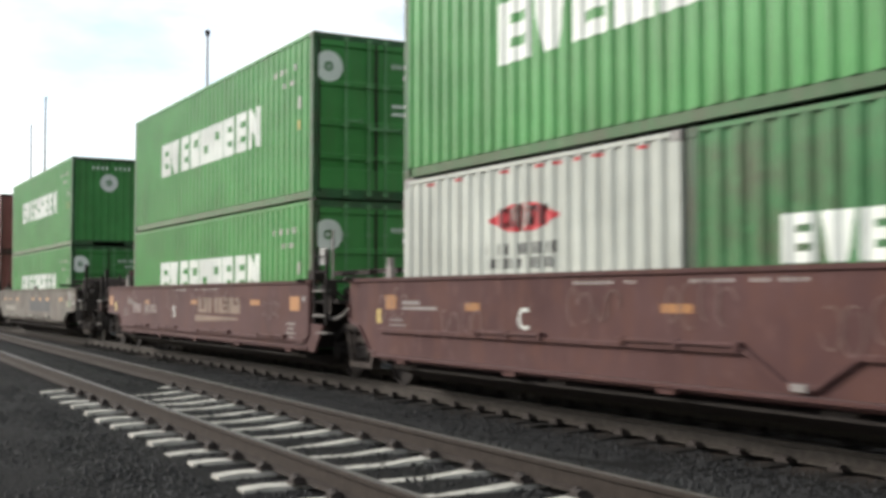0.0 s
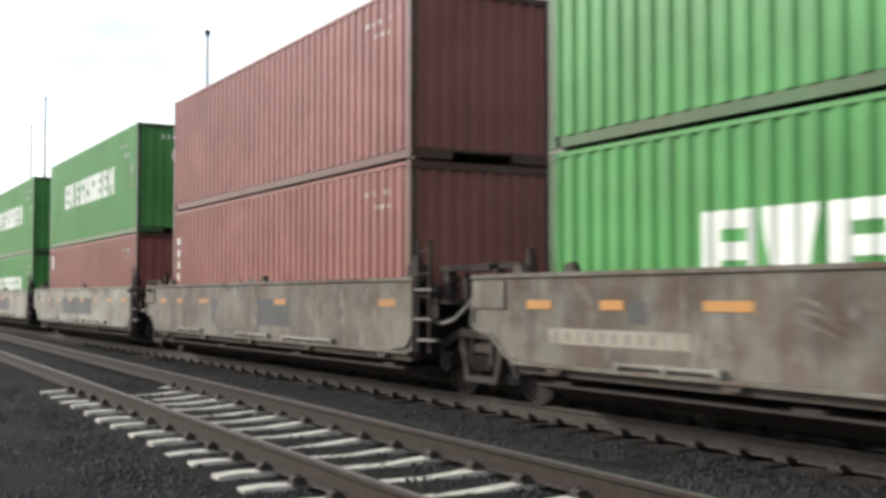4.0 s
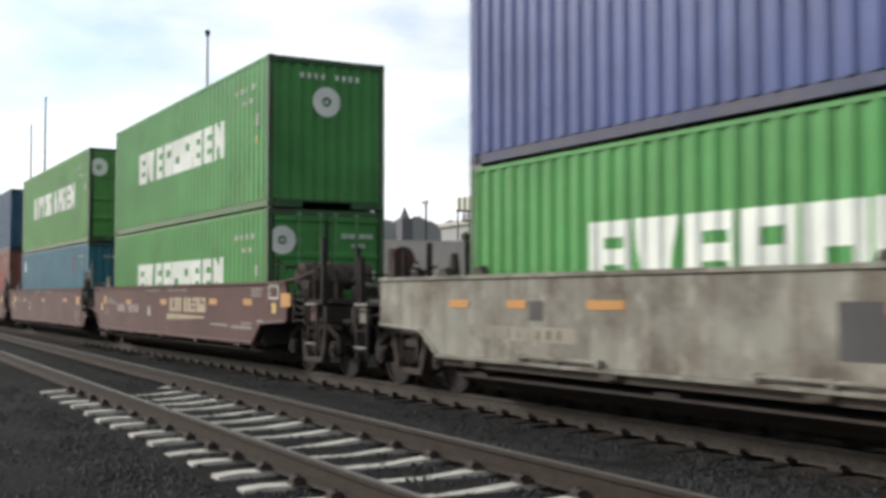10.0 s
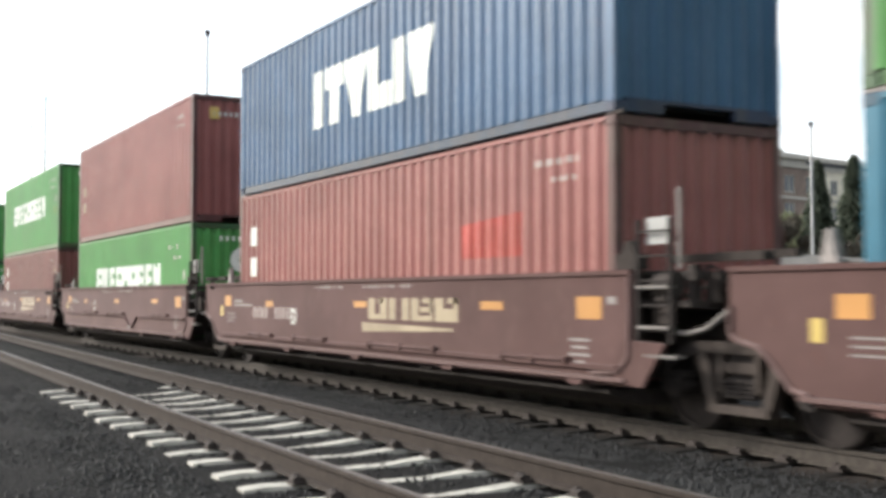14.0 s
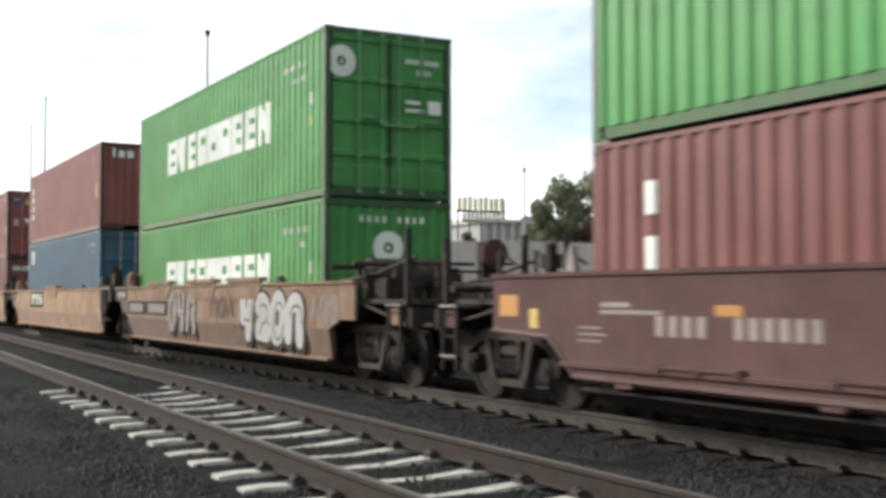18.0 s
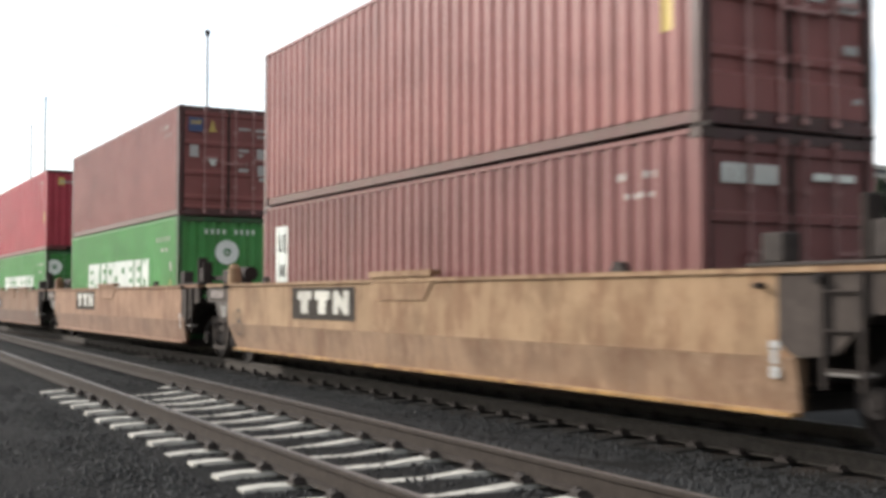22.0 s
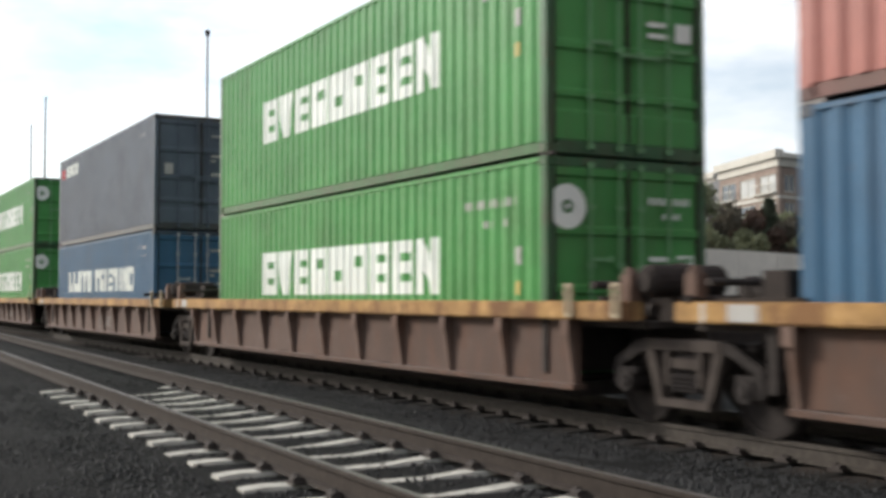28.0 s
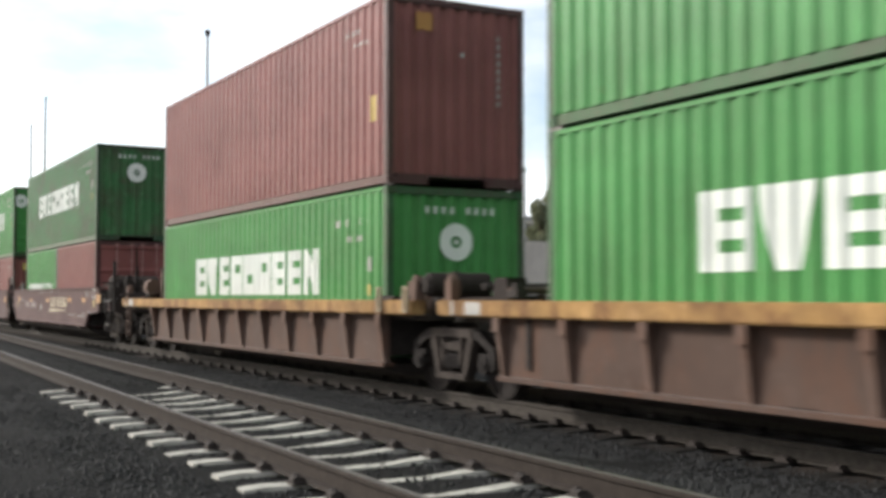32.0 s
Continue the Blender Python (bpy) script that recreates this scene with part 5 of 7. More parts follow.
        bx(bm, lo, hi - 0.06, -0.42, 0.42, 0.48, 0.858)
        part("draft_sill", bm, GRIME, car)
        ladder(car, sx * (x_out - 0.42), 0.42, 1.30, 0.36, 3, TRUCK_DARK)
        for zz in (0.60, 1.24) if "tan" not in mat.name else ():
            bm = bmesh.new()
            bx(bm, sx * (x_out - 0.42) - 0.2, sx * (x_out - 0.42) + 0.2, -1.50, -1.47, zz, zz + 0.025)
            part("step_edge", bm, PALE_STEEL, car, "pale worn step edge")
        hose(car, [(sx * x_out, -0.5, 0.9), (sx * (x_out + 0.2), -0.5, 0.62), (sx * (x_out + 0.5), -0.45, 0.5), (sx * (x_out + 0.65), -0.3, 0.55)], 0.025)


def deep_side(car, f_low, f_up, r_low, r_up, mat, top=1.60, low=0.55, f_cut=0.95, r_cut=0.98, sill=None, edge=None):
    """Deep plate sides of a well car with top chord, lower sill and hanging foot plates."""
    pts = [(-r_up, top), (-r_up, r_cut), (-r_low - 0.42, r_cut - 0.06), (-r_low, low), (f_low, low), (f_low + 0.42 if f_up > f_low + 0.5 else f_up, f_cut - 0.06),
           (f_up, f_cut), (f_up, top)]
    edge = edge or mat
    clean = [pts[0]]
    for p in pts[1:]:
        if abs(p[0] - clean[-1][0]) + abs(p[1] - clean[-1][1]) > 0.01:
            clean.append(p)
    for s in (-1, 1):
        slab(car, "side_plate", clean, s * CAR_Y, s * (CAR_Y - 0.05), mat)
        bm = bmesh.new()
        y0, y1 = sorted((s * (CAR_Y + 0.03), s * (CAR_Y - 0.14)))
        bx(bm, -r_up, f_up, y0, y1, top + 0.003, top + 0.05)
        part("top_chord", bm, mat, car)
        bm = bmesh.new()
        y0, y1 = sorted((s * (CAR_Y - 0.05), s * (CAR_Y - 0.2)))
        deep = 0.14 if sill else 0.09
        bx(bm, -r_low + 0.1, f_low - 0.1, y0, y1, low - deep, low - 0.003)
        part("lower_sill", bm, sill or mat, car)
        bm = bmesh.new()
        y0, y1 = sorted((s * (CAR_Y + 0.045), s * (CAR_Y - 0.12)))
        bx(bm, -r_low + 0.02, f_low - 0.02, y0, y1, low - 0.045, low - 0.006)
        part("edge_lip", bm, edge, car)
        for k in range(5):
            x = -r_low + 0.9 + k * (r_low + f_low - 1.8) / 4
            bm = bmesh.new()
            y0, y1 = sorted((s * (CAR_Y + 0.02), s * (CAR_Y - 0.12)))
            prism(bm, [(x - 0.16, low - 0.046), (x + 0.16, low - 0.046), (x + 0.11, low - 0.11), (x - 0.11, low - 0.11)], y0, y1)
            part("sill_pad", bm, sill or mat, car)
    # rounded lip along the cut-away of the ends
    y = -CAR_Y - 0.012
    if r_up - r_low < 1.5:
        hose(car, [(-r_up + 0.02, y, top - 0.3), (-r_up + 0.02, y, r_cut + 0.06), (-r_up + 0.14, y, r_cut), (-r_low - 0.46, y, r_cut - 0.05), (-r_low - 0.34, y, r_cut - 0.14), (-r_low - 0.08, y, low + 0.04), (-r_low + 0.1, y, low)], 0.026, edge, "contour_lip")
    else:
        hose(car, [(-r_up + 0.02, y, r_cut), (-r_low - 0.46, y, r_cut - 0.05), (-r_low - 0.3, y, r_cut - 0.16), (-r_low, y, low)], 0.026, edge, "contour_lip")
    if f_up - f_low < 0.5:
        hose(car, [(f_low - 0.6, y, low + 0.02), (f_low - 0.12, y, low + 0.06), (f_up - 0.03, y, low + 0.22), (f_up - 0.02, y, top)], 0.028, edge, "contour_lip")
    else:
        hose(car, [(f_up - 0.02, y, f_cut), (f_low + 0.46, y, f_cut - 0.05), (f_low + 0.3, y, f_cut - 0.16), (f_low, y, low)], 0.026, edge, "contour_lip")


def side_rods(car, xs, z, mat):
    for x0, x1 in xs:
        bm = bmesh.new()
        cyl(bm, (x0, -CAR_Y - 0.06, z), (x1, -CAR_Y - 0.06, z), 0.022, n=8)
        for x in (x0, (x0 + x1) / 2, x1):
            bx(bm, x - 0.03, x + 0.03, -CAR_Y - 0.08, -CAR_Y - 0.003, z - 0.05, z + 0.03)
        part("grab_rod", bm, mat, car)


def cone(car, outer, pale=PALE_STEEL):
    """Small guide posts at the corners of the well."""
    bm = bmesh.new()
    prism(bm, [(-6.44, 1.66), (-6.26, 1.66), (-6.29, 1.80), (-6.33, 1.95), (-6.37, 1.95), (-6.41, 1.80)], -1.34, -1.26)
    part("guide_post", bm, pale, car, "small tapered guide post")
    if outer:
        return
    bm = bmesh.new()
    bx(bm, 6.30, 6.62, -1.38, -1.20, 1.66, 1.82)
    prism(bm, [(6.34, 1.82), (6.56, 1.82), (6.50, 1.96), (6.42, 1.96)], -1.34, -1.26)
    part("guide_bracket", bm, STEEL_BROWN, car, "dusty grey-brown guide bracket")


def front_foot(car, mat):
    """Slanted foot plate and pale step edges below the ladder at the front of a unit."""
    bm = bmesh.new()
    prism(bm, [(6.55, 0.94), (7.22, 0.92), (6.86, 0.47), (6.36, 0.49)], -CAR_Y - 0.012, -CAR_Y + 0.03)
    part("foot_plate", bm, mat, car)
    joint_front(car, 7.02, mat, 0.36)


def joint_front(car, x, mat, plate):
    """Treads, plate and air line at the ladder of a unit's front end, and the beam that bridges the joint."""
    for zz in (0.78, 1.06, 1.46):
        bm = bmesh.new()
        x1 = x + 0.12 if zz < 0.9 else x
        bx(bm, x1 - 0.24, x1 + 0.24, -CAR_Y - 0.012, -CAR_Y + 0.10, zz, zz + 0.028)
        part("step_tread", bm, TREAD, car, "pale worn step tread")
    bm = bmesh.new()
    bx(bm, x - 0.16, x + 0.16, -CAR_Y + 0.15, -CAR_Y + 0.17, 1.10, 1.40)
    part("step_back_plate", bm, STEEL_BROWN, car)
    if plate:
        bm = bmesh.new()
        bx(bm, x - plate / 2, x + plate / 2, -1.40, -1.375, 1.90, 2.17)
        part("pale_plate", bm, SILVER, car, "pale square steel plate on the ladder")
        bm = bmesh.new()
        bx(bm, x + 0.24, x + 0.27, -1.36, -1.33, 1.65, 2.45)
        part("grab_post", bm, PALE_STEEL, car)
    hose(car, [(x + 0.1, -1.36, 1.04), (x + 0.38, -1.36, 1.02), (x + 0.62, -1.33, 1.08), (x + 0.85, -1.28, 1.24), (x + 1.02, -1.22, 1.44), (x + 1.15, -1.15, 1.60)], 0.024, TREAD)
    bm = bmesh.new()
    bx(bm, x - 0.2, x + 1.15, -1.12, -0.98, 1.72, 1.80)
    bx(bm, x - 0.1, x + 1.0, -0.55, -0.45, 1.76, 1.84)
    part("bridge_beam", bm, STEEL_BROWN, car, "dusty beam bridging the joint")
    for dx, z1 in ((0.42, 1.62), (0.72, 1.56)):
        bm = bmesh.new()
        cyl(bm, (x + dx, -1.0, z1 - 0.14), (x + dx, -0.5, z1 - 0.14), 0.11, n=12)
        bx(bm, x + dx - 0.07, x + dx + 0.07, -1.06, -0.9, z1 - 0.3, z1)
        part("joint_valve", bm, STEEL_BROWN, car)


def brown_car(x, unit, front, rear, mat, logo=False, truck_f=None, truck_r=None, seed=0, label="", rods=None, scuffs=False):
    car = carry(thing("well_car", label, "rail car", "well cars of the train", at=pose(x, TRACK_Y, 0)))
    outer_f, outer_r = front == "outer", rear == "outer"
    deep_side(car, 6.1 if outer_f else 6.62, 7.75 if outer_f else 6.70, 6.1 if outer_r else 6.55, 7.75 if outer_r else 7.38, mat, edge=CAR_LIP if mat is CAR_BROWN else mat)
    if not outer_f:
        front_foot(car, mat)
    well_floor(car, 6.15, mat)
    end_gear(car, 1, 6.3, 9.3 if outer_f else 7.4, mat, front if outer_f else "joint", seed)
    end_gear(car, -1, 6.3, 9.3 if outer_r else 7.4, mat, rear if outer_r else "joint", seed + 1)
    ladder(car, 7.02 if not outer_f else 8.3, 0.92, 2.15 if not outer_f else 1.5, 0.50, 5, TRUCK_DARK)
    if outer_f:
        spots = [(-3.6, -3.1, 1.2, 1.3), (-0.33, 0.2, 1.2, 1.32), (3.41, 3.91, 1.22, 1.34), (5.52, 6.0, 1.22, 1.34), (7.49, 7.95, 1.2, 1.44)]
        for box in ((6.89, 7.38, 1.56, 1.60), (6.89, 7.38, 1.33, 1.37), (6.89, 6.94, 1.37, 1.56), (7.33, 7.38, 1.37, 1.56)):
            flat_marks(car, "frame_marking", DIM_WHITE, [box])
        flat_marks(car, "placard", LEMON, [(7.07, 7.25, 1.08, 1.27)])
        flat_marks(car, "data_marking", PALE_STEEL, [(5.96, 6.53, 1.50, 1.53), (5.96, 6.5, 1.44, 1.47), (5.96, 6.53, 1.38, 1.41), (5.4, 5.98, 0.86, 0.89), (3.5, 4.6, 0.80, 0.84), (4.8, 5.98, 0.77, 0.82), (6.3, 6.6, 0.9, 0.95)])
    else:
        spots = [(-3.85, -3.5, 1.2, 1.3), (-0.04, 0.42, 1.22, 1.31), (3.73, 4.25, 1.22, 1.32), (5.75, 6.2, 1.14, 1.38)]
        flat_marks(car, "data_marking", PALE_STEEL, [(5.6, 6.0, 0.9, 0.93), (5.65, 5.95, 0.82, 0.85), (5.6, 6.0, 0.74, 0.77), (5.7, 5.9, 0.66, 0.69), (6.3, 6.45, 1.3, 1.38)])
    spots.append((-6.15, -5.8, 1.2, 1.40) if not outer_r else (-7.6, -7.2, 1.15, 1.40))
    gold, tape = (GOLD_OLD, ORANGE_OLD) if mat is CAR_BROWN_OLD else (GOLD, ORANGE)
    flat_marks(car, "reflector", tape, spots, label="orange reflector strip")
    flat_marks(car, "placard", LEMON, [(-6.42, -6.28, 1.0, 1.2)] if not outer_r else [(-6.95, -6.78, 1.02, 1.24)])
    flat_marks(car, "data_marking", PALE_STEEL, [(-5.6, -5.1, 1.27, 1.32), (-5.6, -4.6, 1.20, 1.24), (-6.0, -5.6, 1.04, 1.06), (-6.0, -5.5, 0.97, 0.99), (-6.0, -5.6, 0.9, 0.92)])
    flat_marks(car, "top_marking", DIM_WHITE, bars(-1.5, -0.4, 1.51, 1.545, 12, seed, 0.1) + bars(0.3, 1.9, 1.51, 1.545, 18, seed, 0.2))
    letter(car, unit, -1.34 if unit in "AB" else -2.5, 1.0 if rods == "v" else 0.92, 0.36, WHITE)
    if logo:
        dx = (-0.5 if mat is CAR_BROWN_OLD else -0.2) if outer_r else 0.0
        flat_marks(car, "logo_shape", gold, [(a + 0.45 * (c - 1.05) + 0, b_ + 0.45 * (c - 1.05), c, d, c, d) for a, b_, c, d, c2, d2 in blocks("hfac", 0.45, 3.2, 1.05, 1.36) if c == c2], label="worn gold block logo")
        flat_marks(car, "logo_swoosh", gold, [(0.26, 3.04, 0.86, 1.0, 0.93, 0.965)])
        flat_marks(car, "reporting_marking", PANEL_TEXT, strokes(-4.5 + dx, -3.7 + dx, 0.99, 1.19, 4, seed) + strokes(-3.4 + dx, -2.3 + dx, 0.99, 1.19, 6, seed))
    if rods:
        low_lip = rods == "low"
        zl = 0.62 if low_lip else 0.87
        runs = [(-4.6, -3.5), (-2.4, -1.1), (0.6, 2.6), (4.3, 5.6)] if low_lip else [(-3.5, -2.1), (-0.6, 1.05), (4.0, 5.2)]
        side_rods(car, runs, zl + 0.075, mat)
        line = [(-6.3, zl), (1.15, zl), (1.62, 0.60), (1.95, 0.60), (2.4, zl), (6.5, zl)] if not low_lip else [(-6.3, zl), (6.5, zl)]
        bm = bmesh.new()
        pts = line + [(px, pz + 0.05) for px, pz in reversed(line)]
        prism(bm, pts, -CAR_Y - 0.05, -CAR_Y - 0.002)
        part("side_lip", bm, mat, car)
        if not low_lip:
            bm = bmesh.new()
            bx(bm, 1.70, 1.87, -CAR_Y - 0.07, -CAR_Y - 0.051, 0.585, 0.65)
            part("jacking_pad", bm, PALE_STEEL, car, "scraped bright jacking pad")
    if scuffs:
        rng = random.Random(seed)
        for k in range(6):
            cx, cz = -5.5 + 2.0 * k + rng.uniform(-0.5, 0.5), rng.uniform(1.0, 1.3)
            bm = bmesh.new()
            for m in range(4):
                ox, oz = cx - 0.4 + 0.26 * m + rng.uniform(-0.05, 0.05), cz + rng.uniform(-0.08, 0.08)
                a = rng.uniform(0, 6.28)
                brush(bm, bow(ox, oz, rng.uniform(0.07, 0.15), rng.uniform(0.12, 0.22), a, a + rng.uniform(3.5, 6.6), 12), 0.016, -CAR_Y - 0.0045 - 0.0024 * m)
            tagged(part("chalk_marking", bm, CHALK, car, "smeared pale chalk strokes"), kind="stuff")
    cone(car, outer_f)
    if truck_f is not None:
        build_truck(car, truck_f, TRUCK_DARK)
    if truck_r is not None:
        build_truck(car, truck_r, TRUCK_DARK)
    return car


def grey_car(x, front, rear, truck_f=None, truck_r=None, seed=0, tag=False, patch=(-3.4, 1.2), label=""):
    rng = random.Random(seed)
    shade = CAR_GREY_DIRTY if seed in (20, 21) else CAR_GREY
    car = carry(thing("well_car", label, "rail car", "well cars of the train", at=pose(x, TRACK_Y, 0)))
    outer_f, outer_r = front == "outer", rear == "outer"
    # sill: shade on the inset lower sill is put into its dark colour
    deep_side(car, 6.55 if outer_f else 6.62, 8.2 if outer_f else 6.72, 6.5, 8.2 if outer_r else 7.4, shade, low=0.63, sill=CAR_GRIME, edge=shade)
    well_floor(car, 6.15, GRIME)
    end_gear(car, 1, 6.3, 9.3 if outer_f else 7.4, CAR_GREY, front if outer_f else "joint", seed)
    end_gear(car, -1, 6.3, 9.3 if outer_r else 7.4, CAR_GREY, rear if outer_r else "joint", seed + 1)
    ladder(car, 6.95 if not outer_f else 8.3, 0.62, 2.15 if not outer_f else 1.5, 0.34, 5, TRUCK_DARK)
    if not outer_f:
        joint_front(car, 6.95, shade, 0)
    p0, p1 = patch
    flat_marks(car, "repaint_patch", CAR_GREY_PATCH, [(p0, p1, 0.86, 1.34)], label="dark grey repaint patch")
    spots = [(p0 + 0.5, p0 + 1.0), ((p0 + p1) / 2 - 0.1, (p0 + p1) / 2 + 0.4), (p1 - 0.75, p1 - 0.2), (5.6, 6.15), (-3.15, -2.5), (-4.75, -4.35), (-6.15, -5.65)]
    if seed == 22:
        spots = [(-4.75, -4.35), (-3.1, -2.55), (-1.3, -0.8), (0.45, 0.9), (2.35, 2.75), (4.0, 4.5), (5.6, 6.15), (-6.15, -5.65)]
    elif seed == 23:
        spots = [(-1.3, -0.8), (0.25, 0.75), (2.5, 3.05), (4.5, 5.15), (-3.15, -2.5), (-4.75, -4.35), (-6.15, -5.65)]
    flat_marks(car, "reflector", ORANGE_OLD if seed in (21, 22) else ORANGE, [(a, b, 1.24, 1.34) for a, b in spots if not any(a < q[0] < b for q in spots)], y=-CAR_Y - 0.008, label="orange reflector strip")
    if seed in (20, 24):
        flat_marks(car, "number_patch", STRIP, [(-5.7, -3.35, 0.86, 1.03)], label="pale painted-over number strip")
        flat_marks(car, "number_marking", CAR_GREY, bars(-5.6, -3.5, 0.89, 1.0, 10, seed), y=-CAR_Y - 0.009)
    flat_marks(car, "small_patch", CAR_GREY_PATCH, [(-4.28, -3.98, 1.10, 1.33)])
    if not outer_r:
        bm = bmesh.new()
        bx(bm, -7.36, -6.62, -CAR_Y - 0.028, -CAR_Y - 0.002, 1.24, 1.57)
        part("end_plate", bm, shade, car, "raised grey end plate")
    cone(car, outer_f, STEEL_BROWN)
    side_rods(car, [(1.9, 4.0), (-0.6, 1.1), (-4.4, -2.9)], 0.685, CAR_GREY)
    for k in range(2):
        cx, cz = rng.uniform(-5.5, 5.6), rng.uniform(0.95, 1.4)
        bm = bmesh.new()
        for m in range(3):
            pts = [(cx + 0.11 * q, cz - 0.10 * m - 0.012 * q * q * rng.uniform(0.6, 1.2)) for q in range(5)]
            top, bot = [], []
            for q, (a, b) in enumerate(pts):
                w = 0.022 * (1 - abs(q - 1.5) / 4)
                top.append(bm.verts.new((a, -CAR_Y - 0.0075, b + w)))
                bot.append(bm.verts.new((a, -CAR_Y - 0.0075, b - w)))
            for q in range(4):
                bm.faces.new((bot[q], bot[q + 1], top[q + 1], top[q]))
        tagged(part("smear_marking", bm, CAR_GREY_DIRTY, car, "dark curved smears"), kind="stuff")
    if seed == 20:
        for box in ((7.67, 8.14, 1.42, 1.45), (7.67, 8.14, 1.15, 1.18), (7.67, 7.70, 1.18, 1.42), (8.11, 8.14, 1.18, 1.42)):
            flat_marks(car, "frame_marking", DIM_WHITE, [box])
        flat_marks(car, "rusty_patch", CAR_WEB, [(6.63, 7.05, 1.28, 1.44)])
        flat_marks(car, "spray_marking", SILVER, [(7.16, 7.47, 1.47, 1.53), (7.16, 7.24, 1.29, 1.47), (7.30, 7.47, 1.30, 1.37)])
        flat_marks(car, "yellow_patch", GOLD, [(6.86, 7.08, 1.06, 1.24)])
        flat_marks(car, "green_patch", GREEN_OLD, [(7.12, 7.43, 1.05, 1.24)])
    for k in range(3):
        bm = bmesh.new()
        xx = -6.4 + 0.9 * k + rng.uniform(-0.1, 0.1) + (k == 2) * 5.2
        prism(bm, [(xx, 1.655), (xx + 0.22, 1.655), (xx + 0.16, 1.76), (xx + 0.03, 1.74)], -CAR_Y + 0.02, -CAR_Y + 0.12)
        part("guide_bracket", bm, CAR_GRIME, car)
    if tag:
        graffiti(car, [(-1.5 + 0.55 * k, 1.1 + 0.05 * (k % 2), 0.40, 0.44) for k in range(4)], CAR_GREY_PATCH, shade, seed)
    if truck_f is not None:
        build_truck(car, truck_f, TRUCK_DARK)
    if truck_r is not None:
        build_truck(car, truck_r, TRUCK_DARK)
    return car


def graffiti(car, lobes, edge, fill, seed, y=-CAR_Y - 0.006):
    """Rounded sprayed shapes with a dark outline."""
    rng = random.Random(seed)
    for name, mat, grow, off in (("spray_outline", edge, 1.16, 0), ("spray_fill", fill, 1.0, 0.003)):
        bm = bmesh.new()
        for i, (cx, cz, rx, rz) in enumerate(lobes):
            rr = random.Random(seed * 31 + i)
            ph = [rr.uniform(0, 6.28) for _ in range(3)]
            ring = []
            for k in range(30):
                a = 6.28319 * k / 30
                w = 1 + 0.10 * math.sin(2 * a + ph[0]) + 0.07 * math.sin(3 * a + ph[1]) + 0.05 * math.sin(5 * a + ph[2])
                ring.append(bm.verts.new((cx + rx * w * grow * math.cos(a), y - off - 0.0006 * i, cz + rz * w * grow * math.sin(a))))
            bm.faces.new(ring)
        part(name, bm, mat, car)


def spray_piece(car, x0, x1, z0, z1, kinds, width, edge, fill, shade, label=""):
    """Fat sprayed forms side by side: a broad dark edge, a pale fill, thin dark lines inside."""
    z0, z1 = z0 + width * 0.62, z1 - width * 0.62
    st, h = (x1 - x0) / len(kinds), z1 - z0
    lines = []
    for k, kind in enumerate(kinds):
        cx, cz, r = x0 + (k + 0.5) * st, (z0 + z1) / 2, st * 0.32
        lean = 0.10 * h
        if kind == "ring":
            p = bow(cx, cz, r, h * 0.46, 0.4, 6.5, 20)
        elif kind == "hook":
            p = bow(cx, cz + h * 0.16, r, h * 0.24, 2.6, -1.6) + [(cx - r * 0.6, z0 + 0.14 * h), (cx + r * 1.2, z0 + 0.10 * h)]
        elif kind == "arch":
            p = [(cx - r, z0 + 0.08 * h)] + bow(cx, cz + h * 0.10, r, h * 0.30, 3.1, -0.5) + [(cx + r * 1.1, z0 + 0.02 * h)]
        elif kind == "fork":
            p = [(cx - r, z1 - 0.12 * h), (cx - r * 0.9, cz), (cx + r * 0.5, cz - 0.04 * h), (cx + r * 0.6, z1 - 0.08 * h), (cx + r * 0.4, z0 + 0.06 * h)]
        else:
            p = [(cx - r, z0 + 0.1 * h), (cx, z1 - 0.1 * h), (cx + r, z0 + 0.14 * h), (cx - r * 0.3, cz)]
        lines.append([(x + lean * (z - cz) / h, z) for x, z in p])
    for name, mat, w, y in (("spray_outline", edge, width * 1.45, -CAR_Y - 0.006), ("spray_fill", fill, width, -CAR_Y - 0.012), ("spray_shading", shade, width * 0.10, -CAR_Y - 0.018)):
        bm = bmesh.new()
        for k, p in enumerate(lines):
            off = 0.03 if name == "spray_outline" else 0
            q = [(x + off, z - off) for x, z in p]
            if name == "spray_shading":
                q = [(x + width * 0.22, z - width * 0.16) for x, z in p[1:-1]]
            brush(bm, q, w, y - 0.0022 * (k % 2))
        tagged(part(name, bm, mat, car, label if name == "spray_fill" else ""), kind="stuff")


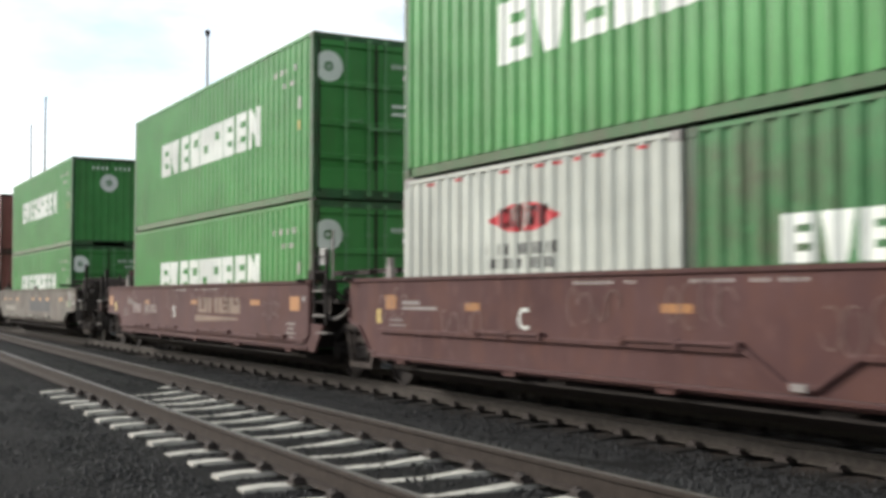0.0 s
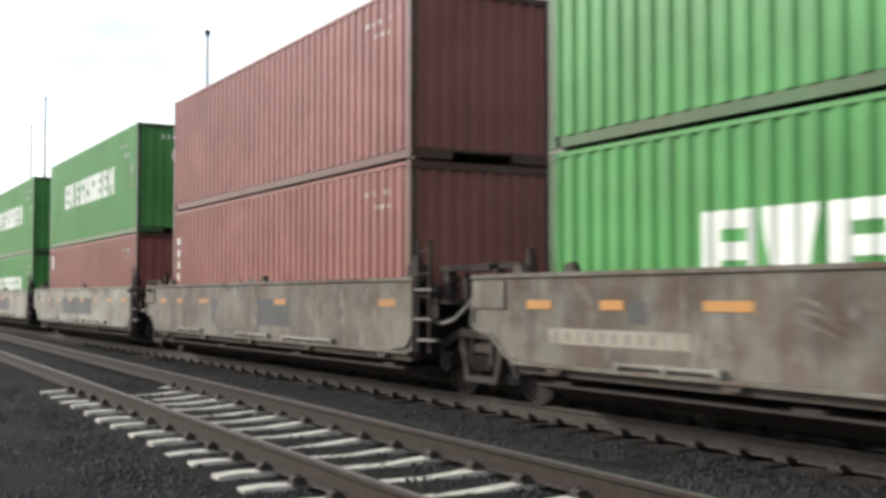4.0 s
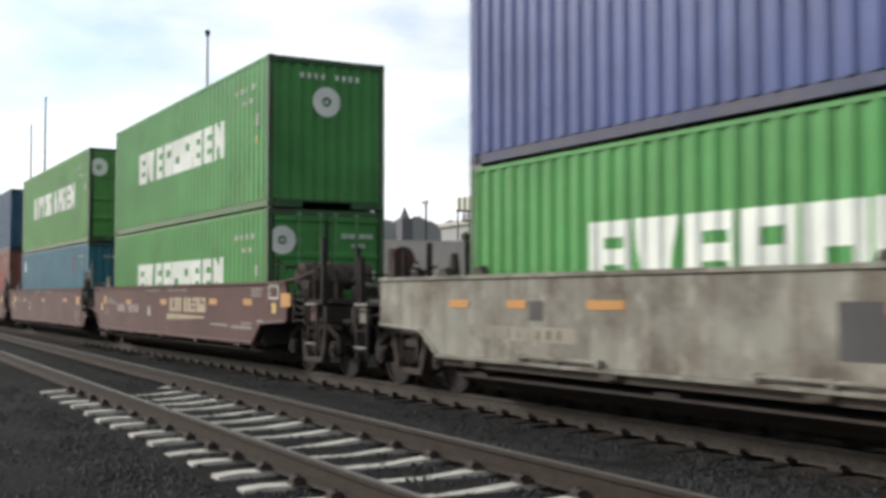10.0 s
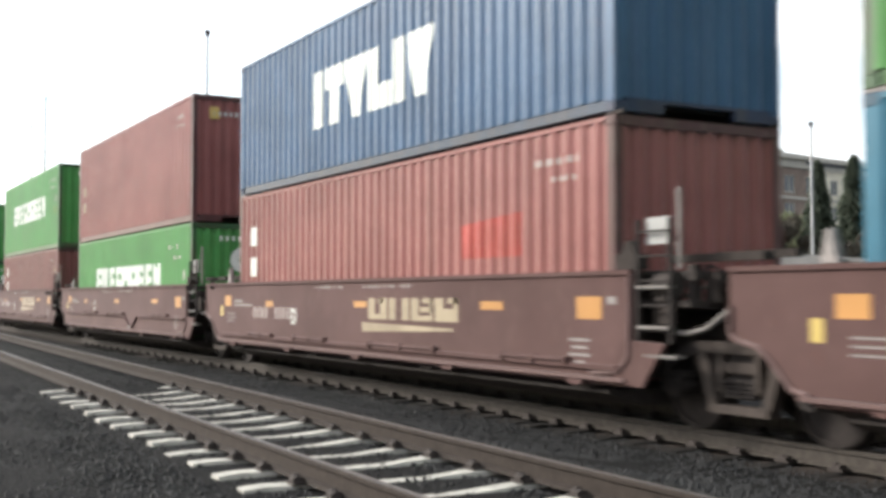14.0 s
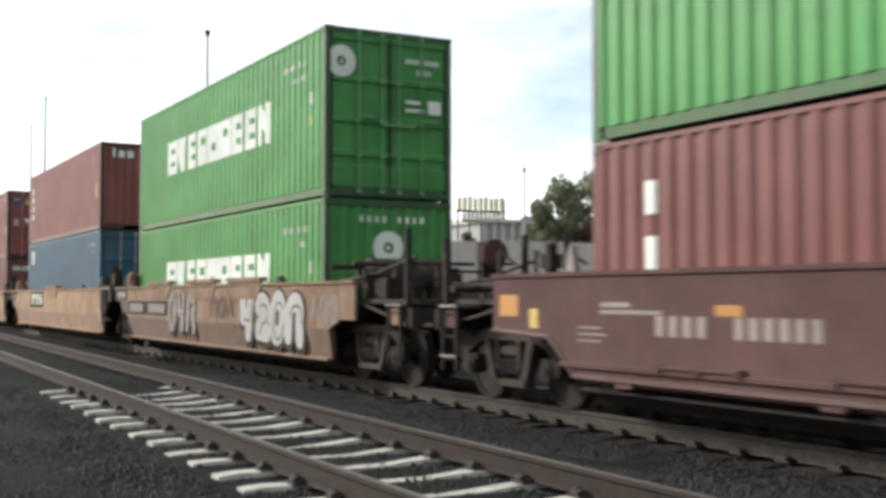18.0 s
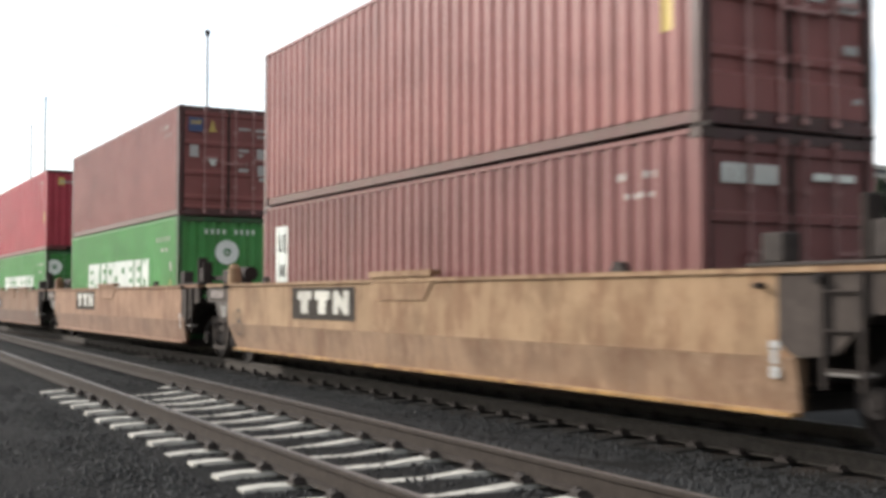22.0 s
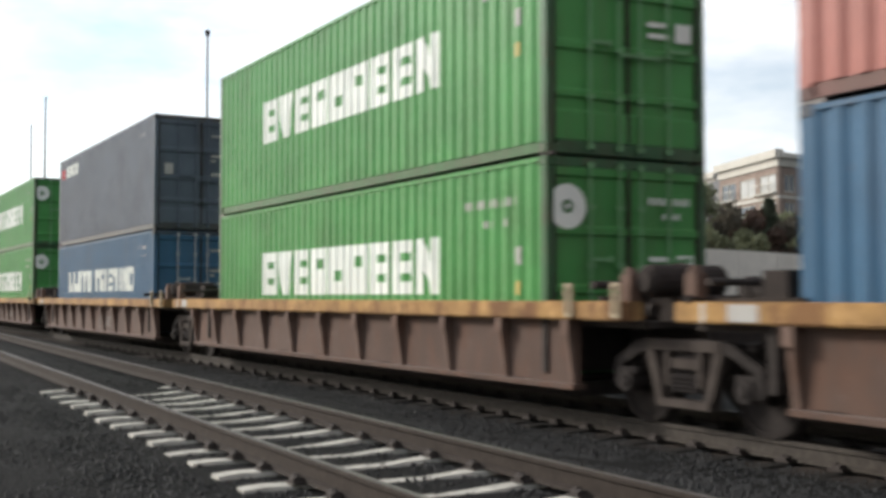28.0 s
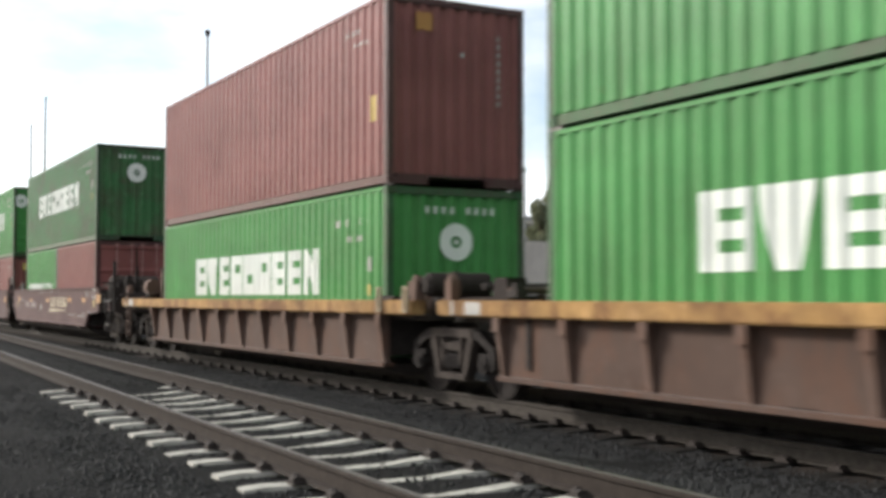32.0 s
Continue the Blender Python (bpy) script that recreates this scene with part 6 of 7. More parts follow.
def tan_car(x, f_end, r_end, front, rear, truck_f=None, truck_r=None, seed=0, logo=True, letters=False, art=False, label=""):
    """Long tan well car: creased sides with shade painted in below, raised lifting brackets on the top chord."""
    rng = random.Random(seed)
    # lower colours carry rust and the shade of the inward-leaning plates
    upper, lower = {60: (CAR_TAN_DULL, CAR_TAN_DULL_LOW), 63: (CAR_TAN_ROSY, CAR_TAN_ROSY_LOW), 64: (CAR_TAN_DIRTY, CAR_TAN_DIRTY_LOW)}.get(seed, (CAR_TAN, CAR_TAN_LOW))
    car = carry(thing("well_car", label, "rail car", "well cars of the train", at=pose(x, TRACK_Y, 0)))
    of, orr = front == "outer", rear == "outer"
    tf, tr = f_end - (0.02 if of else 1.29), r_end - (0.75 if orr else 1.31)       # where the clean tan ends
    fl = 6.9 if of else f_end - 1.09
    rl = 6.25 if orr else r_end - 1.33
    for s in (-1, 1):
        def so(v):
            return s * v
        slab(car, "side_plate", [(-tr, 1.58), (-tr, 0.98), (-rl, 0.86), (fl, 0.86), (tf, 0.98), (tf, 1.58)] if not of else
             [(-tr, 1.58), (-tr, 0.98), (-rl, 0.86), (fl, 0.86), (fl + 0.45, 1.02), (tf, 1.02), (tf, 1.58)], so(CAR_Y), so(CAR_Y - 0.05), upper)
        if not of:
            slab(car, "end_section", [(tf + 0.003, 1.58), (tf + 0.003, 0.98), (fl + 0.003, 0.862), (fl + 0.42, 0.90), (f_end - 0.28, 1.24), (f_end, 1.24), (f_end, 1.58)],
                 so(CAR_Y - 0.003), so(CAR_Y - 0.05), TRUCK_DUSTY, "grimy dark end section")
        slab(car, "end_section", [(-tr - 0.003, 1.58), (-r_end, 1.58), (-r_end, 1.27), (-r_end + 0.49, 1.27), (-r_end + 0.72, 0.98), (-tr - 0.003, 0.975)] if not orr else
             [(-tr - 0.003, 1.58), (-r_end, 1.58), (-r_end, 1.04), (-tr - 0.003, 1.04)],
             so(CAR_Y - 0.003), so(CAR_Y - 0.05), CAR_GRIME, "grimy grey-brown end section")
        bm = bmesh.new()
        y1, y2, y3 = so(CAR_Y + 0.002), so(CAR_Y - 0.07), so(CAR_Y - 0.13)
        lo = [(-rl + 0.35, 0.40), (fl - 0.02, 0.40), (fl, 0.857), (-rl, 0.857)]
        v1 = [bm.verts.new((px, y2 if pz < 0.5 else y1, pz)) for px, pz in lo]
        v2 = [bm.verts.new((px, y3, pz)) for px, pz in lo]
        bm.faces.new(v1)
        bm.faces.new(v2[::-1])
        for i in range(4):
            bm.faces.new((v1[i], v2[i], v2[(i + 1) % 4], v1[(i + 1) % 4]))
        part("lower_plate", bm, lower, car, "rust-stained lower side plate with painted-in shade")
        bm = bmesh.new()
        y0, y1 = sorted((so(CAR_Y + 0.035), so(CAR_Y - 0.12)))
        bx(bm, -r_end, f_end, y0, y1, 1.583, 1.63)
        part("top_chord", bm, upper, car)
        bm = bmesh.new()
        y0, y1 = sorted((so(CAR_Y + 0.02), so(CAR_Y - 0.1)))
        bx(bm, -rl + 0.38, fl - 0.03, y0, y1, 0.36, 0.397)
        part("lower_sill", bm, CAR_YELLOW if seed in (61, 62) else upper, car)
    if not of:
        for name, m, b in (("end_shelf", GRIME, (f_end - 1.7, f_end, -CAR_Y + 0.02, -0.95, 1.634, 1.675)), ("stop_block", GRIME, (f_end - 1.55, f_end - 1.28, -1.42, -1.2, 1.676, 1.94)),
                           ("upright_bracket", STEEL_BROWN, (f_end - 0.50, f_end - 0.42, -1.36, -1.15, 1.676, 2.22)), ("upright_bracket", STEEL_BROWN, (f_end - 0.14, f_end - 0.06, -1.36, -1.15, 1.676, 2.12)),
                           ("stop_block", GRIME, (f_end - 0.41, f_end - 0.15, -1.34, -1.16, 1.69, 2.0))):
            bm = bmesh.new()
            bx(bm, *b)
            bmesh.ops.bevel(bm, geom=list(bm.edges), offset=0.015, segments=1, affect="EDGES")
            part(name, bm, m, car)
        ladder(car, f_end - 0.55, 0.62, 1.58, 0.40, 3, STEEL_BROWN, -CAR_Y - 0.03)
        bm = bmesh.new()
        bx(bm, f_end - 0.78, f_end - 0.32, -CAR_Y - 0.03, -CAR_Y + 0.1, 0.74, 0.77)
        part("step_tread", bm, TREAD, car, "pale worn step tread")
        bm = bmesh.new()
        bx(bm, f_end - 0.2, f_end + 1.4, -1.15, -1.0, 1.72, 1.82)
        cyl(bm, (f_end - 0.1, -0.7, 1.86), (f_end + 1.1, -0.7, 1.86), 0.15, n=14)
        bx(bm, f_end + 0.3, f_end + 0.6, -0.98, -0.5, 1.6, 1.78)
        part("bridge_beam", bm, STEEL_BROWN, car, "dusty beam and cylinder bridging the joint")
        flat_marks(car, "chalk_marking", SILVER, [(tf - 0.10, tf + 0.02, 0.92, 1.0), (tf - 0.08, tf - 0.01, 0.8, 0.94), (tf - 0.09, tf + 0.01, 0.68, 0.78)], y=-CAR_Y - 0.005)
    if not orr:
        bm = bmesh.new()
        bx(bm, -r_end + 0.75, -r_end + 1.16, -1.42, -1.15, 1.634, 1.92)
        bmesh.ops.bevel(bm, geom=list(bm.edges), offset=0.03, segments=1, affect="EDGES")
        part("stop_block", bm, GRIME, car)
        bm = bmesh.new()
        cyl(bm, (-r_end + 1.34, -1.36, 1.632), (-r_end + 1.34, -1.36, 1.94), 0.14, 0.12, n=14)
        cyl(bm, (-r_end + 1.34, -1.36, 1.94), (-r_end + 1.34, -1.36, 2.02), 0.12, 0.06, n=14)
        part("capped_post", bm, upper, car, "short rusty capped post")
        flat_marks(car, "end_panel", PANEL_DARK, [(-r_end + 0.22, -r_end + 1.16, 1.31, 1.56)], y=-CAR_Y - 0.001)
        flat_marks(car, "panel_marking", PANEL_TEXT, strokes(-r_end + 0.28, -r_end + 1.1, 1.35, 1.52, 4, seed), y=-CAR_Y - 0.004)
    for xb in ((-3.1, 0.2, 2.9) if letters else (0.2,)):
        bm = bmesh.new()
        w = 0.95
        prism(bm, [(xb - w, 1.70), (xb + w, 1.70), (xb + w, 1.60), (xb + w * 0.72, 1.33), (xb - w * 0.72, 1.33), (xb - w, 1.60)], -CAR_Y - 0.022, -CAR_Y - 0.002)
        bx(bm, xb - w, xb + w, -CAR_Y - 0.06, -CAR_Y + 0.1, 1.66, 1.74)
        part("lift_bracket", bm, upper, car, "scraped trapezoid lift bracket")
    for k in range(3):
        xx = -5.6 + 5.2 * k + rng.uniform(-0.3, 0.3)
        bm = bmesh.new()
        prism(bm, [(xx - 0.12, 1.633), (xx + 0.12, 1.633), (xx + 0.07, 1.73), (xx - 0.03, 1.745)], -CAR_Y + 0.0, -CAR_Y + 0.1)
        part("guide_bracket", bm, GRIME, car)
    well_floor(car, 6.15, lower)
    end_gear(car, 1, 6.4, f_end + 1.7 if of else f_end - 0.1, CAR_TAN, front if of else "joint", seed)
    end_gear(car, -1, 6.4, r_end + 0.95 if orr else r_end - 0.1, CAR_TAN, rear if orr else "joint", seed + 1)
    if logo:
        flat_marks(car, "logo_panel", PANEL_DARK, [(-3.92, -1.35, 1.0, 1.53)], label="dark logo panel")
        flat_marks(car, "logo_shape", LOGO_PALE, blocks("mmf", -3.74, -1.5, 1.10, 1.47, 0.20), y=-CAR_Y - 0.008, label="white block logo shapes")
    if letters:
        flat_marks(car, "number_panel", PANEL_DARK, [(-6.06, -2.4, 0.94, 1.27)], label="dark panel under the car number")
        flat_marks(car, "number_marking", PANEL_TEXT, strokes(-5.85, -4.55, 1.0, 1.21, 4, 1) + strokes(-4.05, -2.6, 1.0, 1.21, 6, 2), y=-CAR_Y - 0.008)
    if art:
        spray_piece(car, -2.35, -0.2, 0.52, 1.54, ("ring", "fork", "arch"), 0.19, PANEL_DARK, PALE_STEEL, GRIME, "sprayed pale grey scrawl")
        spray_piece(car, 2.65, 5.85, 0.44, 1.57, ("fork", "hook", "ring", "arch"), 0.34, PANEL_DARK, SILVER, GRIME, "fat sprayed silver forms with dark edges")
        spray_piece(car, 0.75, 2.3, 0.95, 1.45, ("arch", "ring", "slant"), 0.10, CAR_WEB, lower, CAR_WEB, "faded brown sprayed scrawl")
        spray_piece(car, 6.1, 7.3, 0.95, 1.45, ("slant", "arch", "ring"), 0.03, PALE_STEEL, PALE_STEEL, PALE_STEEL, "thin pale scrawl")
    else:
        bm = bmesh.new()
        for dx, zz, rx, rz in ((1.95, 1.02, 0.13, 0.11), (2.03, 0.78, 0.16, 0.13)):
            brush(bm, bow(-r_end + dx, zz, rx, rz, 0, 6.2832, 18), 0.035, -CAR_Y - 0.007)
        brush(bm, [(-r_end + 1.68, 1.1), (-r_end + 1.62, 0.9), (-r_end + 1.66, 0.78)], 0.03, -CAR_Y - 0.009)
        tagged(part("spray_marking", bm, CAR_GRIME, car, "dark sprayed rings"), kind="stuff")
        bm = bmesh.new()
        for k in range(5):
            z = 1.22 - 0.05 * k
            brush(bm, [(-r_end + 0.85 + 0.03 * k, z), (-r_end + 1.1, z - 0.07), (-r_end + 1.28 - 0.02 * k, z + 0.02)], 0.016, -CAR_Y - 0.006 - 0.002 * (k % 2))
        tagged(part("spray_marking", bm, DIM_WHITE, car, "smeared white spray"), kind="stuff")
    if truck_f is not None:
        build_truck(car, truck_f, STEEL_BROWN)
    if truck_r is not None:
        build_truck(car, truck_r, STEEL_BROWN)
    return car


def yellow_car(x, f_end, r_end, front, rear, truck_f=None, truck_r=None, seed=0, label=""):
    """Shallow-sided well car: worn yellow deck sill above a recessed rusty web with upright ribs."""
    rng = random.Random(seed)
    car = carry(thing("well_car", label, "rail car", "well cars of the train", at=pose(x, TRACK_Y, 0)))
    of, orr = front == "outer", rear == "outer"
    lo_f, lo_r = (6.25 if of else f_end - 1.04), (6.25 if orr else r_end - 1.36)
    for s in (-1, 1):
        bm = bmesh.new()
        y0, y1 = sorted((s * (CAR_Y + 0.03), s * (CAR_Y - 0.2)))
        bx(bm, -r_end, f_end, y0, y1, 1.13, 1.33)
        bmesh.ops.bevel(bm, geom=[e for e in bm.edges if abs(e.verts[0].co.x - e.verts[1].co.x) > 1], offset=0.02, segments=2, affect="EDGES")
        part("deck_sill", bm, CAR_YELLOW, car, "worn yellow deck sill")
        yw = CAR_Y - 0.14
        slab(car, "web_plate", [(-lo_r, 0.42), (lo_f, 0.42), (lo_f, 1.126), (-lo_r, 1.126)], s * yw, s * (yw - 0.03), CAR_WEB)
        bm = bmesh.new()
        y0, y1 = sorted((s * (yw + 0.09), s * (yw - 0.1)))
        bx(bm, -lo_r, lo_f, y0, y1, 0.36, 0.417)
        part("lower_sill", bm, CAR_WEB, car)
        for k in range(11):
            xx = -lo_r + 0.06 + k * (lo_r + lo_f - 0.12) / 10

            def rib(bm):
                prism(bm, [(-0.001, 0.42), (-0.05, 0.42), (-0.15, 1.126), (-0.001, 1.126)], -0.035, 0.035, "x")
                bx(bm, -0.07, 0.07, -0.155, -0.135, 0.95, 1.126)
            put("rib", shared(("rib",), rib, CAR_RIB), car, at=pose(xx, s * yw, 0, 0, 0, 0 if s < 0 else 180))
    for a, b in ((6.3, f_end - 0.02), (-r_end + 0.02, -6.3)):
        bm = bmesh.new()
        bx(bm, a, b, -CAR_Y + 0.25, CAR_Y - 0.25, 1.05, 1.12)
        part("end_deck", bm, GRIME, car)
    if seed in (82, 83):
        flat_marks(car, "sprayed_marking", PALE_STEEL, [(0.6, 0.9, 0.50, 0.55, 0.82, 0.87), (0.9, 0.95, 0.50, 0.87, 0.50, 0.87), (1.6, 2.15, 0.52, 0.58, 0.80, 0.86), (1.62, 2.1, 0.80, 0.86, 0.50, 0.56)], y=-CAR_Y + 0.134)
    well_floor(car, 6.15, CAR_WEB)
    for sx, xe, kind in ((1, f_end, front), (-1, r_end, rear)):
        bm = bmesh.new()
        if kind == "joint" and sx > 0:
            c = xe + 0.08
            cyl(bm, (c, -1.28, 1.54), (c, -0.35, 1.54), 0.17, n=16)
            cyl(bm, (c, -1.35, 1.54), (c, -1.28, 1.54), 0.11, 0.17, n=16)
            cyl(bm, (c, -0.9, 1.54), (c, -0.82, 1.54), 0.19, n=16)
            bx(bm, c - 0.16, c + 0.1, -1.0, -0.85, 1.121, 1.40)
        else:
            c = sx * (xe - 0.5)
            cyl(bm, (c - 0.25, -0.7, 1.42), (c + 0.25, -0.7, 1.42), 0.13, n=14)
            bx(bm, c - 0.15, c + 0.15, -0.8, -0.6, 1.121, 1.32)
        part("brake_cylinder", bm, GRIME if sx < 0 else STEEL_BROWN, car, "dark brake cylinder")
        if sx > 0:
            for dx in (0.12, 0.95):
                bm = bmesh.new()
                for a, b in ((-0.07, -0.035), (0.035, 0.07)):
                    bx(bm, xe - dx + a, xe - dx + b, -CAR_Y - 0.075, -CAR_Y - 0.045, 1.16, 1.52)
                bx(bm, xe - dx - 0.034, xe - dx + 0.034, -CAR_Y - 0.075, -CAR_Y - 0.045, 1.49, 1.52)
                bx(bm, xe - dx - 0.034, xe - dx + 0.034, -CAR_Y - 0.075, -CAR_Y - 0.031, 1.16, 1.20)
                part("grab_loop", bm, GOLD, car, "pale yellow grab loop")
        else:
            for spot in ((-xe + 0.72, -xe + 1.1, 1.15, 1.31), (-xe + 0.36, -xe + 0.42, 1.14, 1.32)):
                flat_marks(car, "pale_patch", DIM_WHITE, [spot], y=-CAR_Y - 0.034)
            bm = bmesh.new()
            bx(bm, -xe + 0.1, -xe + 1.4, -1.3, -0.9, 1.335, 1.37)
            bx(bm, -xe + 0.75, -xe + 1.05, -1.1, -0.8, 1.371, 1.62)
            part("end_cover", bm, STEEL_BROWN, car)
        bm = bmesh.new()
        bx(bm, sx * (xe - 0.12) - 0.08, sx * (xe - 0.12) + 0.08, -1.42, -1.28, 1.331, 1.60)
        cyl(bm, (sx * (xe - 0.12), -1.35, 1.60), (sx * (xe - 0.12), -1.35, 1.68), 0.08, 0.05, n=10)
        part("grab_post", bm, CAR_RIB, car)
        clutter(car, min(sx * (xe - 1.5), sx * (xe - 0.1)), max(sx * (xe - 1.5), sx * (xe - 0.1)), 1.121, seed + sx, 11, 0.52, (GRIME, STEEL_BROWN, STEEL_BROWN, CAR_WEB))
        hose(car, [(sx * (xe - 0.2), -0.6, 1.3), (sx * (xe - 0.7), -0.8, 1.45), (sx * (xe - 1.1), -0.7, 1.3)], 0.03)
        bm = bmesh.new()
        bx(bm, sx * (xe - 0.9) - 0.25, sx * (xe - 0.9) + 0.25, -0.5, 0.4, 1.121, 1.4)
        bx(bm, sx * (xe - 1.4) - 0.08, sx * (xe - 1.4) + 0.08, -1.2, 1.2, 1.121, 1.26)
        part("brake_valve", bm, STEEL_BROWN if sx > 0 else GRIME, car)
        bm = bmesh.new()
        a, b = sorted((sx * 6.6, sx * xe))
        bx(bm, a, b, -0.4, 0.4, 0.80, 1.045)
        part("centre_sill", bm, GRIME, car)
        if kind == "outer":
            bm = bmesh.new()
            lo, hi = sorted((sx * xe, sx * (xe + 0.75)))
            bx(bm, lo, hi, -0.14, 0.14, 0.72, 0.95)
            bx(bm, sx * (xe + 0.75) - 0.14, sx * (xe + 0.75) + 0.14, -0.22, 0.2, 0.66, 1.0)
            part("coupler", bm, GRIME, car, "dark knuckle coupler")
            bm = bmesh.new()
            cyl(bm, (sx * (xe - 1.2), -1.0, 1.62), (sx * (xe - 0.9), -1.0, 1.62), 0.2, n=14)
            cyl(bm, (sx * (xe - 1.9), -0.5, 1.55), (sx * (xe - 0.9), -0.5, 1.55), 0.22, n=14)
            bx(bm, sx * (xe - 1.5) - 0.06, sx * (xe - 1.5) + 0.06, -0.9, -0.7, 1.121, 2.0)
            part("brake_gear", bm, CAR_RIB, car, "rusty brown brake gear on the deck")
            ladder(car, sx * (xe - 0.45), 0.35, 1.12, 0.36, 3, CAR_WEB)
    if truck_f is not None:
        build_truck(car, truck_f, STEEL_BROWN)
    if truck_r is not None:
        build_truck(car, truck_r, STEEL_BROWN)
    return car


# ------------------------------------------------------------------ the train, front to back
FORTY, TWENTY = 12.192, 6.058
TOP = 5.97
BOX_END = FORTY / 2
GAP = 0.03                 # height of the twist locks between two boxes


def stack(front_x, upper, lower, top=TOP):
    """Two boxes one on the other; front_x is the front end of both. A box: height, paint, front kind, label, marks, end marks, options."""
    xc = front_x - BOX_END
    zu = top - upper["h"]
    zl = zu - GAP - lower["h"] if lower else 0
    for box, z in ((upper, zu), (lower, zl)):
        if box:
            carry(container(xc, z, FORTY, box["h"], box["mat"], box["front"], box["label"], box.get("marks", ()), box.get("ends", ()), box.get("trim"), box.get("rods")))
    return zu, zl


def green(seed, front="wall", h=TALL, mat=GREEN, **more):
    text = "green corrugated steel container with white block lettering" + (", door end forward" if front == "doors" else "")
    return dict(h=h, mat=mat, front=front, label=more.pop("label", text), marks=green_marks(seed, h, **more),
                ends=wall_logo(h) if front == "wall" else door_logo(h), rods=None)


def plain_box(mat, label, h=TALL, front="wall", marks=(), ends=None, seed=0, rods=None):
    small = [("number_marking", DIM_WHITE, bars(4.5, 5.45, h - 0.44, h - 0.36, 8, seed)), ("size_marking", DIM_WHITE, bars(4.9, 5.4, h - 0.64, h - 0.58, 4, seed + 3))]
    if seed in (28, 30, 34, 44):
        small.append(("small_label", LEMON, [(5.50, 5.66, 1.0, 1.4, 1.0, 1.4)]))
    if ends is None:
        ends = number_front(h) if front == "wall" else door_plates(h)
    return dict(h=h, mat=mat, front=front, label=label, marks=small + list(marks), ends=ends, rods=rods)


def tall_bars(x, z0, z1, n, mat=WHITE, w=0.16):
    st = (z1 - z0) / n
    return ("upright_marking", mat, [(x, x + w, z0 + k * st, z0 + (k + 0.6) * st, z0 + k * st, z0 + (k + 0.6) * st) for k in range(n)])


def build_train():
    # brown three-unit car at the head
    f = (-2.70, -18.33)
    c1 = brown_car(f[0] - BOX_END, "C", "joint", "joint", CAR_BROWN_OLD, False, None, None, 1, "scuffed brown steel well car with a double container stack", "v", True)
    c2 = brown_car(f[1] - BOX_END, "B", "joint", "outer", CAR_BROWN_OLD, True, 7.83, -8.05, 2, "scuffed brown steel well car with a gold block logo", "low", True)
    zu, zl = stack(f[0], green(1), None)
    carry(container(f[0] - TWENTY / 2, zu - GAP - LOW, TWENTY, LOW, GREEN_OLD, "wall", "stained dull green twenty-foot container", [("name_lettering", WHITE, blocks("abacdcaaf", -1.8, 2.1, 1.22, 1.66))], ()))
    carry(container(f[0] - FORTY + TWENTY / 2, zu - GAP - LOW, TWENTY, LOW, CREAM, "wall", "off-white twenty-foot container with a red lens logo and dark lettering bars",
                    [("lens_logo", RED_MARK, [(-0.65, -0.2, 1.86, 1.90, 1.72, 2.06), (-0.2, 0.4, 1.72, 2.06, 1.72, 2.06), (0.4, 0.86, 1.72, 2.06, 1.86, 1.90)]),
                     ("lens_heart", CREAM, [(-0.1, 0.1, 1.90, 2.0, 1.62, 2.18), (0.1, 0.3, 1.62, 2.18, 1.90, 2.0)]),
                     ("logo_marking", BLACK_MARK, blocks("hhcm", -0.42, 0.66, 1.78, 2.02)),
                     ("lettering_marking", BLACK_MARK, bars(-0.76, 0.9, 1.44, 1.58, 11, 4) + bars(-0.76, 0.86, 1.27, 1.40, 11, 5)),
                     ("stripe_marking", RED_MARK, bars(-2.7, 2.7, 2.46, 2.5, 14, 8, 0.4))], ()))
    stack(f[1], green(3, "doors"), green(4, "doors", LOW))

    # grimy grey five-unit car
    g = (-38.73, -54.42, -70.02, -85.70, -101.50)
    for i, fx in enumerate(g):
        grey_car(fx - BOX_END, "outer" if i == 0 else "joint", "outer" if i == 4 else "joint", 8.05 if i == 0 else 7.85, -8.05 if i == 4 else None, 20 + i,
                 i == 1, ((0.0, 4.0), (-2.3, 2.1), (-2.33, 2.01), (-1.9, 2.4), (0.27, 4.63))[i], "grimy grey steel well car with a dark repaint patch")
    stack(g[0], green(5), green(6, "doors", LOW))
    stack(g[1], plain_box(MAROON, "plain maroon corrugated container", LOW, seed=7, ends=()), plain_box(MAROON, "plain maroon corrugated container with upright white lettering bars", TALL, seed=8, ends=(), marks=[tall_bars(-5.75, 1.3, 2.4, 4)]))
    stack(g[2], green(9), plain_box(MAROON, "maroon corrugated container under a green one", LOW, seed=10, ends=(), marks=[("white_label", WHITE, [(-5.62, -5.34, 1.87, 2.33, 1.87, 2.33)])]))
    stack(g[3], green(11), green(12, h=LOW))
    stack(g[4], plain_box(BLUE, "violet-blue corrugated container with a small red and white logo", TALL, seed=13, ends=number_only(TALL),
                          marks=[("logo_red", RED_MARK, [(-5.6, -5.2, 2.28, 2.55, 2.28, 2.55)]), ("logo_white", WHITE, blocks("hhhb", -5.1, -3.9, 2.28, 2.55))]), green(14, h=LOW))

    # brown five-unit car
    b = (-121.20, -136.85, -152.34, -167.78, -183.36)
    names = "AEDCB"
    for i, fx in enumerate(b):
        brown_car(fx - BOX_END, names[i], "outer" if i == 0 else "joint", "outer" if i == 4 else "joint", CAR_BROWN, i in (0, 2, 4), 8.05 if i == 0 else 7.80,
                  -8.05 if i == 4 else None, 40 + i, "brown steel well car with orange reflectors" + (" and a gold block logo" if i in (0, 2, 4) else ""), (None, None, "low", "v", "low")[i])
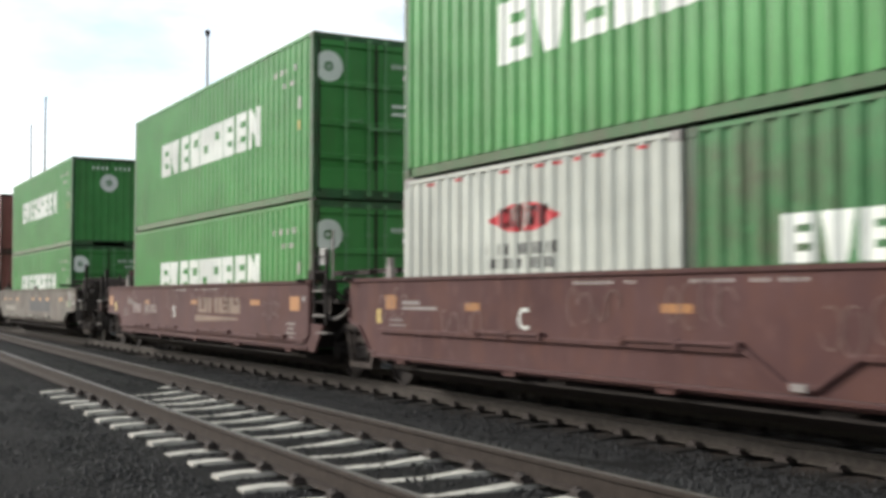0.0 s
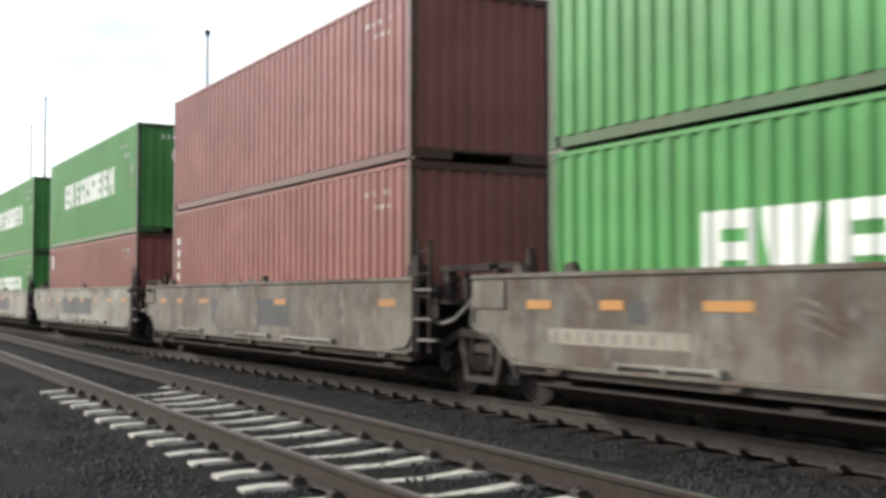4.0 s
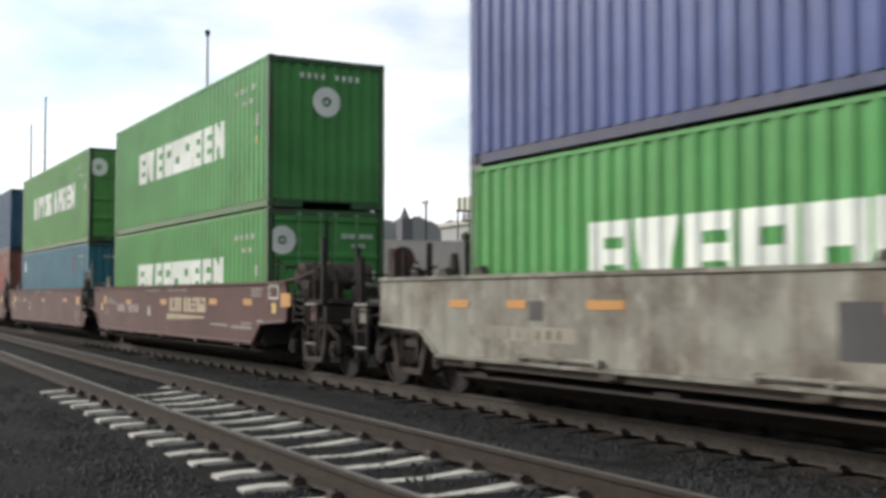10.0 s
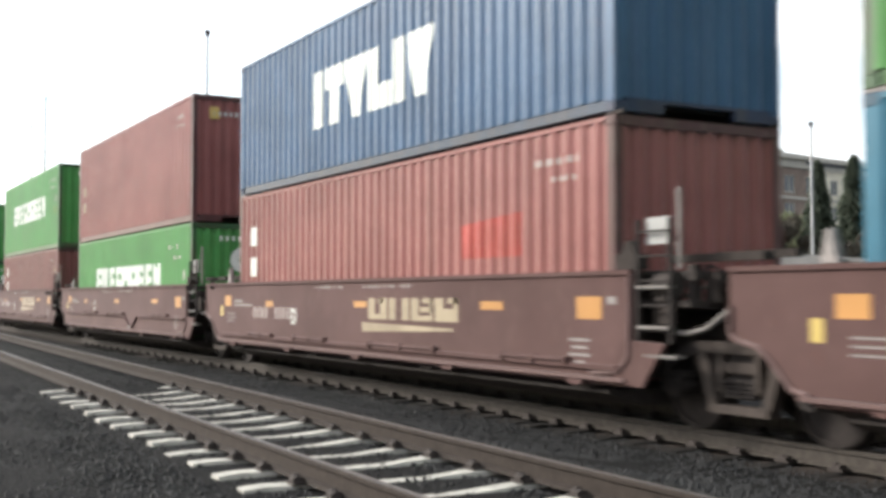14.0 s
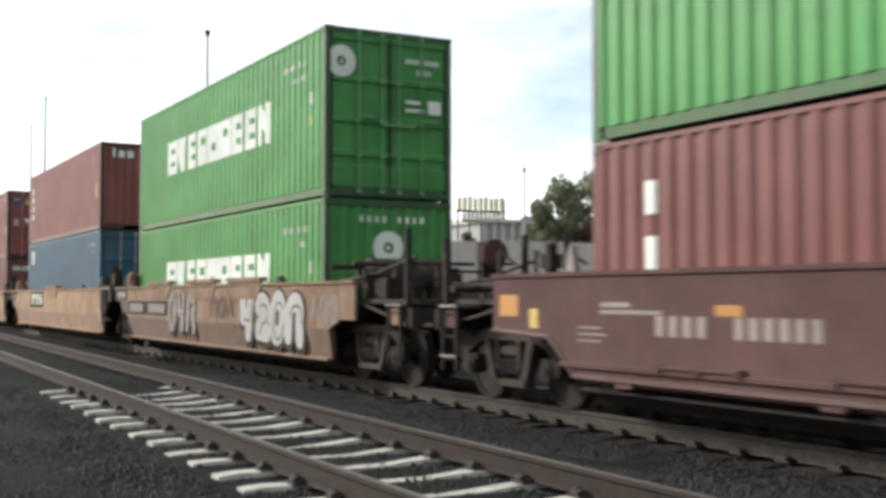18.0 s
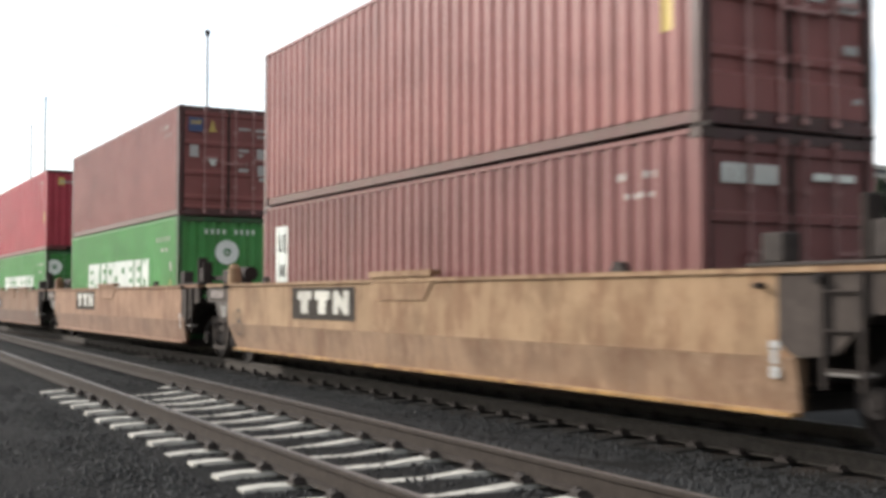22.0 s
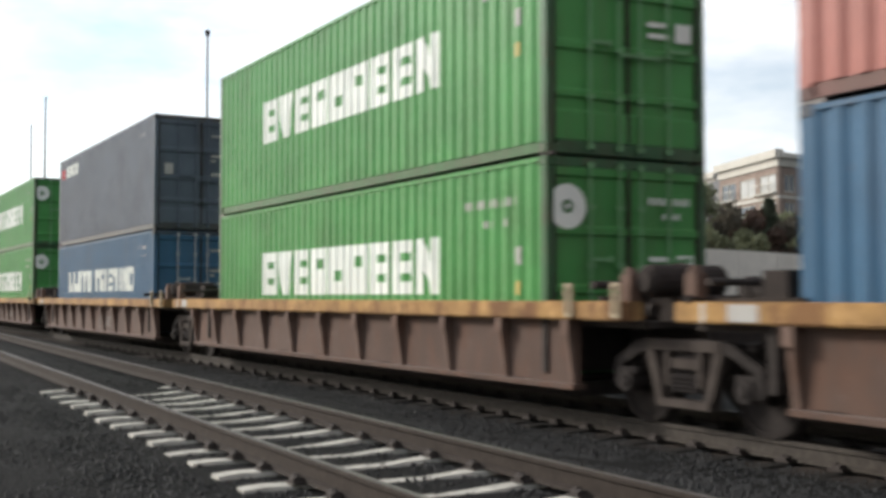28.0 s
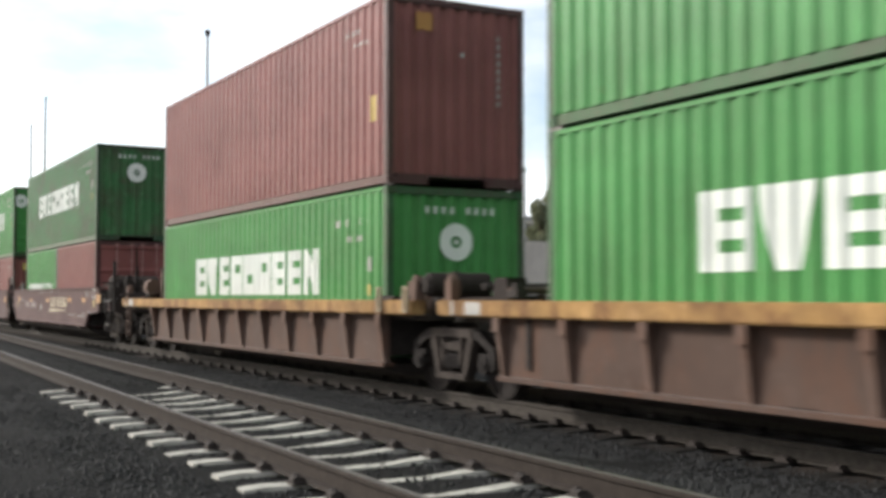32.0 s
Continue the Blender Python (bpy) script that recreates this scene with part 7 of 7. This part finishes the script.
    stack(b[0], green(15), green(16, "doors", LOW))
    stack(b[1], green(17, "doors", mat=GREEN_PALE, word="fbmhc fbcaf", x0=-3.56, x1=3.9, label="pale green corrugated container with white block lettering, door end forward"),
          plain_box(TEAL, "teal blue corrugated container with a white label", LOW, seed=18, ends=number_only(LOW),
                    marks=[("white_label", WHITE, [(-5.55, -5.2, 1.9, 2.25, 1.9, 2.25)]), ("scraped_patch", SLATE, [(3.78, 3.88, 1.6, 2.25, 1.6, 2.25), (4.08, 4.18, 1.6, 2.25, 1.6, 2.25)])]))
    stack(b[2], plain_box(NAVY, "navy blue corrugated container with white block lettering", LOW, seed=19, marks=[("name_lettering", WHITE, blocks("imbkib", -2.35, 2.0, 0.86, 1.82))],
                          ends=[("oval_logo", WHITE, "disc", (0.25, 1.7, 0.2)), ("number_marking", DIM_WHITE, "rects", [(-0.3 + 0.13 * k, -0.22 + 0.13 * k, 2.2, 2.3) for k in range(7)])]),
          plain_box(MAROON, "maroon corrugated container with a red repair patch", TALL, seed=21, marks=[("red_patch", RED_PATCH, [(2.75, 4.2, 1.42, 1.86, 1.42, 1.96)]), tall_bars(-5.42, 1.32, 2.5, 2, WHITE, 0.3)], ends=()))
    stack(b[3], plain_box(MAROON, "brown-red corrugated container with yellow and white marks", TALL, seed=22, marks=[tall_bars(-5.45, 0.9, 1.9, 2, GOLD, 0.3), tall_bars(-5.55, 0.4, 0.7, 2, WHITE, 0.12)]), green(23, h=LOW))
    stack(b[4], green(24), plain_box(MAROON_DULL, "dull maroon corrugated container with upright white bars", LOW, seed=25, marks=[tall_bars(-5.22, 1.2, 2.35, 2, WHITE, 0.2), ("yellow_mark", LEMON, [(5.33, 5.40, 1.8, 1.82, 1.8, 1.98), (5.40, 5.48, 1.8, 1.98, 1.8, 1.82)]), ("chalk_strip", DIM_WHITE, [(5.6, 5.72, 1.0, 2.2, 1.0, 2.2)])], ends=[("yellow_mark", LEMON, "rects", [(0.35, 0.5, 1.62, 1.8)])]))

    # long tan five-unit car
    d = (-203.03, -219.85, -237.70, -255.62, -272.35)
    joints = (-199.9, -216.91, -234.85, -252.79, -270.72, -287.3)
    for i, fx in enumerate(d):
        xc = fx - BOX_END
        f_end = joints[i] - xc - (0.32 if i else 1.33)
        r_end = xc - joints[i + 1] - (0.32 if i < 4 else 0.60)
        tan_car(xc, f_end, r_end, "outer" if i == 0 else "joint", "outer" if i == 4 else "joint",
                joints[i] - xc - (1.6 if i == 0 else 0), joints[5] - xc + 1.6 if i == 4 else None, 60 + i, i in (1, 2, 3), i in (0, 4), i == 0,
                ("rusty tan steel well car with sprayed silver graffiti", "rusty tan steel well car with a dark logo panel", "rusty tan steel well car with a dark logo panel",
                 "rusty tan steel well car with a dark logo panel", "rusty tan steel well car with a dark number panel")[i])
    stack(d[0], green(26, "doors"), green(27, h=LOW))
    stack(d[1], plain_box(MAROON, "maroon corrugated container with small white end lettering", LOW, seed=28, marks=[tall_bars(-5.4, 0.9, 2.2, 4, WHITE, 0.22)],
                          ends=[("lettering_marking", WHITE, "rects", [(-0.85, -0.77, 2.15, 2.42), (-0.68, -0.5, 2.15, 2.35), (-0.42, -0.24, 2.15, 2.35)])]),
          plain_box(GREY_BLUE, "greyed blue corrugated container, door end forward", TALL, "doors", seed=29, ends=door_plates(TALL, False)[:1], marks=[("white_label", WHITE, [(-5.42, -5.0, 2.16, 2.62, 2.16, 2.62)]), ("label_marking", GREY_BLUE, [(-5.36, -5.06, 2.44, 2.50, 2.44, 2.50), (-5.34, -5.1, 2.26, 2.36, 2.26, 2.36)])], rods=GALV))
    stack(d[2], plain_box(MAROON, "maroon container with stickers on its doors", TALL, "doors", seed=30, ends=stickers(TALL)),
          plain_box(MAROON_DULL, "dark maroon corrugated container with white panel", LOW, "doors", seed=31,
                    marks=[("white_panel", WHITE, [(-5.42, -4.92, 1.1, 2.2, 1.1, 2.2)]), ("panel_marking", BLACK_MARK, [(-5.32, -5.25, 1.72, 2.05, 1.72, 2.05), (-5.08, -5.0, 1.72, 2.05, 1.72, 2.05), (-5.3, -5.02, 1.28, 1.5, 1.28, 1.5)])],
                    ends=[("lettering_marking", WHITE, "rects", [(-0.95 + 0.11 * k, -0.87 + 0.11 * k, 2.05, 2.25) for k in range(7)] + [(0.3, 0.9, 2.12, 2.2)])]))
    stack(d[3], plain_box(MAROON, "maroon container with stickers on its doors", LOW, "doors", seed=32, ends=stickers(LOW)),
          green(33), 5.88)
    stack(d[4], plain_box(RED, "crimson red corrugated steel container", TALL, seed=34), green(35, "doors", LOW))

    # yellow five-unit car
    y = (-292.35, -308.45, -325.85, -343.10, -359.52)
    yj = (-289.4, -306.23, -323.42, -340.61, -357.80, -374.6)
    for i, fx in enumerate(y):
        xc = fx - BOX_END
        f_end = yj[i] - xc - (0.38 if i else -0.25)
        r_end = xc - yj[i + 1] - (0.38 if i < 4 else 0.0)
        yellow_car(xc, f_end, r_end, "outer" if i == 0 else "joint", "outer" if i == 4 else "joint", yj[i] - xc - (1.3 if i == 0 else 0), yj[5] - xc + 1.3 if i == 4 else None,
                   80 + i, "shallow well car with worn yellow sill and rusty ribbed web")
    long_word = [("name_lettering", WHITE, blocks("kkhbh mciamifh", -4.37, 4.15, 1.08, 1.72))]
    stack(y[0], plain_box(ORANGE_RED, "faded orange-red container, door end forward", TALL, "doors", seed=36, marks=[tall_bars(-5.6, 1.2, 2.7, 8, WHITE, 0.12)]),
          plain_box(STEEL_BLUE, "blue container with white block lettering, door end forward", LOW, "doors", seed=37, ends=door_plates(LOW, False)[:1], marks=long_word, rods=GALV))
    stack(y[1], green(38, "doors"), green(39, "doors", LOW))
    stack(y[2], plain_box(SLATE, "slate grey container with a red and white logo, doors forward", TALL, "doors", seed=40, ends=door_plates(TALL, False),
                          marks=[("logo_red", RED_MARK, [(-5.7, -5.2, 2.25, 2.55, 2.25, 2.55)]), ("logo_white", WHITE, blocks("hahhc", -5.05, -3.1, 2.25, 2.6))]),
          plain_box(STEEL_BLUE, "blue container with white block lettering, door end forward", LOW, "doors", seed=41, ends=door_plates(LOW, False)[:1], marks=long_word, rods=GALV))
    stack(y[3], green(42, "doors", LOW), green(43, "doors"), 5.93)
    stack(y[4], plain_box(MAROON, "maroon corrugated container with a yellow end placard", TALL, seed=44,
                          ends=[("placard", ORANGE, "rects", [(-0.72, -0.44, 2.38, 2.66)]), ("number_marking", DIM_WHITE, "rects", [(0.72, 0.77, 1.3 + 0.13 * k, 1.38 + 0.13 * k) for k in range(9)]),
                                ("small_plate", DIM_WHITE, "rects", [(0.06, 0.13, 2.02, 2.10)])]), green(45, h=LOW))

    # brown car at the tail
    e = (-379.17, -394.8)
    for i, fx in enumerate(e):
        brown_car(fx - BOX_END, "AE"[i], "outer" if i == 0 else "joint", "joint", CAR_BROWN, i == 0, 8.05 if i == 0 else 7.8, -7.8 if i == 1 else None, 95 + i, "dull brown steel well car carrying mixed boxes")
    zu, zl = stack(e[0], green(46, mat=GREEN_OLD), None)
    carry(container(e[0] - TWENTY / 2, zu - GAP - LOW, TWENTY, LOW, MAROON, "doors", "maroon twenty-foot steel container, door end forward", (), ()))
    carry(container(e[0] - FORTY + TWENTY / 2, zu - GAP - LOW, TWENTY, LOW, GREEN, "wall", "green twenty-foot container with white block lettering", [("name_lettering", WHITE, blocks("abacdcaaf", -2.4, 2.4, 0.9, 1.4))], ()))
    stack(e[1], green(47, "doors"), plain_box(MAROON, "maroon corrugated container under a green one", LOW, seed=48))


build_train()


# ------------------------------------------------------------------ what moves
def motions():
    times = [2.0 * k for k in range(17)]
    for ob in MOVERS:
        home = ob.matrix_basis.copy()
        walk(ob, [(t, Matrix.Translation((gone(t), 0, 0)) @ home) for t in times])
    for w, x in WHEELS:
        rows = []
        for k in range(int(SECONDS * FPS) + 1):
            t = k / FPS
            rows.append((t, pose(x, 0, WHEEL_R) @ Matrix.Rotation(gone(t) / WHEEL_R, 4, "Y")))
        walk(w, rows)


motions()
